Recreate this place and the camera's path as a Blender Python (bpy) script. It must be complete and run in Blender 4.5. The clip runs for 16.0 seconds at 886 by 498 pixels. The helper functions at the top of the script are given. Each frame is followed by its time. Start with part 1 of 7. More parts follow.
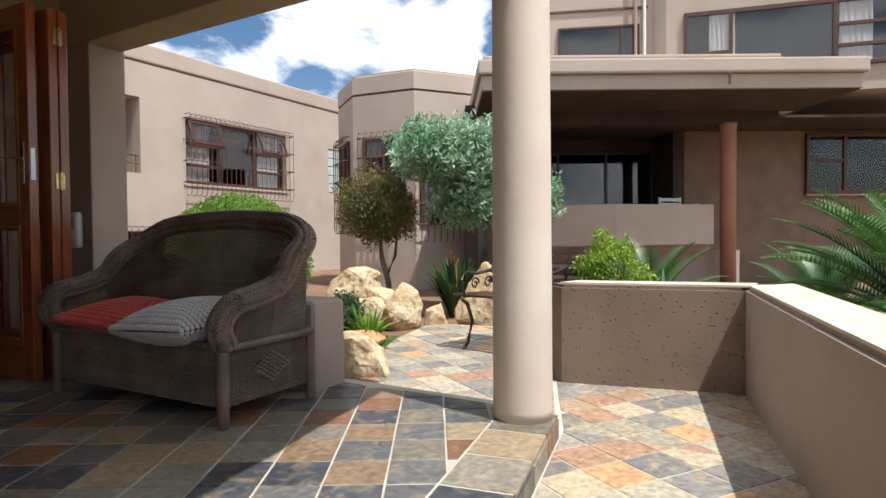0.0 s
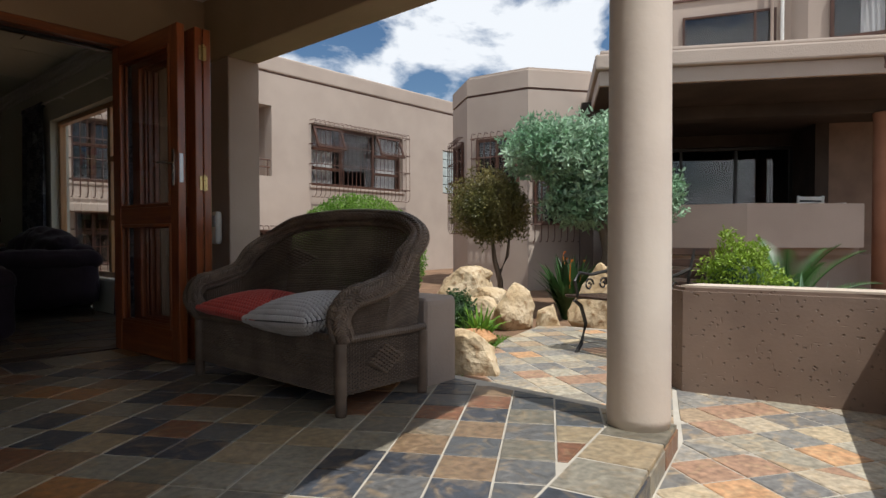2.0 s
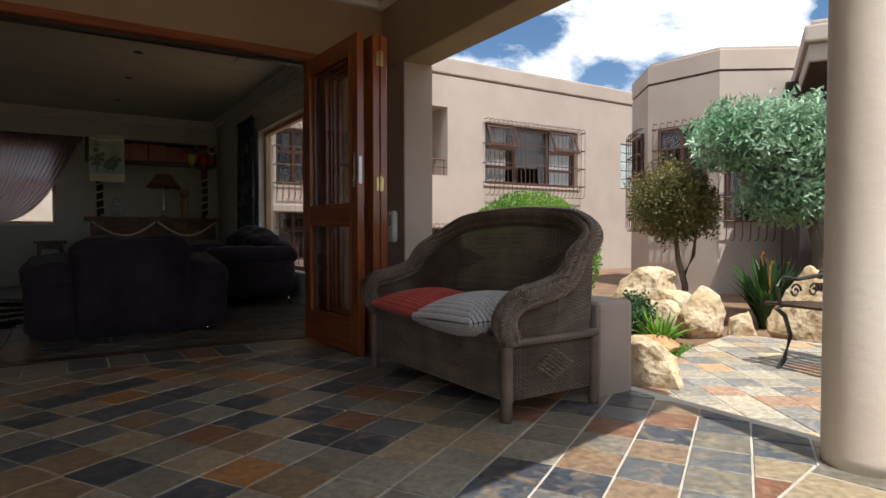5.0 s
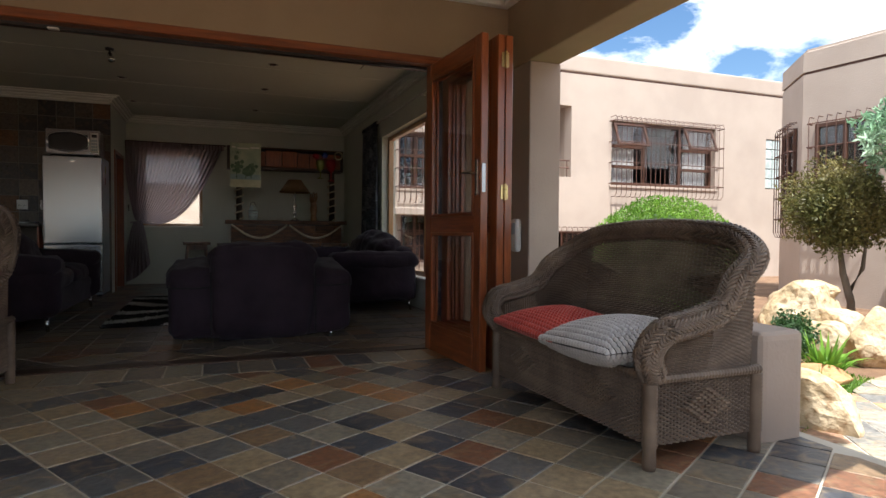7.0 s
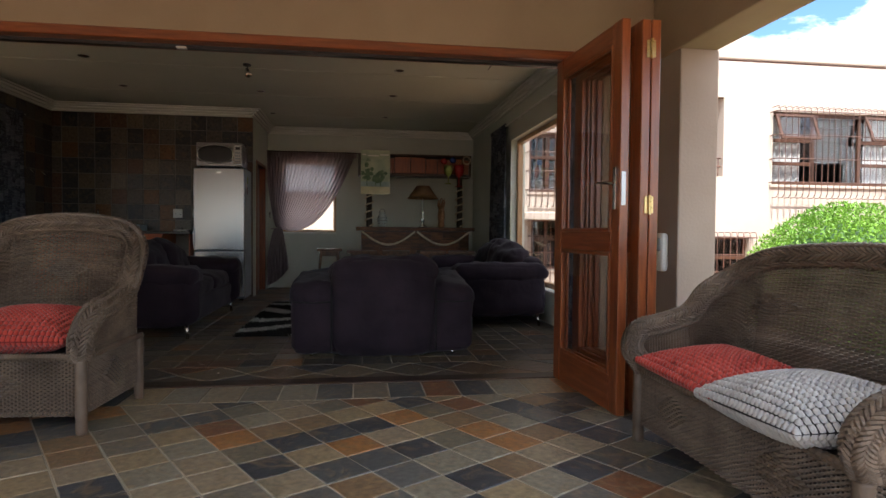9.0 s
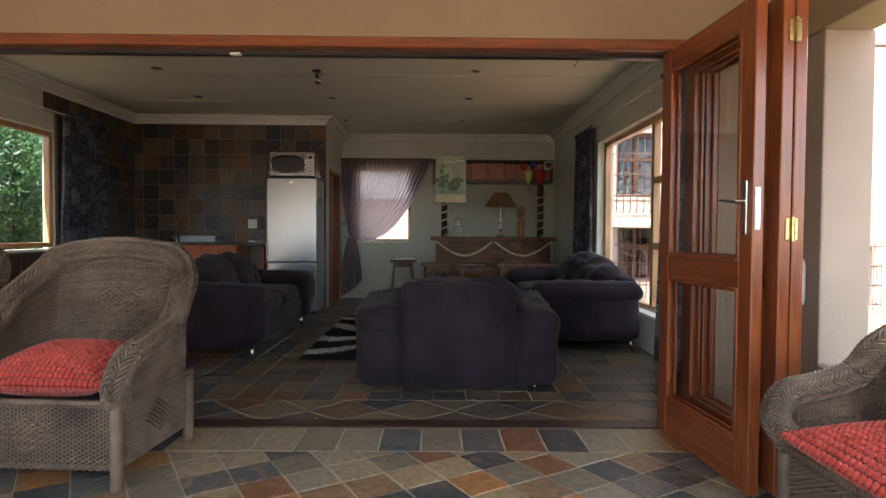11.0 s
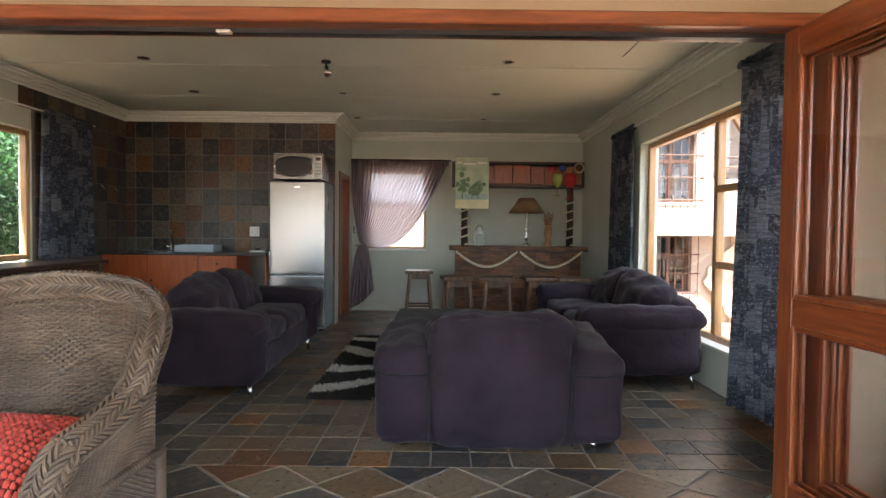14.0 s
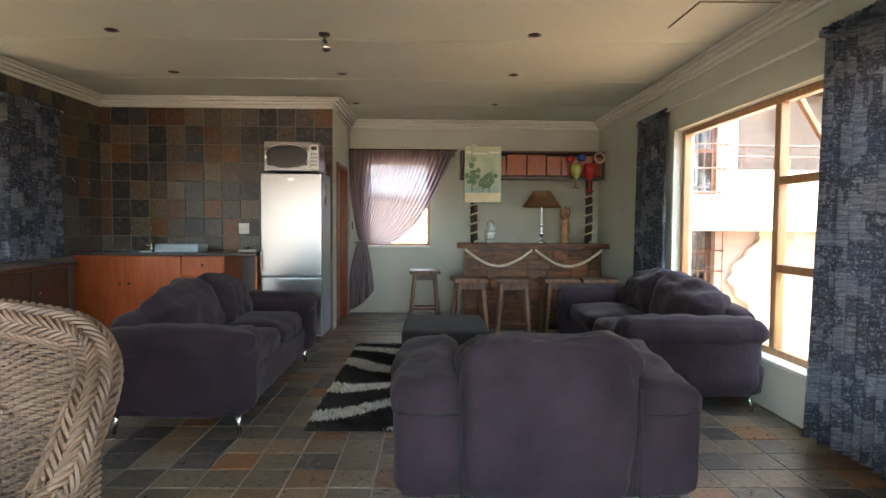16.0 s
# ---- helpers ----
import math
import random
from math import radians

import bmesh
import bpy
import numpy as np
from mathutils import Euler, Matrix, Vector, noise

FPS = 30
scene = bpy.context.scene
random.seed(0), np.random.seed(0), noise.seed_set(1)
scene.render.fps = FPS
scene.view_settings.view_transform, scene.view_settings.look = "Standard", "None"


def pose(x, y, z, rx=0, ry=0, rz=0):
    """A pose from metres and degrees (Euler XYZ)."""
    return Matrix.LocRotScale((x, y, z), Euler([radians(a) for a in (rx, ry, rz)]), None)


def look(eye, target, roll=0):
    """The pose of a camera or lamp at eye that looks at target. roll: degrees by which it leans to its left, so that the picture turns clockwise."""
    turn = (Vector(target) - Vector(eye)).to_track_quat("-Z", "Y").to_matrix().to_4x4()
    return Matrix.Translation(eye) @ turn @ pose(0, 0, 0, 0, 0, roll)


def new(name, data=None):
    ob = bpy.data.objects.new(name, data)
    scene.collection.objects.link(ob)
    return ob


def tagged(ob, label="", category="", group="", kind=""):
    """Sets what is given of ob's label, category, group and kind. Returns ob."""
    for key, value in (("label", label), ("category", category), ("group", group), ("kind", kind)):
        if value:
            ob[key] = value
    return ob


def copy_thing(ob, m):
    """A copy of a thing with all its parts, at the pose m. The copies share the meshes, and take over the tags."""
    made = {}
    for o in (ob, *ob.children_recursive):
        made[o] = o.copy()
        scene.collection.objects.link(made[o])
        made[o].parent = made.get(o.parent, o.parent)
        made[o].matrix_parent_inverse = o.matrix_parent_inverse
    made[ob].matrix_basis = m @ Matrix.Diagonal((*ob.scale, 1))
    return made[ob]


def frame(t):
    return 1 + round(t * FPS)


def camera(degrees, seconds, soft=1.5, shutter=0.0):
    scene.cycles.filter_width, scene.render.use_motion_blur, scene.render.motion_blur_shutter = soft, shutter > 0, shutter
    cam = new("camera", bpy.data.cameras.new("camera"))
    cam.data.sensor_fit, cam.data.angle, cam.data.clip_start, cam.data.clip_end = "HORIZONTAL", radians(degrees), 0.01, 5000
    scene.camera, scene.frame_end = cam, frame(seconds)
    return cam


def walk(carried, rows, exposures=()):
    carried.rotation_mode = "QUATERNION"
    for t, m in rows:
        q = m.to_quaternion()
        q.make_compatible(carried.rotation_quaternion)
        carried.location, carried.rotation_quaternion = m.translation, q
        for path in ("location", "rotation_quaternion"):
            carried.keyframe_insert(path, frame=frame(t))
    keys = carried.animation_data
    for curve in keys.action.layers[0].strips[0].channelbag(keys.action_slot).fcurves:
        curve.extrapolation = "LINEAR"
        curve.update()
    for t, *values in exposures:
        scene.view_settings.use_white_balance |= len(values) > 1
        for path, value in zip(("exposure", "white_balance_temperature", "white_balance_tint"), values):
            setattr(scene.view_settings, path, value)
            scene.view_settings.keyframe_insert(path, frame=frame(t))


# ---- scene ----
cam = camera(73.5, 16.0)
PATH = [
    (0, (1.048, 0.781, 0.808), (0.041, 2.509, 0.761), -0.5),
    (0.5, (1.05, 0.78, 0.805), (-0.041, 2.455, 0.76), -0.4),
    (1, (1.051, 0.779, 0.804), (-0.119, 2.401, 0.759), -0.3),
    (1.5, (1.05, 0.781, 0.799), (-0.196, 2.346, 0.757), -0.1),
    (2, (1.053, 0.784, 0.798), (-0.261, 2.291, 0.755), -0.1),
    (2.5, (1.061, 0.79, 0.799), (-0.318, 2.238, 0.755), -0.1),
    (3, (1.065, 0.801, 0.799), (-0.381, 2.182, 0.754), -0.1),
    (3.5, (1.07, 0.813, 0.798), (-0.438, 2.127, 0.753), -0.1),
    (6, (0.866, 0.92, 0.835), (-0.928, 1.802, 0.782), 0.2),
    (6.5, (0.811, 0.929, 0.861), (-1.024, 1.723, 0.809), 0.4),
    (7, (0.769, 0.95, 0.877), (-1.099, 1.662, 0.824), 0.4),
    (7.5, (0.694, 0.995, 0.887), (-1.205, 1.62, 0.834), 0.4),
    (8, (0.588, 1.057, 0.909), (-1.341, 1.581, 0.856), 0.4),
    (8.5, (0.502, 1.089, 0.956), (-1.457, 1.485, 0.901), 0.4),
    (9, (0.395, 1.107, 0.982), (-1.584, 1.39, 0.926), 0.5),
    (9.5, (0.259, 1.135, 1.008), (-1.731, 1.32, 0.953), 0.5),
    (10, (0.123, 1.143, 1.03), (-1.873, 1.252, 0.973), 0.4),
    (12.5, (-0.504, 1.166, 1.238), (-2.504, 1.158, 1.193), 0.5),
    (13, (-0.657, 1.089, 1.255), (-2.656, 1.083, 1.214), 0.6),
    (13.5, (-0.786, 1.016, 1.261), (-2.785, 1.011, 1.222), 0.7),
    (14, (-0.905, 0.97, 1.259), (-2.904, 0.974, 1.198), 0.6),
    (14.5, (-1.073, 0.936, 1.284), (-3.071, 0.948, 1.193), 0.5),
    (15, (-1.25, 0.9, 1.291), (-3.248, 0.917, 1.202), 0.4),
    (15.5, (-1.414, 0.853, 1.299), (-3.412, 0.874, 1.21), 0.4),
    (16, (-1.589, 0.774, 1.313), (-3.587, 0.805, 1.224), 0.4),
]
EXPOSE = [(0.0, 0.24, 6300, 9), (1.0, -0.02, 6300, 9), (2.0, -0.26, 6300, 9), (3.5, -0.14, 6300, 9), (6.0, 0.6, 6300, 9), (8.0, 1.25, 6250, 9), (10.0, 2.02, 6200, 8), (12.5, 3.0, 6100, 7), (14.5, 3.42, 6050, 5), (16.0, 3.8, 5950, 3)]
walk(cam, [(t, look(eye, target, roll)) for t, eye, target, roll in PATH], EXPOSE)

# ---- light ----
SUN_TO = Vector((0.452, -0.10, 1.0)).normalized()
SUN_EL = math.asin(SUN_TO.z)
world = bpy.data.worlds.new("world")
scene.world = world
world.use_nodes = True
wn = world.node_tree
wn.nodes.clear()
wout = wn.nodes.new("ShaderNodeOutputWorld")
wbg = wn.nodes.new("ShaderNodeBackground")
sky = wn.nodes.new("ShaderNodeTexSky")
sky.sky_type = 'NISHITA'
sky.sun_disc = False
sky.sun_elevation = SUN_EL
sky.sun_rotation = math.atan2(SUN_TO.x, SUN_TO.y)
sky.air_density, sky.dust_density, sky.ozone_density = 1.0, 1.2, 1.0
# cumulus clouds over the blue
geo = wn.nodes.new("ShaderNodeTexCoord")
mp = wn.nodes.new("ShaderNodeMapping")
mp.inputs["Scale"].default_value = (1.0, 1.0, 1.7)
mp.inputs["Location"].default_value = (0.30, 0.42, 0.15)
cn = wn.nodes.new("ShaderNodeTexNoise")
cn.inputs["Scale"].default_value = 4.4
cn.inputs["Detail"].default_value = 9.0
cn.inputs["Roughness"].default_value = 0.56
cn.inputs["Distortion"].default_value = 0.25
cr = wn.nodes.new("ShaderNodeValToRGB")
cr.color_ramp.elements[0].position = 0.44
cr.color_ramp.elements[1].position = 0.53
cm = wn.nodes.new("ShaderNodeMix")
cm.data_type = 'RGBA'
cm.inputs[7].default_value = (19, 19.4, 20, 1)
wn.links.new(geo.outputs["Generated"], mp.inputs["Vector"])
wn.links.new(mp.outputs[0], cn.inputs["Vector"])
wn.links.new(cn.outputs["Fac"], cr.inputs[0])
wn.links.new(cr.outputs[0], cm.inputs[0])
hs = wn.nodes.new("ShaderNodeHueSaturation")
hs.inputs["Saturation"].default_value, hs.inputs["Value"].default_value = 1.2, 1.8
wn.links.new(sky.outputs[0], hs.inputs["Color"])
wn.links.new(hs.outputs[0], cm.inputs[6])
wn.links.new(cm.outputs[2], wbg.inputs[0])
wbg.inputs[1].default_value = 0.058
wn.links.new(wbg.outputs[0], wout.inputs[0])

sun_data = bpy.data.lights.new("sun", 'SUN')
sun_data.energy, sun_data.angle, sun_data.color = 5.0, radians(0.53), (1.0, 0.965, 0.91)
sun = new("sun", sun_data)
sun.matrix_world = look((20 * SUN_TO.x, 20 * SUN_TO.y, 20 * SUN_TO.z), (0, 0, 0))

# ---- helpers of this scene ----
def part(name, bm, material, parent=None, label="", smooth=False):
    me = bpy.data.meshes.new(name)
    bm.normal_update()
    bm.to_mesh(me)
    bm.free()
    if smooth:
        for p in me.polygons:
            p.use_smooth = True
    me.materials.append(material)
    ob = new(name, me)
    if parent is not None:
        ob.parent = parent
    if label:
        ob["label"] = label
    return ob


def thing(name, m, label, category, group=""):
    ob = new(name)
    ob.empty_display_size = 0.1
    ob.matrix_basis = m
    return tagged(ob, label, category, group)


def box(bm, x0, x1, y0, y1, z0, z1, bevel=0.0, seg=1):
    r = bmesh.ops.create_cube(bm, size=1.0, matrix=Matrix.Translation(((x0 + x1) / 2, (y0 + y1) / 2, (z0 + z1) / 2)) @ Matrix.Diagonal((x1 - x0, y1 - y0, z1 - z0, 1)))
    if bevel > 0:
        es = list({e for v in r["verts"] for e in v.link_edges})
        bmesh.ops.bevel(bm, geom=es, offset=bevel, segments=seg, affect='EDGES', profile=0.6)
    return bm


def boxes(*items, bevel=0.0, seg=1):
    bm = bmesh.new()
    for it in items:
        box(bm, *it, bevel=bevel, seg=seg)
    return bm


def prism(bm, pts, z0, z1):
    """An upright prism over a plan polygon (counter-clockwise)."""
    lo = [bm.verts.new((x, y, z0)) for x, y in pts]
    hi = [bm.verts.new((x, y, z1)) for x, y in pts]
    n = len(pts)
    bm.faces.new(lo[::-1])
    bm.faces.new(hi)
    for i in range(n):
        bm.faces.new((lo[i], lo[(i + 1) % n], hi[(i + 1) % n], hi[i]))
    return bm


def tube(bm, pts, r, seg=6, closed=False):
    """A round bar along a line of points; r is one radius or one for each point."""
    pts = [Vector(p) for p in pts]
    n = len(pts)
    rings = []
    up = Vector((0, 0, 1))
    for i, p in enumerate(pts):
        if closed:
            d = pts[(i + 1) % n] - pts[i - 1]
        else:
            d = pts[min(i + 1, n - 1)] - pts[max(i - 1, 0)]
        d = d.normalized() if d.length > 1e-9 else Vector((0, 0, 1))
        a = up if abs(d.dot(up)) < 0.95 else Vector((1, 0, 0))
        u = d.cross(a).normalized()
        w = u.cross(d)
        rr = r[i] if isinstance(r, (list, tuple)) else r
        rings.append([bm.verts.new(p + rr * (math.cos(2 * math.pi * k / seg) * u + math.sin(2 * math.pi * k / seg) * w)) for k in range(seg)])
    m = n if closed else n - 1
    for i in range(m):
        a, b = rings[i], rings[(i + 1) % n]
        for k in range(seg):
            bm.faces.new((a[k], b[k], b[(k + 1) % seg], a[(k + 1) % seg]))
    if not closed:
        bm.faces.new(rings[0])
        bm.faces.new(rings[-1][::-1])
    return bm


def lathe(bm, profile, seg=20, at=(0, 0, 0)):
    """A turned body from (radius, height) pairs, bottom to top."""
    rings = []
    for r, z in profile:
        rings.append([bm.verts.new((at[0] + r * math.cos(2 * math.pi * k / seg), at[1] + r * math.sin(2 * math.pi * k / seg), at[2] + z)) for k in range(seg)])
    for a, b in zip(rings, rings[1:]):
        for k in range(seg):
            bm.faces.new((a[k], a[(k + 1) % seg], b[(k + 1) % seg], b[k]))
    bm.faces.new(rings[0][::-1])
    bm.faces.new(rings[-1])
    return bm


def grid_surface(bm, f, nu, nv, wrap=False):
    """A sheet of quads through f(u, v), u and v from 0 to 1."""
    vs = [[bm.verts.new(f(i / nu, j / nv)) for j in range(nv + 1)] for i in range(nu + 1)]
    for i in range(nu):
        for j in range(nv):
            bm.faces.new((vs[i][j], vs[i + 1][j], vs[i + 1][j + 1], vs[i][j + 1]))
    return vs


def rounded_box(sx, sy, sz, r, n=6, puff=0.0, seed=0, rough=0.0):
    """A cushion-like body: a box of that size, centred, with round corners and swollen faces."""
    bm = bmesh.new()
    bmesh.ops.create_cube(bm, size=2.0)
    bmesh.ops.subdivide_edges(bm, edges=bm.edges[:], cuts=n, use_grid_fill=True)
    h = Vector((sx / 2, sy / 2, sz / 2))
    for v in bm.verts:
        p = v.co.copy()
        q = Vector((p.x * h.x, p.y * h.y, p.z * h.z))
        inner = Vector((max(-h.x + r, min(h.x - r, q.x)), max(-h.y + r, min(h.y - r, q.y)), max(-h.z + r, min(h.z - r, q.z))))
        d = q - inner
        if d.length > 1e-6:
            q = inner + d.normalized() * min(r, d.length * 1.0 if (abs(d.x) > 0) + (abs(d.y) > 0) + (abs(d.z) > 0) == 1 else r)
        if puff:
            q.z += puff * (1 - p.x * p.x) * (1 - p.y * p.y) * (1 if p.z > 0 else -1) * abs(p.z)
            q.x += 0.5 * puff * (1 - p.z * p.z) * (1 - p.y * p.y) * p.x
            q.y += 0.5 * puff * (1 - p.z * p.z) * (1 - p.x * p.x) * p.y
        if rough:
            q += rough * noise.noise_vector(q * 7 + Vector((seed * 3.1, seed, 0)))
            q += 0.4 * rough * noise.noise_vector(Vector((q.x * 24, q.y * 24, q.z * 9)) + Vector((seed, seed * 1.7, 0)))
        v.co = q
    return bm


def moved(bm, m):
    bmesh.ops.transform(bm, matrix=m, verts=bm.verts)
    return bm


def join_into(dst, src):
    """Adds the body of bmesh src to dst and frees src."""
    me = bpy.data.meshes.new("join")
    src.to_mesh(me)
    src.free()
    dst.from_mesh(me)
    bpy.data.meshes.remove(me)
    return dst


# ---- materials ----
def surface(name, c1, c2, scale=6.0, rough=0.8, bump=0.15, fine=60.0, metal=0.0, c3=None, spread=0.0, island=False, bump_dist=0.01, rough_var=0.1, stretch=(1, 1, 1), sheen=0.0, spec=0.5, translucent=0.0):
    """Two-scale procedural surface: broad stains between c1 and c2, fine grain in tone and relief."""
    m = bpy.data.materials.new(name)
    m.use_nodes = True
    t = m.node_tree
    N, L = t.nodes, t.links
    bs = N["Principled BSDF"]
    tc = N.new("ShaderNodeTexCoord")
    mp = N.new("ShaderNodeMapping")
    mp.inputs["Scale"].default_value = stretch
    L.new(tc.outputs["Object"], mp.inputs["Vector"])
    n1 = N.new("ShaderNodeTexNoise")
    n1.inputs["Scale"].default_value, n1.inputs["Detail"].default_value = scale, 5.0
    n2 = N.new("ShaderNodeTexNoise")
    n2.inputs["Scale"].default_value, n2.inputs["Detail"].default_value = fine, 4.0
    L.new(mp.outputs[0], n1.inputs["Vector"])
    L.new(mp.outputs[0], n2.inputs["Vector"])
    r1 = N.new("ShaderNodeValToRGB")
    r1.color_ramp.elements[0].position, r1.color_ramp.elements[1].position = 0.35, 0.65
    r1.color_ramp.elements[0].color, r1.color_ramp.elements[1].color = (*c1, 1), (*c2, 1)
    L.new(n1.outputs["Fac"], r1.inputs[0])
    col = r1.outputs[0]
    if c3 is not None:
        mx = N.new("ShaderNodeMix")
        mx.data_type = 'RGBA'
        rr = N.new("ShaderNodeValToRGB")
        rr.color_ramp.elements[0].position, rr.color_ramp.elements[1].position = 0.52, 0.68
        L.new(n2.outputs["Fac"], rr.inputs[0])
        L.new(rr.outputs[0], mx.inputs[0])
        L.new(col, mx.inputs[6])
        mx.inputs[7].default_value = (*c3, 1)
        col = mx.outputs[2]
    if spread:
        src = N.new("ShaderNodeNewGeometry") if island else N.new("ShaderNodeObjectInfo")
        mr = N.new("ShaderNodeMapRange")
        mr.inputs[3].default_value, mr.inputs[4].default_value = 1 - spread, 1 + spread
        L.new(src.outputs["Random Per Island" if island else "Random"], mr.inputs[0])
        hv = N.new("ShaderNodeHueSaturation")
        L.new(mr.outputs[0], hv.inputs["Value"])
        L.new(col, hv.inputs["Color"])
        col = hv.outputs[0]
    L.new(col, bs.inputs["Base Color"])
    rm = N.new("ShaderNodeMapRange")
    rm.inputs[3].default_value, rm.inputs[4].default_value = max(0.02, rough - rough_var), min(1, rough + rough_var)
    L.new(n2.outputs["Fac"], rm.inputs[0])
    L.new(rm.outputs[0], bs.inputs["Roughness"])
    bs.inputs["Metallic"].default_value = metal
    bs.inputs["Specular IOR Level"].default_value = spec
    if sheen:
        bs.inputs["Sheen Weight"].default_value = sheen
        bs.inputs["Sheen Roughness"].default_value = 0.5
    if bump:
        bp = N.new("ShaderNodeBump")
        bp.inputs["Strength"].default_value, bp.inputs["Distance"].default_value = bump, bump_dist
        L.new(n2.outputs["Fac"], bp.inputs["Height"])
        L.new(bp.outputs[0], bs.inputs["Normal"])
    if translucent:
        tr = N.new("ShaderNodeBsdfTranslucent")
        L.new(col, tr.inputs[0])
        ms = N.new("ShaderNodeMixShader")
        ms.inputs[0].default_value = translucent
        L.new(bs.outputs[0], ms.inputs[1])
        L.new(tr.outputs[0], ms.inputs[2])
        L.new(ms.outputs[0], N["Material Output"].inputs[0])
    return m


def slate(name, island=False, dark=1.0, rough=0.55, bump=0.35, fade=0.0):
    """Riven multicolour slate: each piece takes its own tone, with rust veins and cleft relief."""
    m = bpy.data.materials.new(name)
    m.use_nodes = True
    N, L = m.node_tree.nodes, m.node_tree.links
    bs = N["Principled BSDF"]
    src = N.new("ShaderNodeNewGeometry") if island else N.new("ShaderNodeObjectInfo")
    rnd = src.outputs["Random Per Island" if island else "Random"]
    tones = N.new("ShaderNodeValToRGB")
    tones.color_ramp.interpolation = 'CONSTANT'
    cols = [(0.060, 0.066, 0.078), (0.19, 0.166, 0.132), (0.31, 0.24, 0.15), (0.095, 0.098, 0.10), (0.34, 0.16, 0.06), (0.17, 0.152, 0.116), (0.22, 0.145, 0.085), (0.052, 0.056, 0.066), (0.25, 0.225, 0.175), (0.20, 0.092, 0.05), (0.13, 0.127, 0.122), (0.29, 0.235, 0.165)]
    cols = [tuple(a * (1 - fade) + b * fade for a, b in zip(c, (0.30, 0.265, 0.20))) for c in cols]
    el = tones.color_ramp.elements
    el[0].position, el[0].color = 0.0, (*[c * dark for c in cols[0]], 1)
    el[1].position, el[1].color = 1 / 12, (*[c * dark for c in cols[1]], 1)
    for i in range(2, 12):
        e = el.new(i / 12)
        e.color = (*[c * dark for c in cols[i]], 1)
    L.new(rnd, tones.inputs[0])
    tc = N.new("ShaderNodeTexCoord")
    ad = N.new("ShaderNodeVectorMath")
    ad.operation = 'ADD'
    sc = N.new("ShaderNodeMath")
    sc.operation = 'MULTIPLY'
    sc.inputs[1].default_value = 37.0
    L.new(rnd, sc.inputs[0])
    L.new(tc.outputs["Object"], ad.inputs[0])
    L.new(sc.outputs[0], ad.inputs[1])
    n1 = N.new("ShaderNodeTexNoise")
    n1.inputs["Scale"].default_value, n1.inputs["Detail"].default_value, n1.inputs["Distortion"].default_value = 9.0, 7.0, 1.6
    n2 = N.new("ShaderNodeTexNoise")
    n2.inputs["Scale"].default_value, n2.inputs["Detail"].default_value = 34.0, 6.0
    L.new(ad.outputs[0], n1.inputs["Vector"])
    L.new(ad.outputs[0], n2.inputs["Vector"])
    r1 = N.new("ShaderNodeValToRGB")
    r1.color_ramp.elements[0].position, r1.color_ramp.elements[1].position = 0.5, 0.68
    L.new(n1.outputs["Fac"], r1.inputs[0])
    mx = N.new("ShaderNodeMix")
    mx.data_type = 'RGBA'
    mx.inputs[7].default_value = (0.32 * dark, 0.23 * dark, 0.13 * dark, 1)
    fm = N.new("ShaderNodeMath")
    fm.operation = 'MULTIPLY'
    fm.inputs[1].default_value = 0.5
    L.new(r1.outputs[0], fm.inputs[0])
    L.new(fm.outputs[0], mx.inputs[0])
    L.new(tones.outputs[0], mx.inputs[6])
    hv = N.new("ShaderNodeHueSaturation")
    mr = N.new("ShaderNodeMapRange")
    mr.inputs[3].default_value, mr.inputs[4].default_value = 0.12, 1.9
    L.new(n2.outputs["Fac"], mr.inputs[0])
    L.new(mr.outputs[0], hv.inputs["Value"])
    L.new(mx.outputs[2], hv.inputs["Color"])
    L.new(hv.outputs[0], bs.inputs["Base Color"])
    rm = N.new("ShaderNodeMapRange")
    rm.inputs[3].default_value, rm.inputs[4].default_value = rough - 0.2, rough + 0.15
    L.new(n2.outputs["Fac"], rm.inputs[0])
    L.new(rm.outputs[0], bs.inputs["Roughness"])
    bp = N.new("ShaderNodeBump")
    bp.inputs["Strength"].default_value, bp.inputs["Distance"].default_value = bump, 0.012
    L.new(n1.outputs["Fac"], bp.inputs["Height"])
    b2 = N.new("ShaderNodeBump")
    b2.inputs["Strength"].default_value, b2.inputs["Distance"].default_value = bump, 0.004
    L.new(n2.outputs["Fac"], b2.inputs["Height"])
    L.new(bp.outputs[0], b2.inputs["Normal"])
    L.new(b2.outputs[0], bs.inputs["Normal"])
    return m


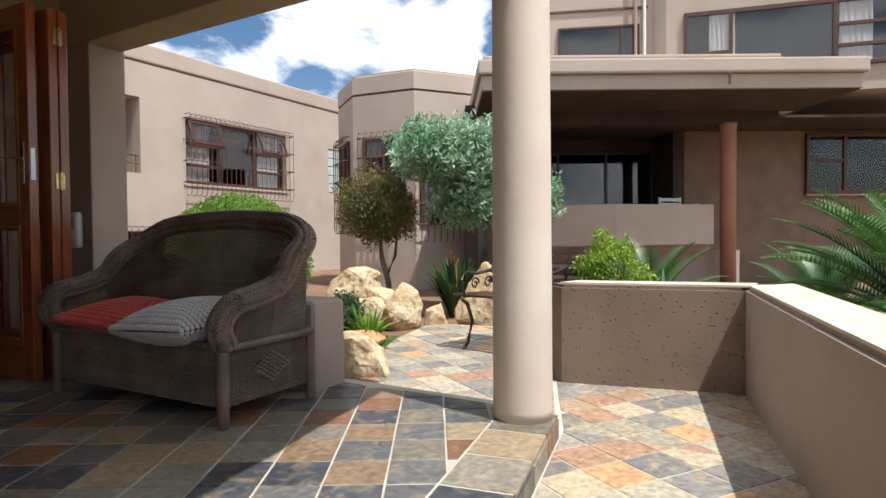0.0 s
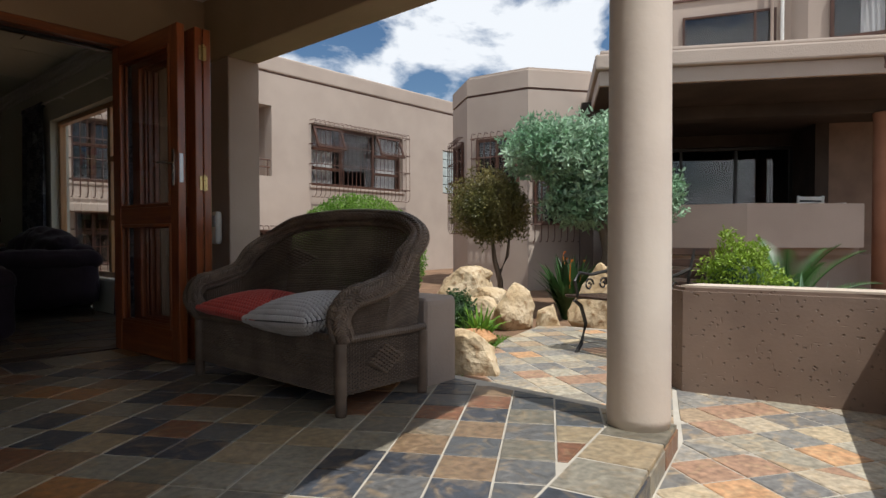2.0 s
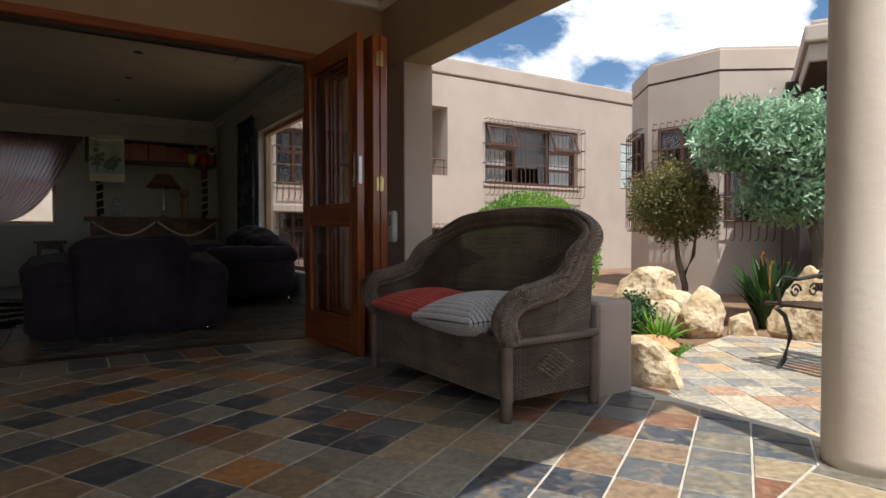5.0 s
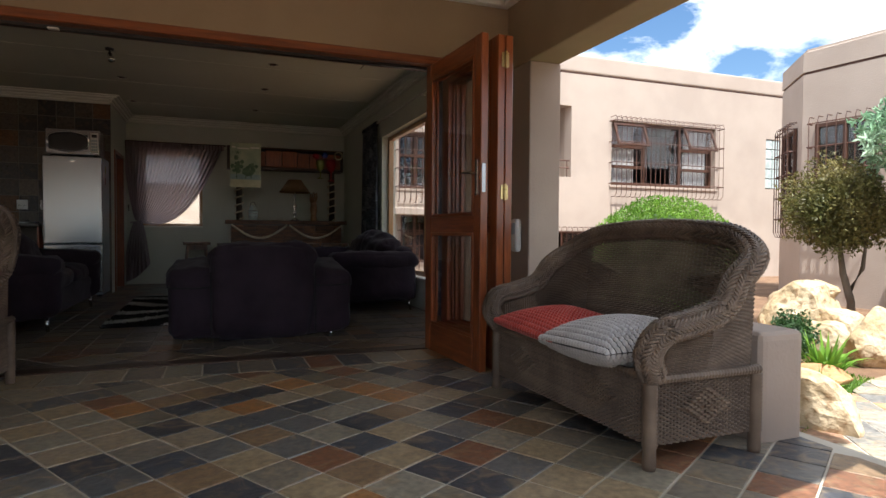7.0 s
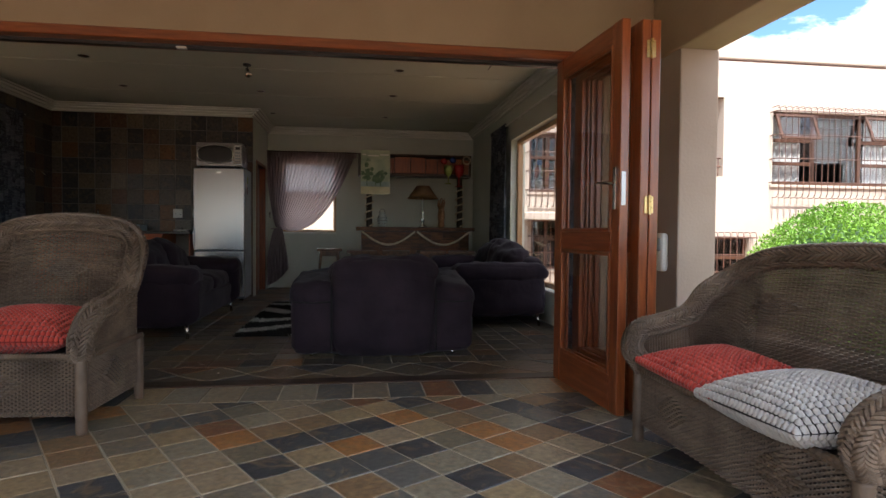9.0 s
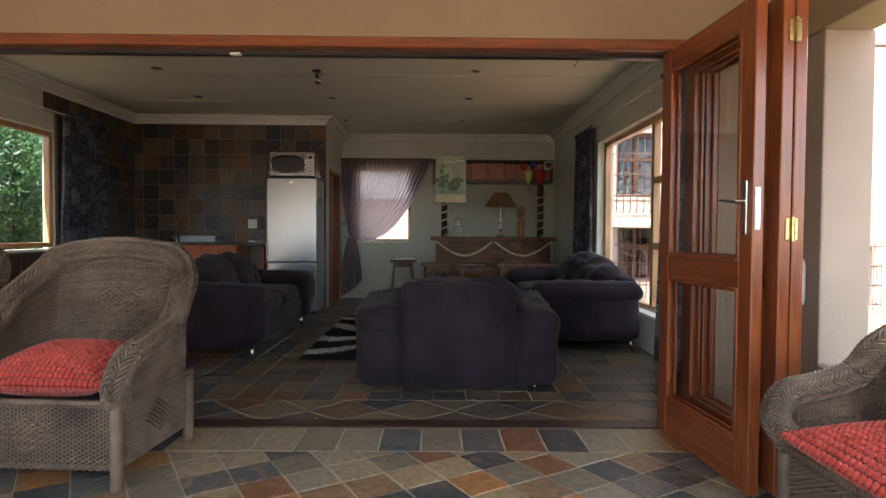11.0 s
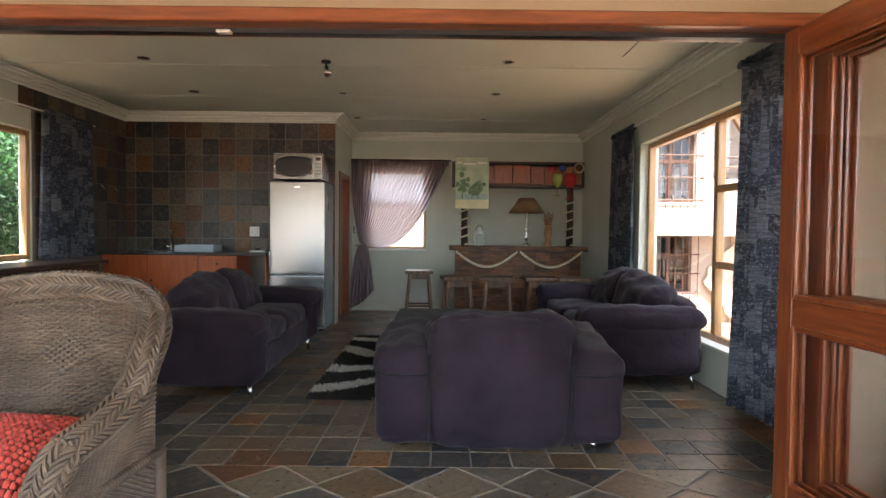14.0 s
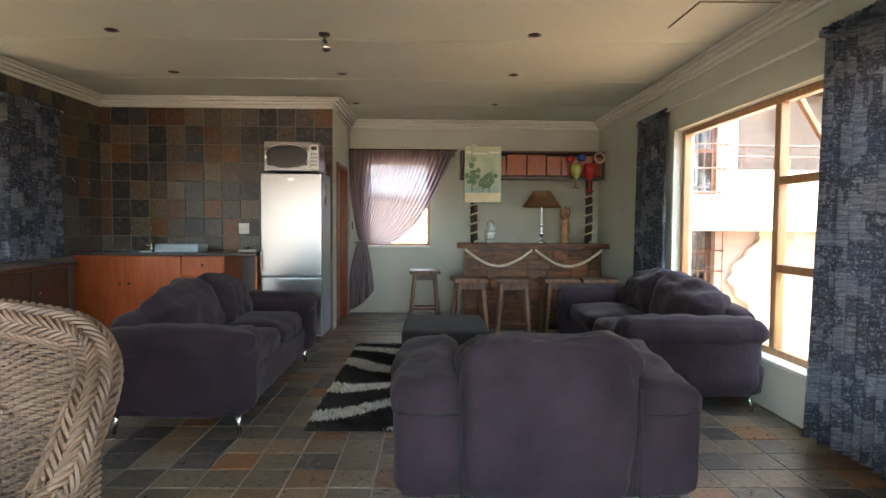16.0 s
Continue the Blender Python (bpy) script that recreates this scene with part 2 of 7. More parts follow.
def wood(name, dark, light, grain=(2, 2, 22), rough=0.4, bump=0.1, coat=0.0, spread=0.0):
    """Wood with grain drawn out along one axis (the axis with the small number)."""
    m = bpy.data.materials.new(name)
    m.use_nodes = True
    N, L = m.node_tree.nodes, m.node_tree.links
    bs = N["Principled BSDF"]
    tc = N.new("ShaderNodeTexCoord")
    mp = N.new("ShaderNodeMapping")
    mp.inputs["Scale"].default_value = grain
    L.new(tc.outputs["Object"], mp.inputs["Vector"])
    n1 = N.new("ShaderNodeTexNoise")
    n1.inputs["Scale"].default_value, n1.inputs["Detail"].default_value, n1.inputs["Distortion"].default_value = 2.2, 6.0, 0.6
    L.new(mp.outputs[0], n1.inputs["Vector"])
    n2 = N.new("ShaderNodeTexNoise")
    n2.inputs["Scale"].default_value, n2.inputs["Detail"].default_value = 1.3, 3.0
    L.new(tc.outputs["Object"], n2.inputs["Vector"])
    r1 = N.new("ShaderNodeValToRGB")
    r1.color_ramp.elements[0].position, r1.color_ramp.elements[1].position = 0.35, 0.68
    r1.color_ramp.elements[0].color, r1.color_ramp.elements[1].color = (*dark, 1), (*light, 1)
    L.new(n1.outputs["Fac"], r1.inputs[0])
    hv = N.new("ShaderNodeHueSaturation")
    mr = N.new("ShaderNodeMapRange")
    mr.inputs[3].default_value, mr.inputs[4].default_value = 0.75, 1.25
    L.new(n2.outputs["Fac"], mr.inputs[0])
    L.new(mr.outputs[0], hv.inputs["Value"])
    L.new(r1.outputs[0], hv.inputs["Color"])
    col = hv.outputs[0]
    if spread:
        oi = N.new("ShaderNodeObjectInfo")
        m2 = N.new("ShaderNodeMapRange")
        m2.inputs[3].default_value, m2.inputs[4].default_value = 1 - spread, 1 + spread
        L.new(oi.outputs["Random"], m2.inputs[0])
        h2 = N.new("ShaderNodeHueSaturation")
        L.new(m2.outputs[0], h2.inputs["Value"])
        L.new(col, h2.inputs["Color"])
        col = h2.outputs[0]
    L.new(col, bs.inputs["Base Color"])
    bs.inputs["Roughness"].default_value = rough
    bs.inputs["Coat Weight"].default_value = coat
    bs.inputs["Coat Roughness"].default_value = 0.15
    bp = N.new("ShaderNodeBump")
    bp.inputs["Strength"].default_value, bp.inputs["Distance"].default_value = bump, 0.003
    L.new(n1.outputs["Fac"], bp.inputs["Height"])
    L.new(bp.outputs[0], bs.inputs["Normal"])
    return m


def glass(name, tint=(1, 1, 1), rough=0.0, see=0.92, base=0.05):
    """A thin pane: mostly clear, with a mirror share that grows at a slant."""
    m = bpy.data.materials.new(name)
    m.use_nodes = True
    N, L = m.node_tree.nodes, m.node_tree.links
    N.remove(N["Principled BSDF"])
    tr = N.new("ShaderNodeBsdfTransparent")
    tr.inputs[0].default_value = (*[see * c for c in tint], 1)
    gl = N.new("ShaderNodeBsdfGlossy")
    gl.inputs["Roughness"].default_value = rough
    lw = N.new("ShaderNodeLayerWeight")
    lw.inputs[0].default_value = 0.5
    pw = N.new("ShaderNodeMath")
    pw.operation = 'POWER'
    pw.inputs[1].default_value = 4.0
    L.new(lw.outputs["Facing"], pw.inputs[0])
    fr = N.new("ShaderNodeMapRange")
    fr.inputs[3].default_value, fr.inputs[4].default_value = base, 1.0
    L.new(pw.outputs[0], fr.inputs[0])
    ms = N.new("ShaderNodeMixShader")
    L.new(fr.outputs[0], ms.inputs[0])
    L.new(tr.outputs[0], ms.inputs[1])
    L.new(gl.outputs[0], ms.inputs[2])
    L.new(ms.outputs[0], N["Material Output"].inputs[0])
    return m


def pitted(name, c1, c2):
    """Trowelled plaster with scattered pits and long scratches."""
    m = surface(name, c1, c2, 2.5, 0.92, 0.25, 60, bump_dist=0.005)
    N, L = m.node_tree.nodes, m.node_tree.links
    bs = N["Principled BSDF"]
    tc = N.new("ShaderNodeTexCoord")
    prev = bs.inputs["Normal"].links[0].from_socket
    for sc, lim, st in (((26, 26, 26), 0.20, 1.0), ((6, 6, 30), 0.13, 0.45), ((24, 24, 7), 0.13, 0.45)):
        mp = N.new("ShaderNodeMapping")
        mp.inputs["Scale"].default_value = sc
        mp.inputs["Rotation"].default_value = (0.45, 0.6, 0.3)
        L.new(tc.outputs["Object"], mp.inputs["Vector"])
        vo = N.new("ShaderNodeTexVoronoi")
        vo.inputs["Scale"].default_value = 1.0
        L.new(mp.outputs[0], vo.inputs["Vector"])
        mr = N.new("ShaderNodeMapRange")
        mr.inputs[1].default_value, mr.inputs[2].default_value = lim * 0.4, lim
        L.new(vo.outputs["Distance"], mr.inputs[0])
        bp = N.new("ShaderNodeBump")
        bp.inputs["Strength"].default_value, bp.inputs["Distance"].default_value = st, 0.012
        L.new(mr.outputs[0], bp.inputs["Height"])
        L.new(prev, bp.inputs["Normal"])
        prev = bp.outputs[0]
    L.new(prev, bs.inputs["Normal"])
    return m


M = {}
M["stucco"] = surface("taupe_stucco", (0.42, 0.345, 0.29), (0.47, 0.39, 0.33), 1.2, 0.92, 0.5, 55, bump_dist=0.006)
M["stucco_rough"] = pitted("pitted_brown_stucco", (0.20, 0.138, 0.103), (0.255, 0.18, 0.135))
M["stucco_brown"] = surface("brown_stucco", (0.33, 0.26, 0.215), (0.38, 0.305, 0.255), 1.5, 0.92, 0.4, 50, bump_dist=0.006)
# dark brown that puts the canopy's shade into the surfaces below it
M["soffit"] = surface("canopy_shade_brown", (0.040, 0.029, 0.023), (0.065, 0.048, 0.038), 2.0, 0.85, 0.3, 40)
M["stucco_cap"] = surface("pale_worn_coping", (0.52, 0.42, 0.33), (0.62, 0.52, 0.42), 5, 0.9, 0.4, 60, bump_dist=0.005)
M["column"] = surface("cream_painted_column", (0.60, 0.51, 0.43), (0.66, 0.57, 0.48), 3, 0.6, 0.25, 22, bump_dist=0.008)
M["red_column"] = surface("terracotta_column", (0.34, 0.17, 0.11), (0.40, 0.21, 0.14), 3, 0.8, 0.2, 40)
M["porch_wall"] = surface("ochre_brown_plaster", (0.29, 0.21, 0.135), (0.345, 0.255, 0.17), 1.6, 0.85, 0.3, 45, bump_dist=0.004)
M["room_wall"] = surface("pale_green_grey_plaster", (0.58, 0.605, 0.53), (0.63, 0.65, 0.58), 1.5, 0.8, 0.15, 60, bump_dist=0.003)
M["white_plaster"] = surface("white_painted_plaster", (0.76, 0.75, 0.68), (0.80, 0.79, 0.73), 2, 0.7, 0.1, 40, bump_dist=0.003)
M["ceiling"] = surface("off_white_ceiling_board", (0.64, 0.65, 0.55), (0.69, 0.70, 0.60), 0.8, 0.7, 0.05, 30, bump_dist=0.002)
M["grout"] = surface("pale_grout", (0.40, 0.36, 0.30), (0.52, 0.475, 0.40), 4, 0.9, 0.4, 90, bump_dist=0.004)
M["grout_wall"] = surface("dark_wall_grout", (0.17, 0.16, 0.138), (0.22, 0.206, 0.18), 4, 0.9, 0.4, 90, bump_dist=0.004)
M["grout_dark"] = surface("grey_grout", (0.28, 0.265, 0.235), (0.36, 0.34, 0.30), 4, 0.9, 0.4, 90, bump_dist=0.004)
M["slate"] = slate("slate_piece", dark=1.0, rough=0.42)
M["slate_far"] = slate("slate_bed", island=True, dark=1.0, rough=0.42)
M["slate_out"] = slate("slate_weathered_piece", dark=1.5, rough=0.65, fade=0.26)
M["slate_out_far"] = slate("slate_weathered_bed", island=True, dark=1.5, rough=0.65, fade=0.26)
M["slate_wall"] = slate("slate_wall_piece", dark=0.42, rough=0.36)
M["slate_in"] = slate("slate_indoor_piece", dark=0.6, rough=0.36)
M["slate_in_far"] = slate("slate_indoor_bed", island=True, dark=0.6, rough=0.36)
M["door_wood"] = wood("varnished_red_wood", (0.165, 0.040, 0.012), (0.29, 0.080, 0.023), (16, 16, 1.4), 0.3, 0.08, coat=0.35)
M["door_wood_y"] = wood("varnished_red_wood_head", (0.165, 0.040, 0.012), (0.29, 0.080, 0.023), (16, 1.4, 16), 0.3, 0.08, coat=0.35)
M["door_wood_x"] = wood("varnished_red_wood_rail", (0.165, 0.040, 0.012), (0.29, 0.080, 0.023), (1.4, 16, 16), 0.3, 0.08, coat=0.35)
M["frame_wood"] = wood("brown_window_wood", (0.055, 0.022, 0.012), (0.10, 0.042, 0.022), (14, 14, 1.5), 0.45, 0.08, coat=0.1)
M["pine"] = wood("light_window_wood", (0.38, 0.21, 0.09), (0.52, 0.31, 0.14), (14, 14, 1.5), 0.4, 0.08, coat=0.2)
M["bar_wood"] = wood("rustic_bar_wood", (0.055, 0.022, 0.008), (0.20, 0.082, 0.028), (12, 2, 12), 0.6, 0.2, coat=0.0, spread=0.35)
M["dark_wood"] = wood("dark_stained_wood", (0.035, 0.018, 0.012), (0.075, 0.04, 0.025), (12, 2, 12), 0.4, 0.15, coat=0.15, spread=0.2)
M["orange_wood"] = wood("orange_cherry_laminate", (0.36, 0.085, 0.024), (0.46, 0.125, 0.038), (10, 10, 1.2), 0.35, 0.04, coat=0.2)
M["stool_wood"] = wood("weathered_stool_wood", (0.05, 0.024, 0.012), (0.15, 0.075, 0.035), (10, 10, 1.6), 0.5, 0.2, spread=0.2)
M["steel"] = surface("brushed_steel", (0.31, 0.31, 0.32), (0.36, 0.36, 0.37), 1.0, 0.26, 0.0, 120, metal=1.0, stretch=(1, 0.3, 1), rough_var=0.02)
M["chrome"] = surface("chrome", (0.75, 0.75, 0.74), (0.8, 0.8, 0.79), 3, 0.12, 0.0, 60, metal=1.0, rough_var=0.04)
M["brass"] = surface("worn_brass", (0.55, 0.40, 0.17), (0.65, 0.50, 0.24), 8, 0.3, 0.05, 70, metal=1.0)
M["iron"] = surface("rusty_brown_iron", (0.075, 0.035, 0.025), (0.13, 0.06, 0.04), 8, 0.6, 0.2, 80)
M["black_iron"] = surface("black_cast_iron", (0.015, 0.013, 0.012), (0.03, 0.026, 0.022), 10, 0.45, 0.2, 80)
M["white_plastic"] = surface("white_plastic", (0.74, 0.74, 0.70), (0.78, 0.78, 0.74), 4, 0.4, 0.03, 60)
M["grey_plastic"] = surface("blue_grey_plastic", (0.30, 0.36, 0.42), (0.34, 0.40, 0.46), 4, 0.45, 0.03, 60)
M["black_plastic"] = surface("black_plastic", (0.012, 0.012, 0.013), (0.02, 0.02, 0.021), 4, 0.35, 0.03, 60)
M["counter_top"] = surface("dark_granite_top", (0.03, 0.03, 0.03), (0.06, 0.058, 0.055), 25, 0.25, 0.05, 120, c3=(0.10, 0.095, 0.09))
M["sofa"] = surface("dark_purple_grey_suede", (0.020, 0.0135, 0.020), (0.033, 0.023, 0.032), 3, 0.95, 0.5, 18, sheen=0.07, spec=0.15, bump_dist=0.01)
M["ottoman"] = surface("charcoal_fabric", (0.016, 0.016, 0.017), (0.024, 0.024, 0.025), 8, 0.9, 0.3, 160, sheen=0.05, spec=0.15)
M["wicker"] = surface("brown_woven_wicker", (0.085, 0.058, 0.041), (0.17, 0.122, 0.089), 5, 0.5, 0.3, 160, spread=0.2, island=True, bump_dist=0.004)
# dark brown for the shade seen between the wicker strands
M["wicker_dark"] = surface("shade_in_wicker_gaps", (0.02, 0.013, 0.009), (0.035, 0.024, 0.017), 14, 0.8, 0.4, 130)
M["red_cloth"] = surface("coral_red_cloth", (0.42, 0.042, 0.032), (0.52, 0.066, 0.048), 9, 0.9, 0.4, 150, sheen=0.3, spec=0.2)
M["white_cloth"] = surface("off_white_cloth", (0.48, 0.46, 0.46), (0.57, 0.55, 0.55), 9, 0.9, 0.4, 150, sheen=0.2, spec=0.2)
M["red_dark"] = surface("deep_red_cloth", (0.16, 0.012, 0.012), (0.22, 0.02, 0.018), 9, 0.9, 0.4, 150)
M["dark_cloth"] = surface("dark_grey_cloth", (0.035, 0.032, 0.036), (0.055, 0.05, 0.055), 9, 0.9, 0.4, 150)
M["rock"] = surface("ochre_garden_rock", (0.50, 0.36, 0.20), (0.66, 0.54, 0.37), 3.2, 0.9, 0.8, 16, c3=(0.33, 0.21, 0.11), bump_dist=0.03)
M["rock_red"] = surface("red_garden_rock", (0.42, 0.19, 0.08), (0.55, 0.31, 0.15), 4, 0.9, 0.8, 18, bump_dist=0.03)
M["soil"] = surface("dry_garden_soil", (0.16, 0.09, 0.05), (0.25, 0.15, 0.085), 3, 0.95, 0.8, 30, bump_dist=0.02)
M["lawn"] = surface("short_grass", (0.06, 0.12, 0.025), (0.10, 0.18, 0.04), 3, 0.9, 0.6, 50, bump_dist=0.02)
M["leaf_green"] = surface("bright_green_leaf", (0.10, 0.22, 0.02), (0.19, 0.34, 0.04), 2, 0.5, 0.0, 40, spread=0.35, island=True, translucent=0.3)
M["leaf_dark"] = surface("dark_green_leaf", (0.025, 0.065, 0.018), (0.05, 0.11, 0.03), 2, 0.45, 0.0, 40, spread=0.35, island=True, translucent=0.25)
M["leaf_olive"] = surface("olive_brown_leaf", (0.10, 0.115, 0.03), (0.22, 0.18, 0.06), 2, 0.5, 0.0, 40, spread=0.4, island=True, translucent=0.3)
M["leaf_silver"] = surface("silver_green_leaf", (0.20, 0.36, 0.21), (0.42, 0.56, 0.40), 2, 0.55, 0.0, 40, spread=0.4, island=True, translucent=0.3)
M["leaf_lime"] = surface("lime_leaf", (0.22, 0.34, 0.03), (0.32, 0.44, 0.06), 2, 0.5, 0.0, 40, spread=0.3, island=True, translucent=0.3)
M["leaf_frond"] = surface("cycad_frond", (0.045, 0.12, 0.03), (0.09, 0.20, 0.045), 2, 0.42, 0.0, 40, spread=0.35, island=True, translucent=0.2)
M["bark"] = surface("grey_brown_bark", (0.12, 0.085, 0.06), (0.2, 0.15, 0.11), 8, 0.9, 0.8, 40, stretch=(1, 1, 0.25), bump_dist=0.01)
M["orange_flower"] = surface("orange_flower", (0.75, 0.18, 0.02), (0.85, 0.28, 0.04), 10, 0.5, 0.0, 50)
M["curtain_white"] = surface("white_net_curtain", (0.80, 0.80, 0.80), (0.88, 0.88, 0.87), 5, 0.9, 0.2, 120, translucent=0.4)
M["curtain_sheer"] = surface("mauve_sheer_curtain", (0.36, 0.29, 0.31), (0.44, 0.36, 0.38), 3, 0.9, 0.2, 120, translucent=0.55)
M["glass"] = glass("clear_window_glass")
M["house_glass"] = glass("sky_reflecting_glass", base=0.05)
M["door_glass"] = glass("door_glass", see=0.9, base=0.05, rough=0.04)
M["glass_block"] = surface("glass_block", (0.40, 0.46, 0.45), (0.52, 0.58, 0.56), 12, 0.12, 0.4, 30, bump_dist=0.01)
# near-black colour that stands in for unlit rooms behind the windows
M["dark_inside"] = surface("unlit_room_black", (0.014, 0.013, 0.012), (0.022, 0.02, 0.018), 2, 0.9, 0.0, 40)
M["lamp_shade"] = surface("brown_lamp_shade", (0.26, 0.15, 0.07), (0.33, 0.20, 0.10), 12, 0.85, 0.2, 120, translucent=0.2)
M["post_bark"] = surface("dark_post_bark", (0.022, 0.016, 0.012), (0.05, 0.037, 0.028), 12, 0.9, 0.8, 40, stretch=(1, 1, 0.25), bump_dist=0.01)
M["rope"] = surface("cream_rope", (0.52, 0.44, 0.31), (0.66, 0.57, 0.42), 30, 0.9, 0.5, 140)
M["carved"] = surface("carved_wood", (0.22, 0.11, 0.05), (0.36, 0.20, 0.10), 18, 0.6, 0.4, 70)
M["red_glaze"] = surface("dark_red_glaze", (0.30, 0.015, 0.02), (0.38, 0.03, 0.03), 10, 0.2, 0.05, 60)
M["green_glaze"] = surface("olive_green_glaze", (0.30, 0.34, 0.08), (0.38, 0.42, 0.12), 10, 0.25, 0.05, 60)
M["blue_glaze"] = surface("blue_glaze", (0.03, 0.06, 0.30), (0.05, 0.09, 0.38), 10, 0.25, 0.05, 60)
M["rug_black"] = surface("black_shag", (0.008, 0.008, 0.008), (0.016, 0.015, 0.015), 20, 0.95, 0.5, 200, spread=0.3, island=True)
M["rug_grey"] = surface("grey_shag", (0.40, 0.39, 0.37), (0.56, 0.55, 0.52), 20, 0.95, 0.5, 200, spread=0.25, island=True)
# ---- the setting ----
def setting(name, bm, material, label="", smooth=False, parent=None):
    ob = part(name, bm, material, parent, "", smooth)
    return tagged(ob, label, name.split("_")[0], "", "structure")


FRONT, BACK, KITCH = -3.45, -10.2, -8.75      # porch face of the room's front wall, back wall, kitchen wall
LEFT, RIGHT, DIV = -3.2, 3.16, -0.44         # side walls of the room, corner of the kitchen wall
CEIL = 2.78
STEP_A, STEP_B = (0.15, 3.32), (1.53, -4.0)   # edge of the raised porch floor


def edge_x(y):
    return STEP_A[0] + (STEP_B[0] - STEP_A[0]) * (y - STEP_A[1]) / (STEP_B[1] - STEP_A[1])


# ground reaching the horizon
bm = bmesh.new()
bm.faces.new([bm.verts.new(p) for p in ((-900, -900, -0.16), (900, -900, -0.16), (900, 900, -0.16), (-900, 900, -0.16))])
setting("ground", bm, M["soil"], "dry brown garden soil around the house")
bm = bmesh.new()
prism(bm, [(-2.6, 3.5), (-1.25, 3.5), (-1.68, 4.6), (-1.95, 5.1), (-3.6, 5.4)], -0.15, -0.125)
setting("lawn", bm, M["lawn"], "small patch of short green grass")

# raised porch slab and lower patio bed, both under the tiles
bm = bmesh.new()
prism(bm, [(-3.62, -4.0), (STEP_B[0], STEP_B[1]), STEP_A, (-0.1, 3.40), (-3.62, 3.40)], -0.3, -0.004)
setting("floor_porch", bm, M["grout"], "raised porch floor of multicolour slate with pale joints")
bm = bmesh.new()
prism(bm, [(-1.2, 3.3), (3.4, -4.0), (2.6, 6.0), (-1.0, 6.2), (-2.15, 6.0), (-1.95, 5.1), (-1.68, 4.6), (-1.24, 3.45)], -0.3, -0.104)
setting("floor_patio", bm, M["grout"], "lower patio and garden path of multicolour slate")
bm = boxes((BACK - 0.2, -3.62, LEFT - 0.2, RIGHT + 0.3, -0.3, -0.004))
setting("floor_room", bm, M["grout_dark"], "indoor slate floor with grey joints")

# front wall with the wide folding-door opening
OPEN_L, OPEN_R, HEAD = -2.55, 2.74, 2.2
bm = boxes((-3.65, FRONT, OPEN_R, 3.42, -0.05, 2.95), (-3.65, FRONT, LEFT - 1.2, OPEN_L, -0.05, 2.95), (-3.65, FRONT, OPEN_L, OPEN_R, HEAD, 2.95))
setting("wall_front", bm, M["porch_wall"], "ochre brown plastered wall above the folding doors")
bm = boxes((-3.66, -3.44, OPEN_L, OPEN_R, HEAD - 0.062, HEAD - 0.001), bevel=0.006)
head = setting("trim_door_head", bm, M["door_wood_y"], "varnished red wood door head with its track")
bm = boxes((-3.57, -3.53, OPEN_L, OPEN_R, HEAD - 0.082, HEAD - 0.062))
part("track", bm, M["black_plastic"], head, "dark sliding track")
bm = boxes((-3.65, -3.45, 2.69, 2.737, -0.01, HEAD - 0.063), bevel=0.006)
setting("trim_door_jamb", bm, M["door_wood"], "varnished red wood door jamb")
bm = boxes((-3.605, -3.475, OPEN_L, 2.69, -0.012, 0.006), bevel=0.003)
setting("trim_threshold", bm, M["dark_wood"], "worn wooden door threshold")

# pier, low wall and beams of the porch
bm = boxes((-3.448, -3.1, 3.1, 3.36, -0.1, 2.15), bevel=0.012, seg=2)
setting("wall_pier", bm, M["stucco_brown"], "taupe plastered porch pier")
bm = boxes((-3.099, -1.07, 3.08, 3.34, -0.2, 0.47), bevel=0.04, seg=3)
setting("wall_low", bm, M["stucco_brown"], "low rounded plastered wall beside the porch")
BEAM = 2.14
bm = boxes((-3.448, 0.16, 3.09, 3.36, BEAM + 0.01, 2.95), bevel=0.015, seg=2)
setting("beam_garden", bm, M["porch_wall"], "plastered porch beam")
bm = bmesh.new()
prism(bm, [(edge_x(-4.0) - 0.27, -4.0), (edge_x(-4.0), -4.0), (edge_x(3.088) + 0.0, 3.088), (edge_x(3.088) - 0.27, 3.088)], BEAM + 0.012, 2.95)
setting("beam_patio", bm, M["porch_wall"], "plastered porch beam")
bm = bmesh.new()
prism(bm, [(-3.448, -4.0), (edge_x(-4.0) - 0.272, -4.0), (edge_x(3.088) - 0.272, 3.088), (-3.448, 3.088)], 2.70, 2.80)
setting("ceiling_porch", bm, M["ceiling"], "off-white porch ceiling")
bm = bmesh.new()
prism(bm, [(-3.8, -4.2), (edge_x(-4.0) + 0.05, -4.2), (edge_x(3.36) + 0.1, 3.45), (-3.8, 3.45)], 2.96, 3.1)
setting("roof_porch", bm, M["stucco"], "flat concrete porch roof")
bm = boxes((-3.65, STEP_B[0] + 0.2, -4.2, -4.0, -0.3, 2.95))
setting("wall_porch_end", bm, M["porch_wall"], "plain plastered porch end wall")
# porch cornice
bm = bmesh.new()
for a, b in ((0.07, 2.63), (0.04, 2.665)):
    box(bm, FRONT + 0.002, FRONT + a, -4.0, 3.086, b, b + 0.035, 0.006)
    box(bm, FRONT + 0.08, 0.0, 3.088 - a, 3.087, b, b + 0.035, 0.006)
setting("trim_porch_cornice", bm, M["white_plaster"], "cream porch cornice")

# round column
bm = bmesh.new()
lathe(bm, [(0.128, 0.0), (0.131, 0.05), (0.130, 0.6), (0.127, 1.3), (0.125, 2.0), (0.124, BEAM + 0.012)], 48, (0.03, 3.22, -0.004))
col = setting("column_porch", bm, M["column"], "smooth cream painted round porch column", smooth=True)

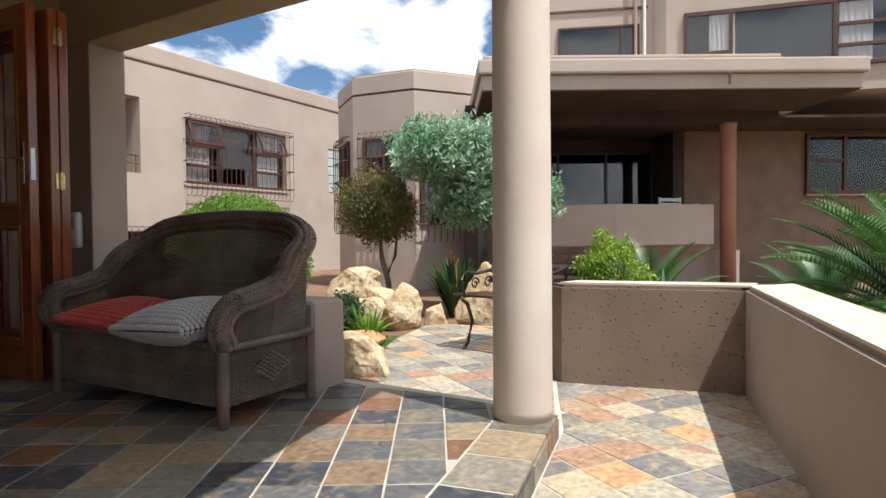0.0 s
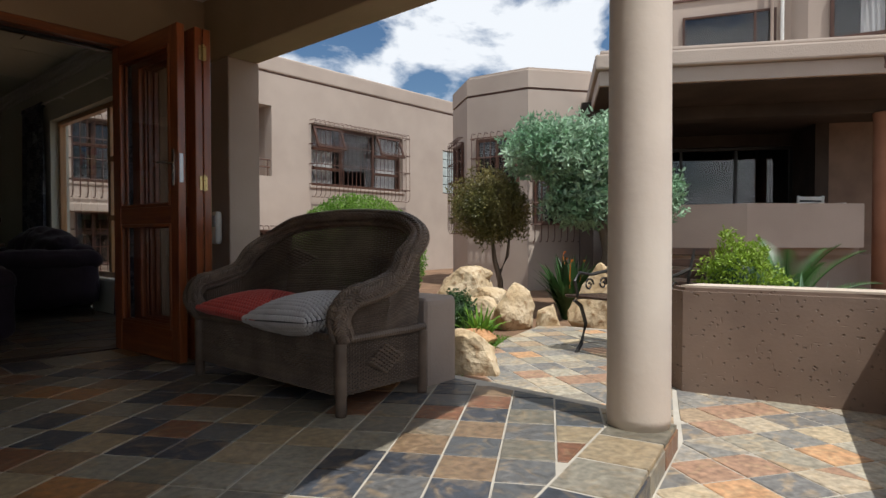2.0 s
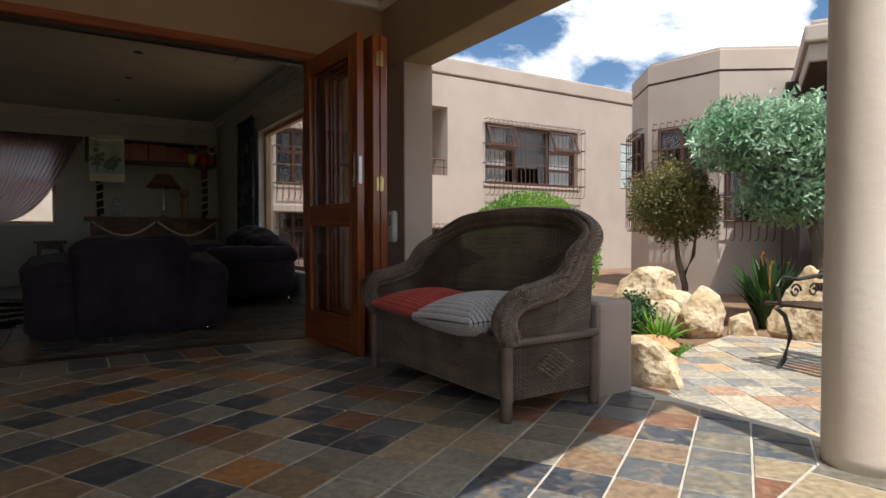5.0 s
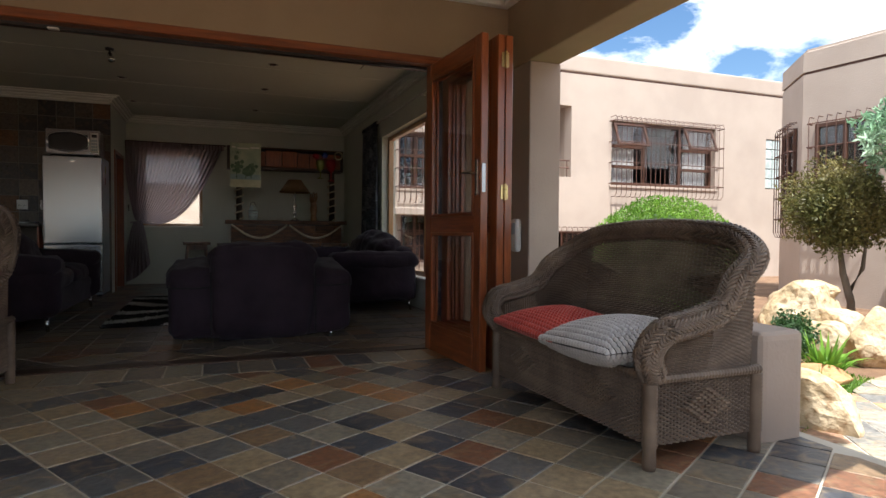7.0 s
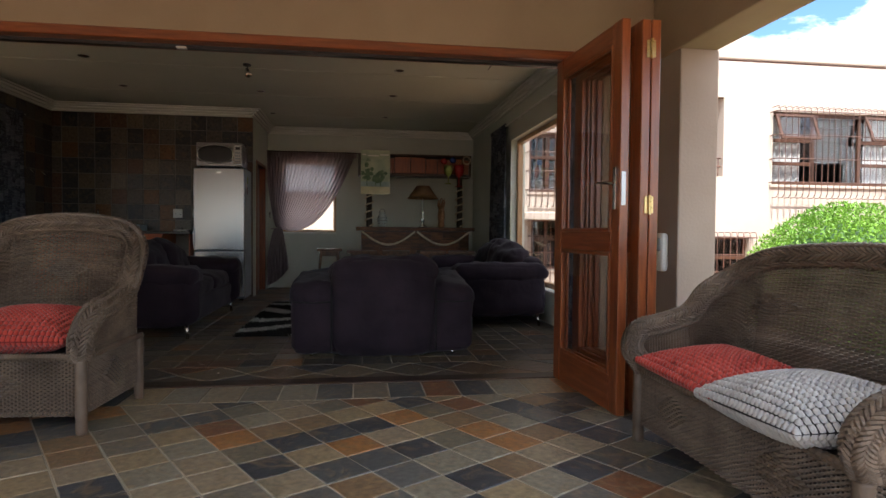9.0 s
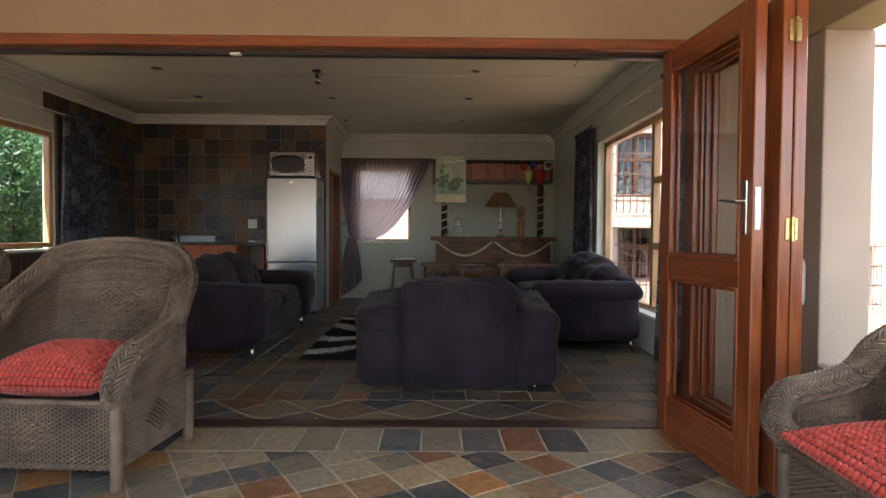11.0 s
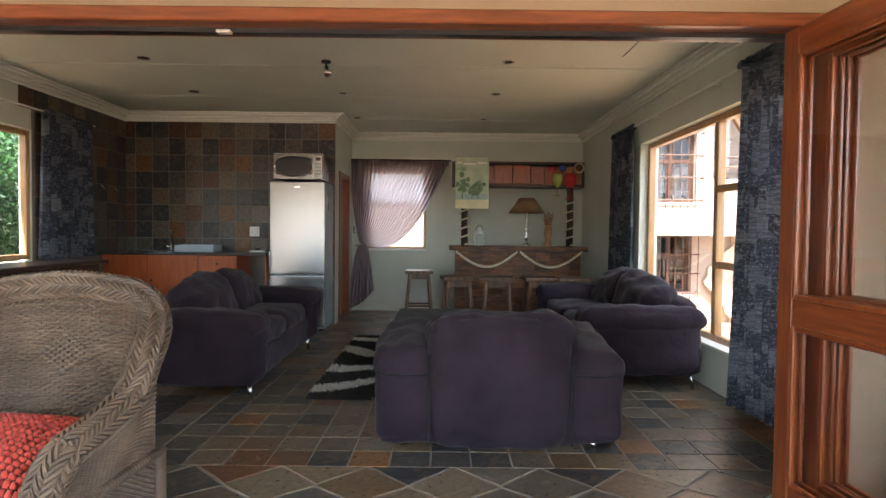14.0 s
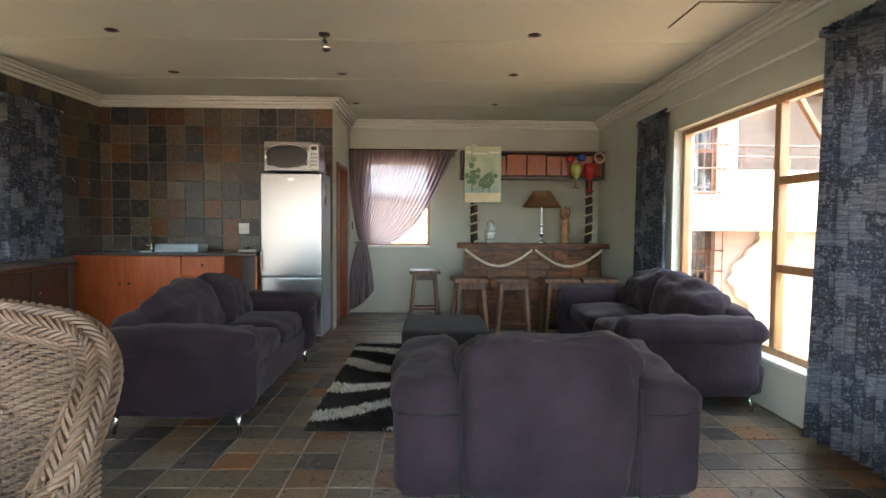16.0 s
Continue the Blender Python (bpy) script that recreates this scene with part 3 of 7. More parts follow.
# parapets of the patio
PA, PB = (-0.15, 4.27), (0.84, 4.47)
PB2 = (1.95, -0.8)
ux, uy = PB[0] - PA[0], PB[1] - PA[1]
ul = math.hypot(ux, uy)
nx, ny = -uy / ul, ux / ul
PTOP = 0.50
bm = bmesh.new()
prism(bm, [PA, PB, (PB[0] + 0.06, PB[1] + 0.24), (PA[0] + 0.02, PA[1] + 0.24), (PA[0] - 0.12, PA[1] + 0.10)], -0.3, PTOP)
bmesh.ops.bevel(bm, geom=[e for e in bm.edges if abs(e.verts[0].co.z - PTOP) < 1e-4 and abs(e.verts[1].co.z - PTOP) < 1e-4], offset=0.02, segments=2, affect='EDGES')
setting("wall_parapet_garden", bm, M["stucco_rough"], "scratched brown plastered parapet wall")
wx, wy = PB2[0] - PB[0], PB2[1] - PB[1]
wl = math.hypot(wx, wy)
ex, ey = -wy / wl, wx / wl
bm = bmesh.new()
prism(bm, [PB2, (PB2[0] + 0.24 * ex, PB2[1] + 0.24 * ey), (PB[0] + 0.24 * ex + 0.02, PB[1] + 0.24 * ey + 0.2), (PB[0] + 0.062, PB[1] + 0.24), (PB[0] + 0.002, PB[1])], -0.3, PTOP + 0.003)
bmesh.ops.bevel(bm, geom=[e for e in bm.edges if abs(e.verts[0].co.z - PTOP - 0.003) < 1e-4 and abs(e.verts[1].co.z - PTOP - 0.003) < 1e-4], offset=0.02, segments=2, affect='EDGES')
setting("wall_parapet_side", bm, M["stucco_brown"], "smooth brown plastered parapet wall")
bm = bmesh.new()
prism(bm, [(PA[0] - 0.02, PA[1] + 0.03), (PB[0] + 0.02, PB[1] + 0.02), (PB[0] + 0.055, PB[1] + 0.22), (PA[0] + 0.03, PA[1] + 0.22)], PTOP, PTOP + 0.012)
setting("trim_coping", bm, M["stucco_cap"], "pale worn coping on the parapet")
bm = bmesh.new()
prism(bm, [(PB2[0] + 0.02 * ex, PB2[1]), (PB2[0] + 0.22 * ex, PB2[1] + 0.22 * ey), (PB[0] + 0.22 * ex + 0.02, PB[1] + 0.22 * ey + 0.18), (PB[0] + 0.07, PB[1] + 0.02), (PB[0] + 0.02 * ex, PB[1])], PTOP + 0.003, PTOP + 0.015)
setting("trim_coping", bm, M["stucco_cap"], "pale worn coping on the side parapet")

# ---- shell of the room ----
WIN_Z0, WIN_Z1 = 0.33, 2.24
RW0, RW1 = -7.5, -4.3                       # window in the right wall
LW0, LW1 = -7.05, -4.3                      # window in the left wall
LZ0 = 0.90
RO = RIGHT + 0.2
bm = boxes((BACK - 0.2, RW0, RIGHT, RO, -0.05, 2.95), (RW1, -3.651, RIGHT, RO, -0.05, 2.95), (RW0, RW1, RIGHT, RO, -0.05, WIN_Z0), (RW0, RW1, RIGHT, RO, WIN_Z1, 2.95))
setting("wall_right", bm, M["room_wall"], "pale green-grey plastered wall with a wide window")
LO = LEFT - 0.2
bm = boxes((KITCH - 0.2, LW0, LO, LEFT, -0.05, 2.95), (LW1, -3.651, LO, LEFT, -0.05, 2.95), (LW0, LW1, LO, LEFT, -0.05, LZ0), (LW0, LW1, LO, LEFT, WIN_Z1, 2.95))
setting("wall_left", bm, M["room_wall"], "pale plastered wall with a garden window")
BW0, BW1, BZ0, BZ1 = -0.2, 0.72, 0.96, 2.2
bm = boxes((BACK - 0.2, BACK, DIV - 1.4, BW0, -0.05, 2.95), (BACK - 0.2, BACK, BW1, RIGHT - 0.001, -0.05, 2.95), (BACK - 0.2, BACK, BW0, BW1, -0.05, BZ0), (BACK - 0.2, BACK, BW0, BW1, BZ1, 2.95))
setting("wall_back", bm, M["room_wall"], "pale plastered back wall with a small window")
# kitchen wall and the return wall with a doorway
bm = boxes((KITCH - 0.2, KITCH, LEFT + 0.001, DIV, -0.05, 2.95))
setting("wall_kitchen", bm, M["room_wall"], "kitchen wall faced with slate tiles")
D0, D1, DH = -9.85, -9.0, 2.06
bm = boxes((D1, KITCH - 0.201, DIV - 0.15, DIV, -0.05, 2.95), (BACK + 0.001, D0, DIV - 0.15, DIV, -0.05, 2.95), (D0, D1, DIV - 0.15, DIV, DH, 2.95))
setting("wall_return", bm, M["room_wall"], "short plastered wall with a doorway")
bm = boxes((D0, D0 + 0.05, DIV - 0.16, DIV + 0.015, 0, DH), (D1 - 0.05, D1, DIV - 0.16, DIV + 0.015, 0, DH), (D0 + 0.05, D1 - 0.05, DIV - 0.16, DIV + 0.015, DH - 0.05, DH), bevel=0.004)
setting("trim_doorway", bm, M["door_wood"], "red-brown wooden door frame")
bm = boxes((D0 + 0.052, D1 - 0.052, DIV - 0.12, DIV - 0.08, 0.005, DH - 0.052), bevel=0.004)
dr = setting("door_1", bm, M["door_wood"], "closed red-brown wooden inner door")
bm = bmesh.new()
for z0, z1 in ((0.2, 0.95), (1.1, 1.85)):
    box(bm, D0 + 0.18, D1 - 0.18, DIV - 0.079, DIV - 0.068, z0, z1, 0.008)
part("panel", bm, M["door_wood"], dr)

# ceiling with board joints in its one mesh
bm = boxes((BACK - 0.2, -3.65, LO, RO, CEIL + 0.012, CEIL + 0.1))
for i in range(5):
    x0, x1 = BACK - 0.2 + i * 1.31, BACK - 0.2 + (i + 1) * 1.31 - 0.006
    box(bm, x0, min(x1, -3.652), LO, RO, CEIL, CEIL + 0.011)
for i in range(6):
    x = BACK - 0.2 + i * 1.31 - 0.003
    box(bm, x - 0.022, x + 0.022, LO + 0.01, RO - 0.01, CEIL - 0.006, CEIL - 0.0005)
setting("ceiling_room", bm, M["ceiling"], "off-white board ceiling with cover strips")
bm = boxes((BACK - 0.3, -3.4, LO - 0.1, RO + 0.1, 2.97, 3.1))
setting("roof_room", bm, M["stucco"], "flat roof of the room")


def cornice(bm, axis, a0, a1, wall, sign):
    """A stepped cove along a wall under the ceiling."""
    for d, z0, z1 in ((0.03, CEIL - 0.13, CEIL - 0.095), (0.055, CEIL - 0.095, CEIL - 0.06), (0.09, CEIL - 0.06, CEIL - 0.03), (0.12, CEIL - 0.03, CEIL - 0.0065)):
        lo, hi = sorted((wall + sign * 0.001, wall + sign * d))
        if axis == "x":
            box(bm, a0, a1, lo, hi, z0, z1, 0.006)
        else:
            box(bm, lo, hi, a0, a1, z0, z1, 0.006)


bm = bmesh.new()
cornice(bm, "x", BACK, -3.66, RIGHT, -1)
cornice(bm, "x", KITCH, -3.66, LEFT, 1)
cornice(bm, "y", LEFT, DIV, KITCH + 0.012, 1)
cornice(bm, "y", DIV, RIGHT, BACK, 1)
cornice(bm, "x", BACK, KITCH + 0.13, DIV, 1)
setting("trim_cornice", bm, M["white_plaster"], "moulded white cornice")

# ---- tiles ----
def clip_poly(poly, area):
    """The part of a convex polygon inside a convex counter-clockwise area."""
    out = poly
    n = len(area)
    for i in range(n):
        (ax, ay), (bx, by) = area[i], area[(i + 1) % n]
        src, out = out, []
        for j in range(len(src)):
            p, q = src[j], src[(j + 1) % len(src)]
            sp = (bx - ax) * (p[1] - ay) - (by - ay) * (p[0] - ax)
            sq = (bx - ax) * (q[1] - ay) - (by - ay) * (q[0] - ax)
            if sp >= 0:
                out.append(p)
            if (sp >= 0) != (sq >= 0):
                k = sp / (sp - sq)
                out.append((p[0] + k * (q[0] - p[0]), p[1] + k * (q[1] - p[1])))
        if len(out) < 3:
            return []
    return out


def poly_area(p):
    return 0.5 * abs(sum(p[i][0] * p[(i + 1) % len(p)][1] - p[(i + 1) % len(p)][0] * p[i][1] for i in range(len(p))))


def tile_mesh(poly, thick, name="tile", inset=0.004):
    """One tile: a thin slab over a polygon with a worn, bevelled upper edge."""
    n = len(poly)
    cx, cy = sum(p[0] for p in poly) / n, sum(p[1] for p in poly) / n
    vs = [(x, y, -0.012) for x, y in poly] + [(x, y, thick - 0.003) for x, y in poly]
    for x, y in poly:
        dx, dy = x - cx, y - cy
        l = max(1e-6, math.hypot(dx, dy))
        vs.append((x - dx / l * inset, y - dy / l * inset, thick))
    fs = [tuple(range(2 * n, 3 * n))]
    for i in range(n):
        j = (i + 1) % n
        fs += [(i, j, n + j, n + i), (n + i, n + j, 2 * n + j, 2 * n + i)]
    me = bpy.data.meshes.new(name)
    me.from_pydata(vs, [], fs)
    return me


def tile_field(areas, pitch, angle, z, parent, mat_near, mat_far, near, joint=0.007, origin=(0, 0), limit=300, seed=1):
    """Square tiles on a turned grid inside convex areas; the near ones as parts, the rest joined."""
    rnd = random.Random(seed)
    ca, sa = math.cos(radians(angle)), math.sin(radians(angle))
    h = pitch / 2 - joint / 2
    near_me = tile_mesh([(-h, -h), (h, -h), (h, h), (-h, h)], 0.006)
    near_me.materials.append(mat_near)
    fv, ff = [], []
    placed = []
    for area in areas:
        us = [(x - origin[0]) * ca + (y - origin[1]) * sa for x, y in area]
        vs = [-(x - origin[0]) * sa + (y - origin[1]) * ca for x, y in area]
        for i in range(math.floor(min(us) / pitch), math.ceil(max(us) / pitch) + 1):
            for j in range(math.floor(min(vs) / pitch), math.ceil(max(vs) / pitch) + 1):
                u, v = i * pitch, j * pitch
                cx, cy = origin[0] + u * ca - v * sa, origin[1] + u * sa + v * ca
                sq = [(cx + a * ca - b * sa, cy + a * sa + b * ca) for a, b in ((-h, -h), (h, -h), (h, h), (-h, h))]
                cut = clip_poly(sq, area)
                if not cut or poly_area(cut) < 0.15 * pitch * pitch * 0.4:
                    continue
                placed.append((near(cx, cy), cx, cy, cut, poly_area(cut) > 0.995 * 4 * h * h))
    placed.sort(key=lambda q: q[0])
    for k, (d, cx, cy, cut, whole) in enumerate(placed):
        dz = rnd.uniform(-0.0015, 0.0015)
        if k < limit:
            if whole:
                me, m = near_me, Matrix.Translation((cx, cy, z + dz)) @ Matrix.Rotation(radians(angle + 90 * rnd.randint(0, 3) + rnd.uniform(-0.5, 0.5)), 4, 'Z') @ Matrix.Rotation(rnd.uniform(-0.004, 0.004), 4, 'X')
            else:
                me = tile_mesh([(x - cx, y - cy) for x, y in cut], 0.006)
                me.materials.append(mat_near)
                m = Matrix.Translation((cx, cy, z + dz))
            ob = new("tile", me)
            ob.parent = parent
            ob.matrix_basis = m
        else:
            n = len(cut)
            o = len(fv)
            fv += [(x, y, z - 0.012) for x, y in cut] + [(x, y, z + 0.006 + dz) for x, y in cut]
            ff.append(tuple(range(o + n, o + 2 * n)))
            ff += [(o + q, o + (q + 1) % n, o + n + (q + 1) % n, o + n + q) for q in range(n)]
    if fv:
        me = bpy.data.meshes.new("tile_bed")
        me.from_pydata(fv, [], ff)
        me.materials.append(mat_far)
        ob = new("tile_bed", me)
        ob.parent = parent
        ob["kind"] = "stuff"


# ---- houses round the garden ----
def sash(parent, m, w, h, frame_w=0.05, deep=0.07, mat="frame_wood", opens=(), pane=True, bars=()):
    """A timber window: outer frame, uprights and rails at the given shares, one pane each light. Plane x-z, outside is -y."""
    fr = bmesh.new()
    box(fr, 0, frame_w, 0, deep, 0, h, 0.004)
    box(fr, w - frame_w, w, 0, deep, 0, h, 0.004)
    box(fr, frame_w, w - frame_w, 0, deep, 0, frame_w, 0.004)
    box(fr, frame_w, w - frame_w, 0, deep, h - frame_w, h, 0.004)
    for u in opens:
        box(fr, u * w - frame_w / 2, u * w + frame_w / 2, 0.004, deep - 0.004, frame_w, h - frame_w, 0.004)
    for u0, u1, v in bars:
        box(fr, u0 * w + frame_w / 2, u1 * w - frame_w / 2, 0.006, deep - 0.006, v * h - frame_w / 2, v * h + frame_w / 2, 0.004)
    o = part("window_frame", moved(fr, m), M[mat], parent)
    if pane:
        us = [0] + list(opens) + [1]
        for u0, u1 in zip(us, us[1:]):
            g = part("pane", moved(boxes((u0 * w + frame_w / 2, u1 * w - frame_w / 2, deep * 0.5, deep * 0.5 + 0.005, frame_w * 0.6, h - frame_w * 0.6)), m), M["house_glass"], parent)
            g.visible_shadow = False
    return o


def cage(parent, m, w, h, out=0.2, nv=20, nh=4):
    """A bent burglar-bar basket in front of a window. Plane x-z, outside is -y."""
    for k in range(nh):
        z = h * k / (nh - 1)
        bm = bmesh.new()
        tube(bm, [(-0.06, 0.0, z), (-0.06, -out, z), (w + 0.06, -out, z), (w + 0.06, 0.0, z)], 0.011, 5)
        part("rail", moved(bm, m), M["iron"], parent)
    for k in range(nv):
        x = -0.03 + (w + 0.06) * k / (nv - 1)
        bm = bmesh.new()
        tube(bm, [(x, -0.0, h + 0.10), (x, -out * 0.9, h + 0.10), (x, -out - 0.012, h + 0.04), (x, -out - 0.012, -0.22), (x, -out * 0.8, -0.30), (x, -out * 0.25, -0.30)], 0.008, 4)
        part("bar", moved(bm, m), M["iron"], parent)


def curtain_sheet(w, h, folds, amp, seed=0):
    bm = bmesh.new()
    n = max(24, folds * 6)

    def f(u, v):
        a = math.sin(2 * math.pi * folds * u + 0.6 * math.sin(7 * u + seed))
        return Vector((u * w, amp * a * (0.55 + 0.45 * v) + 0.006 * math.sin(40 * u + 5 * v), v * h))
    grid_surface(bm, f, n, 6)
    return bm


FX = -10.34
west = tagged(new("west_house"), "two-storey taupe plastered house wing with barred windows", "house")
# face as blocks round the openings: y0, y1, z0, z1 of each opening
WOPEN = [(9.2, 12.2, 1.99, 3.43), (5.25, 8.15, 2.12, 3.66), (4.25, 5.0, 1.75, 2.85), (7.3, 8.75, -0.1, 0.95), (4.3, 4.95, 0.3, 1.25), (13.85, 14.35, 2.05, 3.30)]


def face_blocks(lo, hi, z0, z1, holes):
    """The blocks (y0, y1, z0, z1) of a wall between its rectangular openings."""
    out = []
    ys = sorted({lo, hi, *[h[0] for h in holes], *[h[1] for h in holes]})
    ys = [y for y in ys if lo <= y <= hi]
    for a, b in zip(ys, ys[1:]):
        cuts = sorted([(h[2], h[3]) for h in holes if h[0] <= a + 1e-6 and h[1] >= b - 1e-6])
        z = z0
        for c0, c1 in cuts:
            if c0 > z + 1e-6:
                out.append((a, b, z, c0))
            z = max(z, c1)
        if z < z1 - 1e-6:
            out.append((a, b, z, z1))

    return out


for blk in face_blocks(4.05, 16.0, -0.4, 4.36, WOPEN):
    part("wall", boxes((FX - 0.28, FX, *blk)), M["stucco"], west)
bm = boxes((FX - 0.25, FX - 0.02, 4.05, 16, 4.36, 4.40))
part("groove", bm, M["iron"], west, "dark recessed band under the parapet")
bm = boxes((FX - 0.3, FX + 0.01, 4.05, 16, 4.40, 4.78), bevel=0.05, seg=3)
part("parapet", bm, M["stucco"], west)
# added room shell, near-black so the rooms read as unlit
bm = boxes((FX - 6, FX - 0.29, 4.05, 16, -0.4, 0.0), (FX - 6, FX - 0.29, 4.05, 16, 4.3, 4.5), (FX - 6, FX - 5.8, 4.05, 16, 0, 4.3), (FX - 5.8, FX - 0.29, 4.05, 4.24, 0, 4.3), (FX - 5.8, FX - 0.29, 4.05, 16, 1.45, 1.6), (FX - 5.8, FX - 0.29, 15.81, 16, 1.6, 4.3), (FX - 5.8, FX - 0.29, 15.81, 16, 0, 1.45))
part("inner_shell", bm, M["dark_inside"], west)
bm = boxes((FX + 0.001, FX + 0.45, 4.05, 6.7, 1.22, 1.36), bevel=0.02, seg=2)
part("ledge", bm, M["stucco"], west)
wm = Matrix.Translation((FX - 0.12, 9.2, 1.99)) @ Matrix.Rotation(radians(90), 4, 'Z')
w1 = part("window", boxes((FX - 0.2, FX + 0.03, 9.15, 12.25, 1.93, 1.985), bevel=0.008), M["stucco"], west, "wide three-light timber window with open top vents")
sash(w1, wm, 3.0, 1.44, 0.07, opens=(0.33, 0.68), bars=((0, 0.33, 0.3), (0, 0.33, 0.62), (0.68, 1, 0.3), (0.68, 1, 0.62)))
for y0 in (9.27, 11.27):
    bm = bmesh.new()
    vm = Matrix.Translation((FX - 0.05, y0, 3.38)) @ Matrix.Rotation(radians(90), 4, 'Z') @ Matrix.Rotation(radians(-22), 4, 'X')
    for x0, x1, z0, z1 in ((0, 0.85, -0.05, 0), (0, 0.85, -0.55, -0.5), (0, 0.05, -0.5, -0.05), (0.80, 0.85, -0.5, -0.05)):
        box(bm, x0, x1, -0.03, 0.01, z0, z1, 0.003)
    part("vent_sash", moved(bm, vm), M["frame_wood"], w1)
    g = part("pane", moved(boxes((0.05, 0.80, -0.014, -0.008, -0.5, -0.05)), vm), M["glass"], w1)
    g.visible_shadow = False
for y0, y1 in ((9.28, 9.98), (11.42, 12.1)):
    c = curtain_sheet(y1 - y0, 1.36, 5, 0.03, y0)
    part("curtain", moved(c, Matrix.Translation((FX - 0.24, y0, 2.02)) @ Matrix.Rotation(radians(90), 4, 'Z')), M["curtain_white"], w1, "white lace curtain")
cage(w1, Matrix.Translation((FX, 9.2, 2.02)) @ Matrix.Rotation(radians(90), 4, 'Z'), 3.0, 1.38, 0.22, 24)
for y0, y1, z0, z1, nv in ((4.25, 5.0, 1.75, 2.85, 8), (7.3, 8.75, -0.1, 0.95, 12), (4.3, 4.95, 0.3, 1.25, 7)):
    w = part("window", boxes((FX - 0.2, FX + 0.02, y0 - 0.04, y1 + 0.04, z0 - 0.05, z0 - 0.003), bevel=0.006), M["stucco"], west, "barred timber window")
    sash(w, Matrix.Translation((FX - 0.12, y0, z0)) @ Matrix.Rotation(radians(90), 4, 'Z'), y1 - y0, z1 - z0, 0.06, opens=(0.5,), bars=((0, 0.5, 0.6), (0.5, 1, 0.6)))
    cage(w, Matrix.Translation((FX, y0, z0 + 0.03)) @ Matrix.Rotation(radians(90), 4, 'Z'), y1 - y0, z1 - z0 - 0.05, 0.16, nv, 4)
# recessed balcony, in browner stucco than the face to stand for its shade
bm = boxes((FX - 1.6, FX - 1.4, 5.0, 8.4, 2.0, 3.8), (FX - 1.4, FX - 0.29, 5.05, 5.24, 2.0, 3.8), (FX - 1.4, FX - 0.29, 8.16, 8.35, 2.0, 3.8), (FX - 1.4, FX - 0.29, 5.05, 8.35, 1.95, 2.1), (FX - 1.4, FX - 0.29, 5.05, 8.35, 3.67, 3.8))
balc = part("balcony", bm, M["stucco_brown"], west, "recessed balcony with a timber window")
sash(balc, Matrix.Translation((FX - 1.39, 5.7, 2.15)) @ Matrix.Rotation(radians(90), 4, 'Z') @ Matrix.Translation((0, -0.08, 0)), 1.9, 1.45, 0.09, opens=(0.5,), bars=())
bm = bmesh.new()
for z in (2.32, 2.48):
    tube(bm, [(FX - 0.06, 5.26, z), (FX - 0.06, 8.14, z)], 0.016, 6)
for k in range(5):
    tube(bm, [(FX - 0.06, 5.4 + k * 0.67, 2.11), (FX - 0.06, 5.4 + k * 0.67, 2.48)], 0.012, 6)
part("railing", bm, M["iron"], balc)
# glass blocks
for r in range(5):
    for c in range(2):
        part("glass_block", boxes((FX - 0.1, FX - 0.02, 13.86 + c * 0.245, 14.09 + c * 0.245, 2.07 + r * 0.246, 2.30 + r * 0.246), bevel=0.012), M["glass_block"], west)
bm = bmesh.new()
lathe(bm, [(0.09, 0), (0.09, 0.14), (0.14, 0.15), (0.14, 0.2), (0.02, 0.25)], 12, (FX - 0.8, 13.0, 4.5))
part("vent_pipe", bm, M["black_iron"], west)

# local frame of the main house: x to its side, y away
HM = pose(1.05, 0.78, 0, 0, 0, 30.24)
tower = tagged(new("bay_tower"), "eight-sided taupe plastered bay with barred windows", "house")
tower.matrix_basis = HM
TP = [(-2.10, 12.1), (-1.64, 11.0), (-0.49, 10.5), (0.62, 11.0), (1.3, 12.2), (1.0, 13.5), (-1.6, 13.6)]


def ring_wall(pts, z0, z1, thick=0.2):
    """Walls along a closed plan, counter-clockwise, with their thickness inwards."""
    n = len(pts)
    cx, cy = sum(p[0] for p in pts) / n, sum(p[1] for p in pts) / n
    inn = [(x + (cx - x) * thick / math.hypot(cx - x, cy - y), y + (cy - y) * thick / math.hypot(cx - x, cy - y)) for x, y in pts]
    bm = bmesh.new()
    a = [[bm.verts.new((x, y, z)) for x, y in ps] for ps, z in ((pts, z0), (pts, z1), (inn, z1), (inn, z0))]
    for k in range(4):
        p, q = a[k], a[(k + 1) % 4]
        for i in range(n):
            bm.faces.new((p[i], p[(i + 1) % n], q[(i + 1) % n], q[i]))
    bmesh.ops.recalc_face_normals(bm, faces=bm.faces[:])
    return bm


def scaled_plan(pts, k):
    n = len(pts)
    cx, cy = sum(p[0] for p in pts) / n, sum(p[1] for p in pts) / n
    return [(cx + (x - cx) * k, cy + (y - cy) * k) for x, y in pts]


part("wall", ring_wall(TP, -0.4, 3.36), M["stucco"], tower)
part("groove", ring_wall(scaled_plan(TP, 0.985), 3.36, 3.40), M["iron"], tower)
bm = bmesh.new()
prism(bm, scaled_plan(TP, 1.004), 3.40, 3.76)
bmesh.ops.bevel(bm, geom=[e for e in bm.edges if e.verts[0].co.z > 3.7 and e.verts[1].co.z > 3.7], offset=0.06, segments=3, affect='EDGES')
part("parapet", bm, M["stucco"], tower)


def on_face(p, q, u, z):
    """The frame of a window on the face from p to q, starting u metres along it at height z; outside is its -y."""
    a = math.atan2(q[1] - p[1], q[0] - p[0])
    return Matrix.Translation((p[0] + u * math.cos(a), p[1] + u * math.sin(a), z)) @ Matrix.Rotation(a, 4, 'Z')


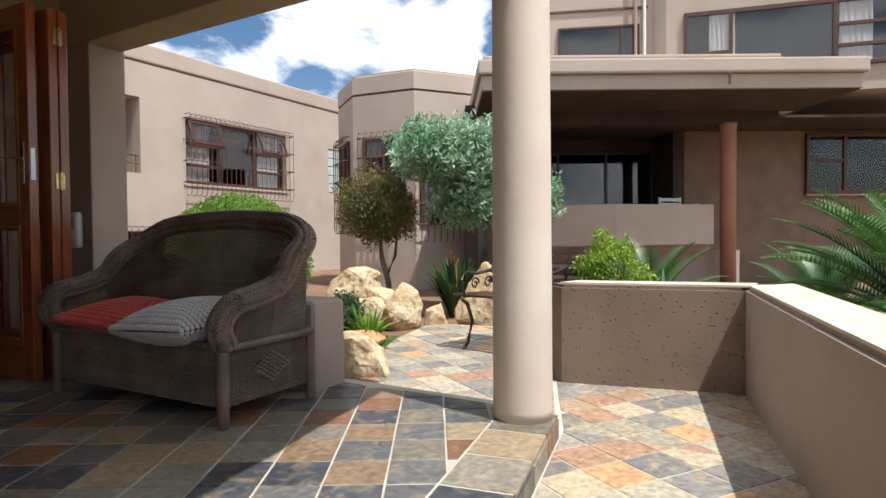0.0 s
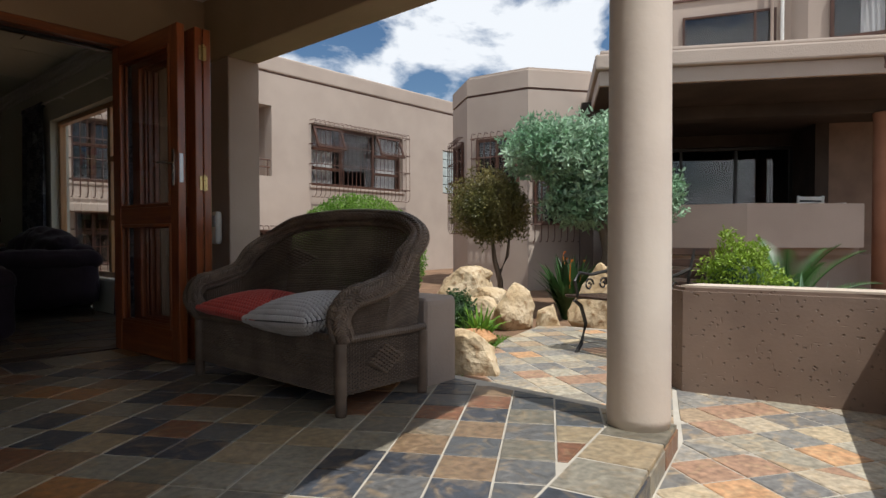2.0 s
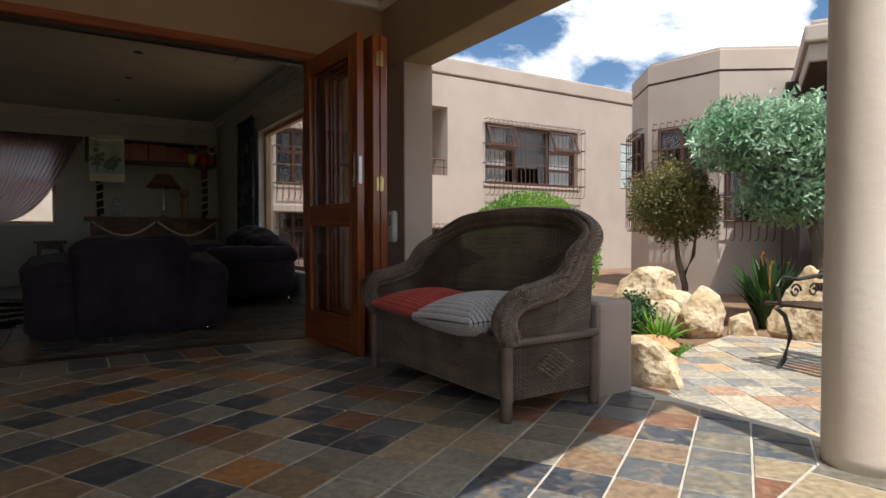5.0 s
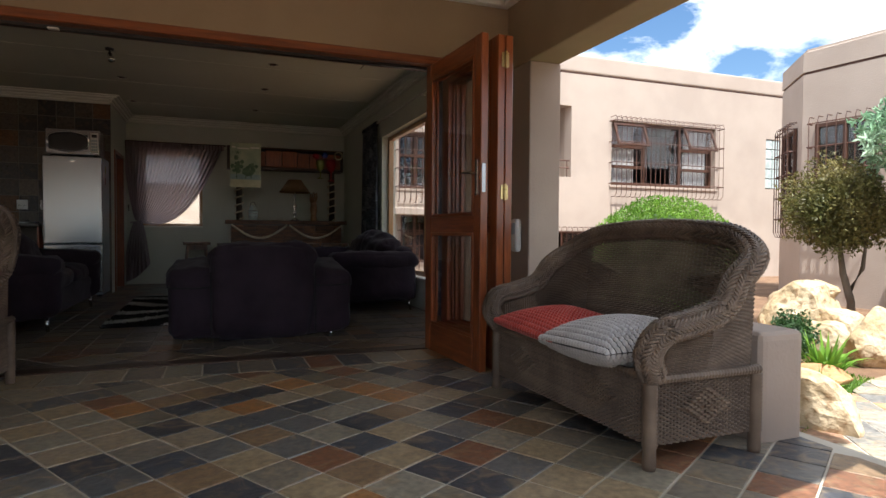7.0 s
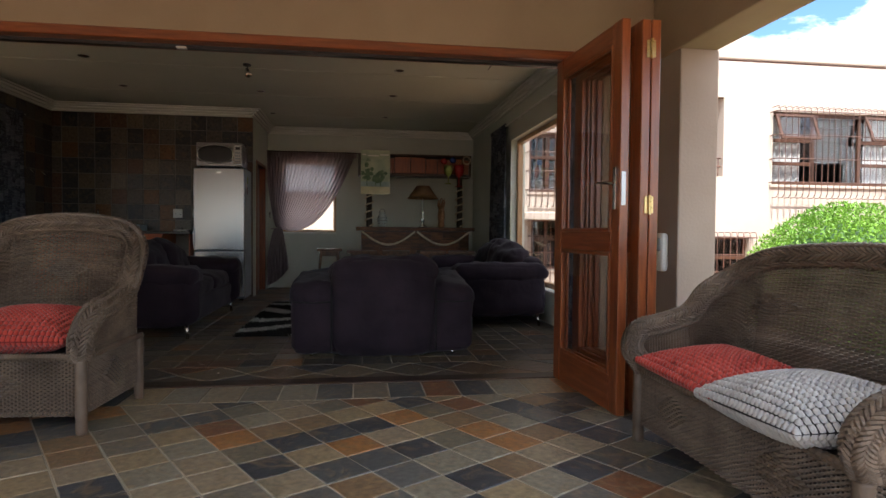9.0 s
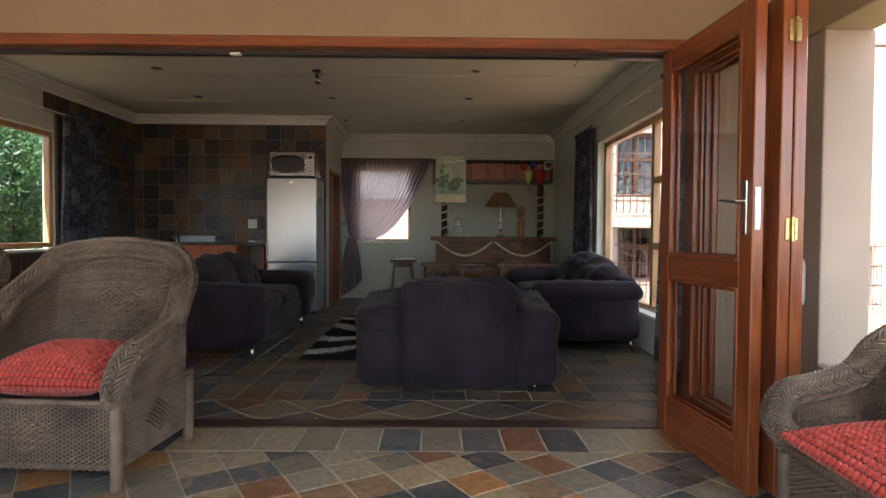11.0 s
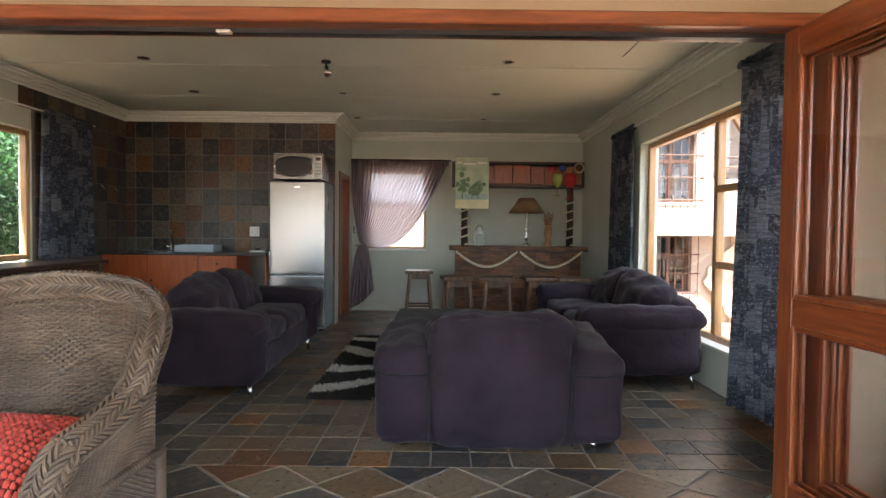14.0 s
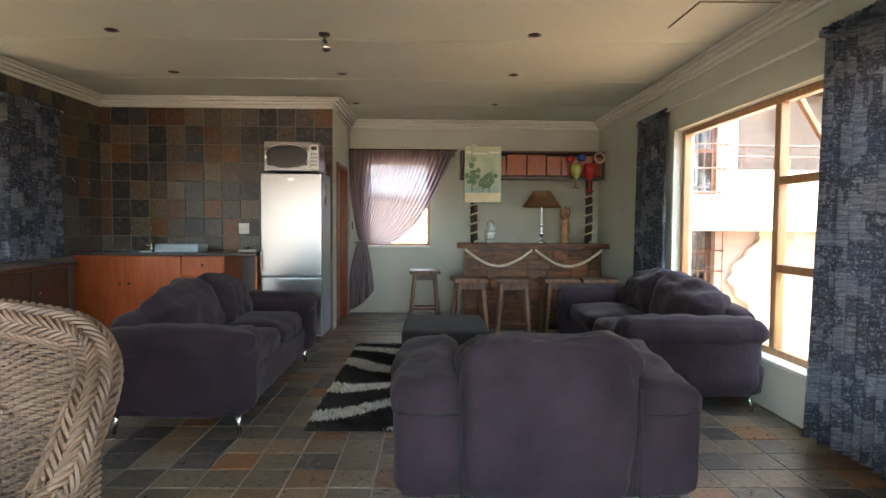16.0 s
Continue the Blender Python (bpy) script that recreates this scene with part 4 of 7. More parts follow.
for (p, q), u, z, w, h, nv in (((TP[1], TP[2]), 0.22, 1.15, 0.86, 1.42, 8), ((TP[0], TP[1]), 0.25, 1.15, 0.7, 1.42, 6), ((TP[2], TP[3]), 0.1, 1.0, 0.8, 1.5, 8)):
    m = on_face(p, q, u, z)
    # near-black sheet on the wall in place of a dark room
    d = part("window", moved(boxes((0.0, w, -0.006, -0.003, 0, h)), m), M["dark_inside"], tower, "narrow barred timber window")
    sash(d, m @ Matrix.Translation((0, -0.05, 0)), w, h, 0.06, 0.045, opens=(0.5,))
    cage(d, m @ Matrix.Translation((0, -0.02, 0)), w, h, 0.12, nv, 5)

house = tagged(new("main_house"), "taupe plastered two-storey house with a deep balcony canopy", "house")
house.matrix_basis = HM
part("canopy", boxes((0.51, 5.97, 8.30, 13.5, 3.04, 3.25), bevel=0.03, seg=2), M["stucco"], house, "thick flat concrete canopy")
part("fascia", boxes((0.56, 5.92, 8.37, 13.5, 2.83, 3.036), bevel=0.015, seg=2), M["stucco"], house)
part("fascia_kerb", boxes((0.58, 4.75, 8.35, 8.65, 3.25, 3.31), bevel=0.02, seg=2), M["stucco"], house)
# added underside plate, beam and soffit: shade painted in with dark brown
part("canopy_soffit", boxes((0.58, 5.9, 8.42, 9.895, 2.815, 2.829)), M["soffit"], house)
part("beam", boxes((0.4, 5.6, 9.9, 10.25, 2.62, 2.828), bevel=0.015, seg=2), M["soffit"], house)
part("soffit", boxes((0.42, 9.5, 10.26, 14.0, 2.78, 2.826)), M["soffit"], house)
bm = bmesh.new()
lathe(bm, [(0.125, -0.3), (0.125, 2.5), (0.14, 2.6), (0.14, 2.63)], 28, (4.78, 9.95, 0))
part("column", bm, M["red_column"], house, "terracotta painted round column", smooth=True)
bm = bmesh.new()
prism(bm, [(1.2, 9.9), (2.72, 9.3), (4.45, 9.75), (4.45, 9.95), (2.75, 9.52), (1.2, 10.1)], 0.62, 1.27)
part("balcony_wall", bm, M["stucco"], house)
bm = bmesh.new()
prism(bm, [(1.0, 10.1), (2.75, 9.55), (4.5, 10.0), (4.9, 13.4), (1.0, 13.4)], 0.5, 0.64)
part("balcony_floor", bm, M["stucco_brown"], house)
bm = bmesh.new()
prism(bm, [(1.0, 10.3), (2.75, 9.8), (4.6, 10.2), (5.2, 10.4), (5.2, 10.6), (1.0, 10.6)], -0.4, 0.5)
part("plinth", bm, M["stucco_brown"], house)
# recess behind the balcony with its sliding doors; walls darkened for canopy shade
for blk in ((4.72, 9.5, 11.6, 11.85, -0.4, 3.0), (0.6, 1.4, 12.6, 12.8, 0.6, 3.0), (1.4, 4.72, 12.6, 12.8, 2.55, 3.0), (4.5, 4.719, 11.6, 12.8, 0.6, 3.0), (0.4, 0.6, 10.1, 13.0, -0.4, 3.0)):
    # shade by colour: dark brown inside, pitted stucco on the wall beyond
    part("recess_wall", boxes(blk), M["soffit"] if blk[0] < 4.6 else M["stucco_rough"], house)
dd = part("glass_door", boxes((1.4, 4.5, 12.66, 12.70, 0.64, 0.70)), M["black_plastic"], house, "dark sliding glass doors")
sash(dd, Matrix.Translation((1.4, 12.62, 0.66)), 3.1, 1.88, 0.06, 0.06, "black_plastic", opens=(0.34, 0.67))
# added shell, its near-black colour stands for the unlit room
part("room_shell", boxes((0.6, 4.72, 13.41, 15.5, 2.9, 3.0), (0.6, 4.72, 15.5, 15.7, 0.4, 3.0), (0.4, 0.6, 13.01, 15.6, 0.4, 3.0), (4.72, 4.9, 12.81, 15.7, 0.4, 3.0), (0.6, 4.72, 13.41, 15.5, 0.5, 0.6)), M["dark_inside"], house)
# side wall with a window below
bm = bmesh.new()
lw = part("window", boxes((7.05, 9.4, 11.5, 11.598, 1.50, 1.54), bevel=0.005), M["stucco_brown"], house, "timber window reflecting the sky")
# near-black sheet for the darkness behind the panes
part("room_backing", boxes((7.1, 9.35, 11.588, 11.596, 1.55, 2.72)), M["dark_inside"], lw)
sash(lw, Matrix.Translation((7.05, 11.5, 1.54)), 2.35, 1.18, 0.07, opens=(0.32,), bars=((0, 0.32, 0.55),))
# upper storey: a flat bay and a turned wall with a long window
UP = [(1.4, 11.6), (3.95, 11.2), (4.1, 10.9), (7.9, 9.8), (9.6, 11.2), (9.6, 15.0), (1.4, 15.0)]
bm = bmesh.new()
prism(bm, UP, 3.20, 6.6)
part("upper_wall", bm, M["stucco"], house)
p, q = UP[0], UP[1]
m = on_face(p, q, 0.85, 3.95)
# upper windows: near-black sheets painted as unlit rooms
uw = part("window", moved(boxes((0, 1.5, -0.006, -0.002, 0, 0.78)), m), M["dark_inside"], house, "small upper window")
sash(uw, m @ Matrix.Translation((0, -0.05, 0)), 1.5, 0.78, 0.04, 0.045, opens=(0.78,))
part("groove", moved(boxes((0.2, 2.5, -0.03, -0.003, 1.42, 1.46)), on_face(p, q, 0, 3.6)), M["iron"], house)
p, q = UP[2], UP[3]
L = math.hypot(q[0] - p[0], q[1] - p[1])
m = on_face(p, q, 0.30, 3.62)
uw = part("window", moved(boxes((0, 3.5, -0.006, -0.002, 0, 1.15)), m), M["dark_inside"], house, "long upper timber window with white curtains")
sash(uw, m @ Matrix.Translation((0, -0.06, 0)), 3.5, 1.12, 0.06, 0.055, opens=(0.22, 0.68), bars=((0, 0.22, 0.35), (0.68, 1, 0.3), (0.68, 1, 0.62)))
for u0, u1 in ((0.12, 0.24), (0.70, 0.84)):
    part("curtain", moved(curtain_sheet((u1 - u0) * 3.5, 1.05, 5, 0.008, u0), m @ Matrix.Translation((u0 * 3.5, -0.018, 0.03))), M["curtain_white"], uw, "white curtain")
for dx in (0, 0.13):
    bm = bmesh.new()
    tube(bm, [(3.78 - dx * 1.2, 11.12 + dx * 0.2, 3.6), (3.78 - dx * 1.2, 11.12 + dx * 0.2, 6.5)], 0.03, 8)
    part("downpipe", bm, M["white_plastic"] if dx == 0 else M["stucco_brown"], house)
bm = bmesh.new()
tube(bm, [(4.02, 8.32, 3.03), (3.98, 8.24, 3.0), (3.97, 8.22, 2.86)], 0.02, 6)
part("spout", bm, M["iron"], house)

# white chair on the balcony
wc = thing("balcony_chair", HM @ pose(4.1, 10.35, 0.642, 0, 0, 20), "white plastic garden chair on the balcony", "chair")
part("seat", boxes((-0.22, 0.22, -0.22, 0.22, 0.40, 0.43), bevel=0.008), M["white_plastic"], wc)
for k in range(4):
    part("back_slat", boxes((-0.21, 0.21, 0.19, 0.22, 0.47 + k * 0.085, 0.53 + k * 0.085), bevel=0.005), M["white_plastic"], wc)
for sx in (1, -1):
    part("back_post", boxes((sx * 0.225 - 0.015, sx * 0.225 + 0.015, 0.185, 0.225, 0.0, 0.80), bevel=0.004), M["white_plastic"], wc)
    part("front_leg", boxes((sx * 0.225 - 0.015, sx * 0.225 + 0.015, -0.225, -0.185, 0.0, 0.64), bevel=0.004), M["white_plastic"], wc)
    part("armrest", boxes((sx * 0.225 - 0.025, sx * 0.225 + 0.025, -0.24, 0.184, 0.641, 0.665), bevel=0.005), M["white_plastic"], wc)
# ---- garden ----
def rock(at, size, seed, mat="rock", turn=0.0):
    bm = bmesh.new()
    bmesh.ops.create_icosphere(bm, subdivisions=4, radius=1.0)
    sd = Vector((seed * 5.3, seed * 2.1, seed * 7.7))
    rnd = random.Random(seed)
    planes = [(Vector((rnd.gauss(0, 1), rnd.gauss(0, 1), rnd.gauss(0, 0.8))).normalized(), rnd.uniform(0.55, 0.85)) for _ in range(11)]
    for v in bm.verts:
        p = v.co.copy()
        for n, d in planes:
            k = p.dot(n)
            if k > d:
                p -= n * (k - d) * 0.9
        p *= 1 + 0.12 * noise.noise(p * 1.7 + sd) + 0.05 * noise.noise(p * 5 + sd) + 0.02 * noise.noise(p * 14 + sd)
        v.co = Vector((p.x * size[0], p.y * size[1], p.z * size[2]))
    ob = part("rock", bm, M[mat], None, smooth=False)
    ob.matrix_basis = pose(at[0], at[1], at[2] + size[2] * 0.45, 0, 0, turn)
    colour = "red-brown" if mat == "rock_red" else "ochre and cream"
    return tagged(ob, f"rough {colour} garden rock on the soil", "rock", "garden rocks")


for at, size, seed, mat, turn in (
    ((-1.42, 3.86, -0.16), (0.27, 0.20, 0.24), 1, "rock", 20), ((-2.05, 4.72, -0.16), (0.24, 0.16, 0.12), 2, "rock_red", 40),
    ((-2.75, 5.75, -0.16), (0.30, 0.22, 0.24), 3, "rock", 15), ((-2.42, 5.85, -0.16), (0.26, 0.20, 0.33), 4, "rock", 60),
    ((-2.08, 6.0, -0.16), (0.15, 0.13, 0.22), 5, "rock", 0), ((-1.72, 6.35, -0.16), (0.30, 0.24, 0.46), 6, "rock", 35),
    ((-3.65, 6.6, -0.16), (0.55, 0.36, 0.40), 7, "rock", -10), ((-3.5, 6.75, 0.24), (0.18, 0.15, 0.14), 8, "rock", 0),
    ((-1.35, 6.5, -0.16), (0.22, 0.2, 0.25), 9, "rock", 10), ((-2.35, 4.55, -0.16), (0.16, 0.12, 0.10), 10, "rock_red", 80), ((-2.95, 6.1, -0.16), (0.3, 0.2, 0.30), 16, "rock", 50), ((-1.95, 4.25, -0.16), (0.2, 0.16, 0.14), 17, "rock", 0)):
    rock(at, size, seed, mat, turn)


def leaf_cloud(points, size, rnd, up=0.3, long=2.2, curl=0.15):
    """Many small pointed leaves at the points, each a folded quad strip of its own."""
    vs, fs = [], []
    for p in points:
        d = Vector((rnd.gauss(0, 1), rnd.gauss(0, 1), rnd.gauss(0, 1) + up)).normalized()
        s = d.cross(Vector((rnd.gauss(0, 1), rnd.gauss(0, 1), rnd.gauss(0, 1)))).normalized()
        n = d.cross(s)
        l = size * rnd.uniform(0.7, 1.35)
        w = l / long
        o = len(vs)
        a = Vector(p)
        b = a + d * l * 0.5
        c = a + d * l - n * l * curl
        vs += [a, b + s * w * 0.5 + n * w * 0.15, c, b - s * w * 0.5 + n * w * 0.15]
        fs += [(o, o + 1, o + 2), (o, o + 2, o + 3)]
    me = bpy.data.meshes.new("leaves")
    me.from_pydata([tuple(v) for v in vs], [], fs)
    return me


def blob_points(rnd, n, centre, radius, squash=1.0, lump=0.25, shell=0.45, seed=0):
    out = []
    c = Vector(centre)
    while len(out) < n:
        d = Vector((rnd.gauss(0, 1), rnd.gauss(0, 1), rnd.gauss(0, 1))).normalized()
        k = 1 + lump * noise.noise(d * 2.2 + Vector((seed, seed * 2, 0))) + 0.5 * lump * noise.noise(d * 6 + Vector((seed, 0, seed)))
        r = radius * k * (1 - shell * rnd.random() ** 1.6)
        out.append((c.x + d.x * r, c.y + d.y * r, c.z + d.z * r * squash))
    return out


def add_leaves(name, me, mat, parent):
    me.materials.append(mat)
    ob = new(name, me)
    ob.parent = parent
    return ob


def tree(name, base, label, blobs, trunk, leaf, leaf_size, count, mat, long=2.4, seed=1, up=0.2):
    t = thing(name, pose(*base), label, "tree")
    rnd = random.Random(seed)
    bm = bmesh.new()
    for pts, r in trunk:
        tube(bm, pts, r, 8)
    part("trunk", bm, M["bark"], t, smooth=True)
    pts = []
    tot = sum(b[1] ** 2 for b in blobs)
    for i, (c, r, sq) in enumerate(blobs):
        pts += blob_points(rnd, int(count * r * r / tot), c, r, sq, 0.35, 0.6, seed + i)
    add_leaves("crown", leaf_cloud(pts, leaf_size, rnd, up, long), M[mat], t)
    tw = bmesh.new()
    for i, (c, r, sq) in enumerate(blobs):
        for k in range(9):
            d = Vector((rnd.gauss(0, 1), rnd.gauss(0, 1), rnd.gauss(0.3, 0.7))).normalized()
            c0 = Vector(c) - Vector((0, 0, r * sq * 0.6))
            tube(tw, [c0, c0 + (Vector(c) + d * r * 0.85 - c0) * 0.5 + Vector((0, 0, 0.03)), Vector(c) + d * r * 0.8], [0.014, 0.009, 0.004], 4)
    part("twig_mass", tw, M["bark"], t)["kind"] = "stuff"
    return t


# clipped bush behind the low wall
def bush(name, base, label, r, h, count, size, mat, seed, lump=0.1, squash=None):
    b = thing(name, pose(*base), label, "bush")
    rnd = random.Random(seed)
    pts = blob_points(rnd, count, (0, 0, h * 0.5), r, h / (2 * r), lump, 0.25, seed)
    add_leaves("foliage", leaf_cloud(pts, size, rnd, 0.6, 2.0), M[mat], b)
    # added solid core, dark green to give the shade between the leaves
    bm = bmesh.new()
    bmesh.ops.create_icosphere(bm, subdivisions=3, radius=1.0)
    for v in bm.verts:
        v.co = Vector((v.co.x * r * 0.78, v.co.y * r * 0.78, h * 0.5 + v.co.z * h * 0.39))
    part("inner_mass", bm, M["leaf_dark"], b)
    return b


bush("clipped_bush", (-3.84, 4.97, -0.16), "clipped round bright green bush behind the low wall", 0.74, 1.40, 30000, 0.030, "leaf_green", 4, 0.06)
tree("round_tree", (-3.62, 7.12, -0.16), "small olive-brown tree with a clipped round crown", [((-0.05, 0.0, 1.36), 0.50, 0.95), ((0.05, 0.05, 1.25), 0.42, 0.9)],
     [([(0.12, 0.05, 0), (0.13, 0.02, 0.35), (0.05, 0, 0.65), (0, 0, 1.0)], [0.045, 0.038, 0.032, 0.02]), ([(0.10, 0.03, 0.45), (0.2, 0.08, 0.7), (0.22, 0.1, 1.0)], [0.028, 0.022, 0.012])], 0, 0.042, 16000, "leaf_olive", 2.2, 3)
tree("silver_tree", (-2.3, 7.55, -0.16), "silver-green cabbage tree with drooping leaves", [((-0.62, -0.3, 2.05), 0.50, 0.8), ((-0.1, -0.1, 1.95), 0.60, 0.8), ((0.22, 0.15, 1.78), 0.50, 0.8), ((0.0, 0.0, 1.45), 0.5, 0.75), ((0.48, 0.28, 1.45), 0.42, 0.9), ((-0.3, -0.1, 1.4), 0.38, 0.8)],
     [([(0, 0, 0), (0.03, 0, 0.4), (0.12, 0, 0.75), (0.02, 0, 1.2), (-0.3, 0, 1.6)], [0.09, 0.075, 0.065, 0.05, 0.02]), ([(0.1, 0, 0.7), (0.35, 0.15, 1.05), (0.7, 0.4, 1.4)], [0.055, 0.04, 0.018])], 0, 0.085, 21000, "leaf_silver", 2.6, 7, 0.1)


def strap_plant(name, base, label, n, length, width, mat, seed, arch=0.5, spread=1.0, lift=1.0):
    """A clump of long arching strap leaves."""
    b = thing(name, pose(*base), label, "plant")
    rnd = random.Random(seed)
    bm = bmesh.new()
    for k in range(n):
        a = rnd.uniform(0, 2 * math.pi)
        l = length * rnd.uniform(0.6, 1.1)
        tilt = rnd.uniform(0.15, 1.0) * spread
        d = Vector((math.cos(a), math.sin(a), 0))
        s = Vector((-math.sin(a), math.cos(a), 0))
        rows = []
        p = d * rnd.uniform(0, 0.08)
        for i in range(6):
            u = i / 5
            ang = tilt * (0.35 + u * (0.6 + arch))
            w = width * (0.5 + 1.6 * u * (1 - u) + 0.3 * (1 - u)) * (1 - u ** 4)
            rows.append((bm.verts.new(p + s * w / 2), bm.verts.new(p - s * w / 2)))
            p = p + (d * math.sin(ang) + Vector((0, 0, math.cos(ang) * lift))) * l / 5
        for r0, r1 in zip(rows, rows[1:]):
            bm.faces.new((r0[0], r0[1], r1[1], r1[0]))
    part("leaves", bm, M[mat], b)
    return b, rnd


def cycad(name, base, label, n, length, mat, seed, trunk=0.2):
    """A cycad: a stout trunk and a crown of stiff feathered fronds."""
    b = thing(name, pose(*base), label, "plant")
    rnd = random.Random(seed)
    bm = bmesh.new()
    lathe(bm, [(0.12, 0), (0.14, trunk * 0.5), (0.10, trunk)], 10)
    part("trunk", bm, M["bark"], b)
    for k in range(n):
        fb = bmesh.new()
        a = 2 * math.pi * (k * 0.382) + rnd.uniform(-0.2, 0.2)
        tilt = 0.25 + 1.05 * (k / n) + rnd.uniform(-0.1, 0.1)
        l = length * rnd.uniform(0.85, 1.1)
        d = Vector((math.cos(a), math.sin(a), 0))
        s = Vector((-math.sin(a), math.cos(a), 0))
        p = Vector((0, 0, trunk))
        line = []
        steps = 40
        for i in range(steps + 1):
            u = i / steps
            ang = tilt + 0.75 * u * u
            line.append((p.copy(), d * math.sin(ang) + Vector((0, 0, math.cos(ang))), u))
            p = p + line[-1][1] * l / steps
        tube(fb, [q[0] for q in line[::4]], [0.010 * (1 - 0.8 * q[2]) for q in line[::4]], 4)
        for q, t, u in line[3:]:
            nrm = t.cross(s)
            ll = 0.17 * length * (math.sin(math.pi * min(1, 0.12 + 0.88 * u)) ** 0.6 + 0.12)
            for sd in (1, -1):
                tip = q + (s * sd * 0.85 + t * 0.55 - nrm * -0.18).normalized() * ll
                w = 0.011 * length
                vs = [fb.verts.new(q - t * w), fb.verts.new(q + t * w), fb.verts.new(tip)]
                fb.faces.new(vs)
        part("frond", fb, M[mat], b)["kind"] = "stuff"
    return b


sp, rnd = strap_plant("crane_flower_clump", (-2.35, 6.9, -0.16), "dark green crane-flower clump with orange blooms", 130, 0.72, 0.085, "leaf_dark", 5, 0.3, 1.15)
for k in range(4):
    bm = bmesh.new()
    x, y, z = rnd.uniform(-0.1, 0.3), rnd.uniform(-0.2, 0.1), rnd.uniform(0.60, 0.74)
    tube(bm, [(x * 0.4, y * 0.4, 0.1), (x, y, z)], 0.006, 4)
    for j in range(4):
        vs = [bm.verts.new((x, y, z)), bm.verts.new((x + 0.02 + 0.01 * j, y - 0.01, z + 0.015 + 0.012 * j)), bm.verts.new((x + 0.012, y, z + 0.055))]
        bm.faces.new(vs)
    part("bloom", bm, M["orange_flower"], sp, "orange flower on a stalk")
strap_plant("lily_clump", (-2.15, 4.95, -0.16), "bright green lily clump at the path edge", 90, 0.36, 0.032, "leaf_green", 9, 0.7, 1.2)
strap_plant("lily_clump", (-1.85, 4.5, -0.16), "low green lily clump between the rocks", 40, 0.22, 0.02, "leaf_green", 10, 0.7, 1.2)
bush("small_shrub", (-2.65, 5.25, -0.16), "small feathery green shrub among the rocks", 0.17, 0.42, 1500, 0.035, "leaf_dark", 12, 0.35)
bush("small_shrub", (-1.5, 6.8, -0.16), "low dark green shrub behind the rocks", 0.4, 0.7, 2200, 0.05, "leaf_dark", 13, 0.35)
bush("gold_shrub", (-0.15, 5.4, -0.16), "bright lime-green conifer shrub behind the parapet", 0.29, 0.92, 9000, 0.032, "leaf_lime", 14, 0.35)
cycad("cycad", (0.0, 6.2, -0.16), "dark green cycad behind the parapet", 26, 0.75, "leaf_frond", 21, 0.25)
cycad("big_cycad", (1.85, 5.6, -0.16), "large green cycad with long stiff fronds", 64, 1.12, "leaf_frond", 22, 0.35)
cycad("cycad", (1.3, 6.6, -0.16), "dark green cycad beside a house wall", 24, 0.8, "leaf_frond", 23, 0.2)
strap_plant("agave", (0.25, 5.5, -0.16), "pale blue-green agave rosette behind the parapet", 36, 0.66, 0.07, "leaf_silver", 24, 0.15, 0.75)

# grass blades
rnd = random.Random(31)
pts = []
while len(pts) < 5200:
    x, y = rnd.uniform(-2.4, -1.2), rnd.uniform(3.5, 5.2)
    if x < -1.24 - 0.42 * (y - 3.5):
        pts.append((x, y, -0.128))
me = leaf_cloud(pts, 0.035, rnd, 2.2, 6.0, 0.1)
me.materials.append(M["leaf_green"])
g = tagged(new("grass", me), "short green lawn grass beside the path", "grass", "", "stuff")

# wall-mounted carved board seen through the room's window
bm = bmesh.new()
vs0, vs1 = [], []
outline = []
for k in range(28):
    u = k / 27
    outline.append((0.30 * math.sin(2.2 + 5.5 * u) * (0.5 + 0.5 * math.sin(math.pi * u)) + 0.22 + 0.03 * math.sin(40 * u), 1.5 * u))
left = [(x - 0.34, z) for x, z in outline]
ring = outline + left[::-1]
lo = [bm.verts.new((0, x, z)) for x, z in ring]
hi = [bm.verts.new((0.09, x, z)) for x, z in ring]
for i in range(len(ring)):
    j = (i + 1) % len(ring)
    bm.faces.new((lo[i], lo[j], hi[j], hi[i]))
for i in range(27):
    j = len(ring) - 1 - i
    bm.faces.new((hi[i], hi[i + 1], hi[j - 1], hi[j]))
    bm.faces.new((lo[i], lo[j], lo[j - 1], lo[i + 1]))
bmesh.ops.recalc_face_normals(bm, faces=bm.faces[:])
sc = part("carved_board", bm, M["stucco_cap"], None)
sc.matrix_basis = pose(FX + 0.02, 5.55, -0.16, 0, 0, 0)
tagged(sc, "tall pale carved board standing against the house wall", "sculpture")

# trees and shrubs outside the left window and behind
for at, seed in (((-6.6, -5.2, -0.16), 41), ((-5.0, -5.6, -0.16), 42), ((-8.2, -5.4, -0.16), 43), ((-3.6, -6.4, -0.16), 44)):
    tree("garden_tree", at, "leafy green garden tree outside a window", [((0, 0, 1.6), 0.95, 1.1), ((0.3, 0.2, 2.5), 0.8, 0.9), ((-0.2, 0, 0.7), 0.8, 0.8)], [([(0, 0, 0), (0.05, 0, 1.0), (0, 0, 2.2)], [0.08, 0.06, 0.03])], 0, 0.11, 4200, "leaf_dark", 2.4, seed)
tree("far_tree", (-13.5, 1.6, -0.16), "feathery tree beyond the west house", [((0, 0, 2.2), 1.0, 1.2), ((0.2, 0.3, 3.3), 0.8, 1.0)], [([(0, 0, 0), (0, 0, 2.4)], [0.1, 0.05])], 0, 0.1, 1200, "leaf_silver", 3.5, 46)

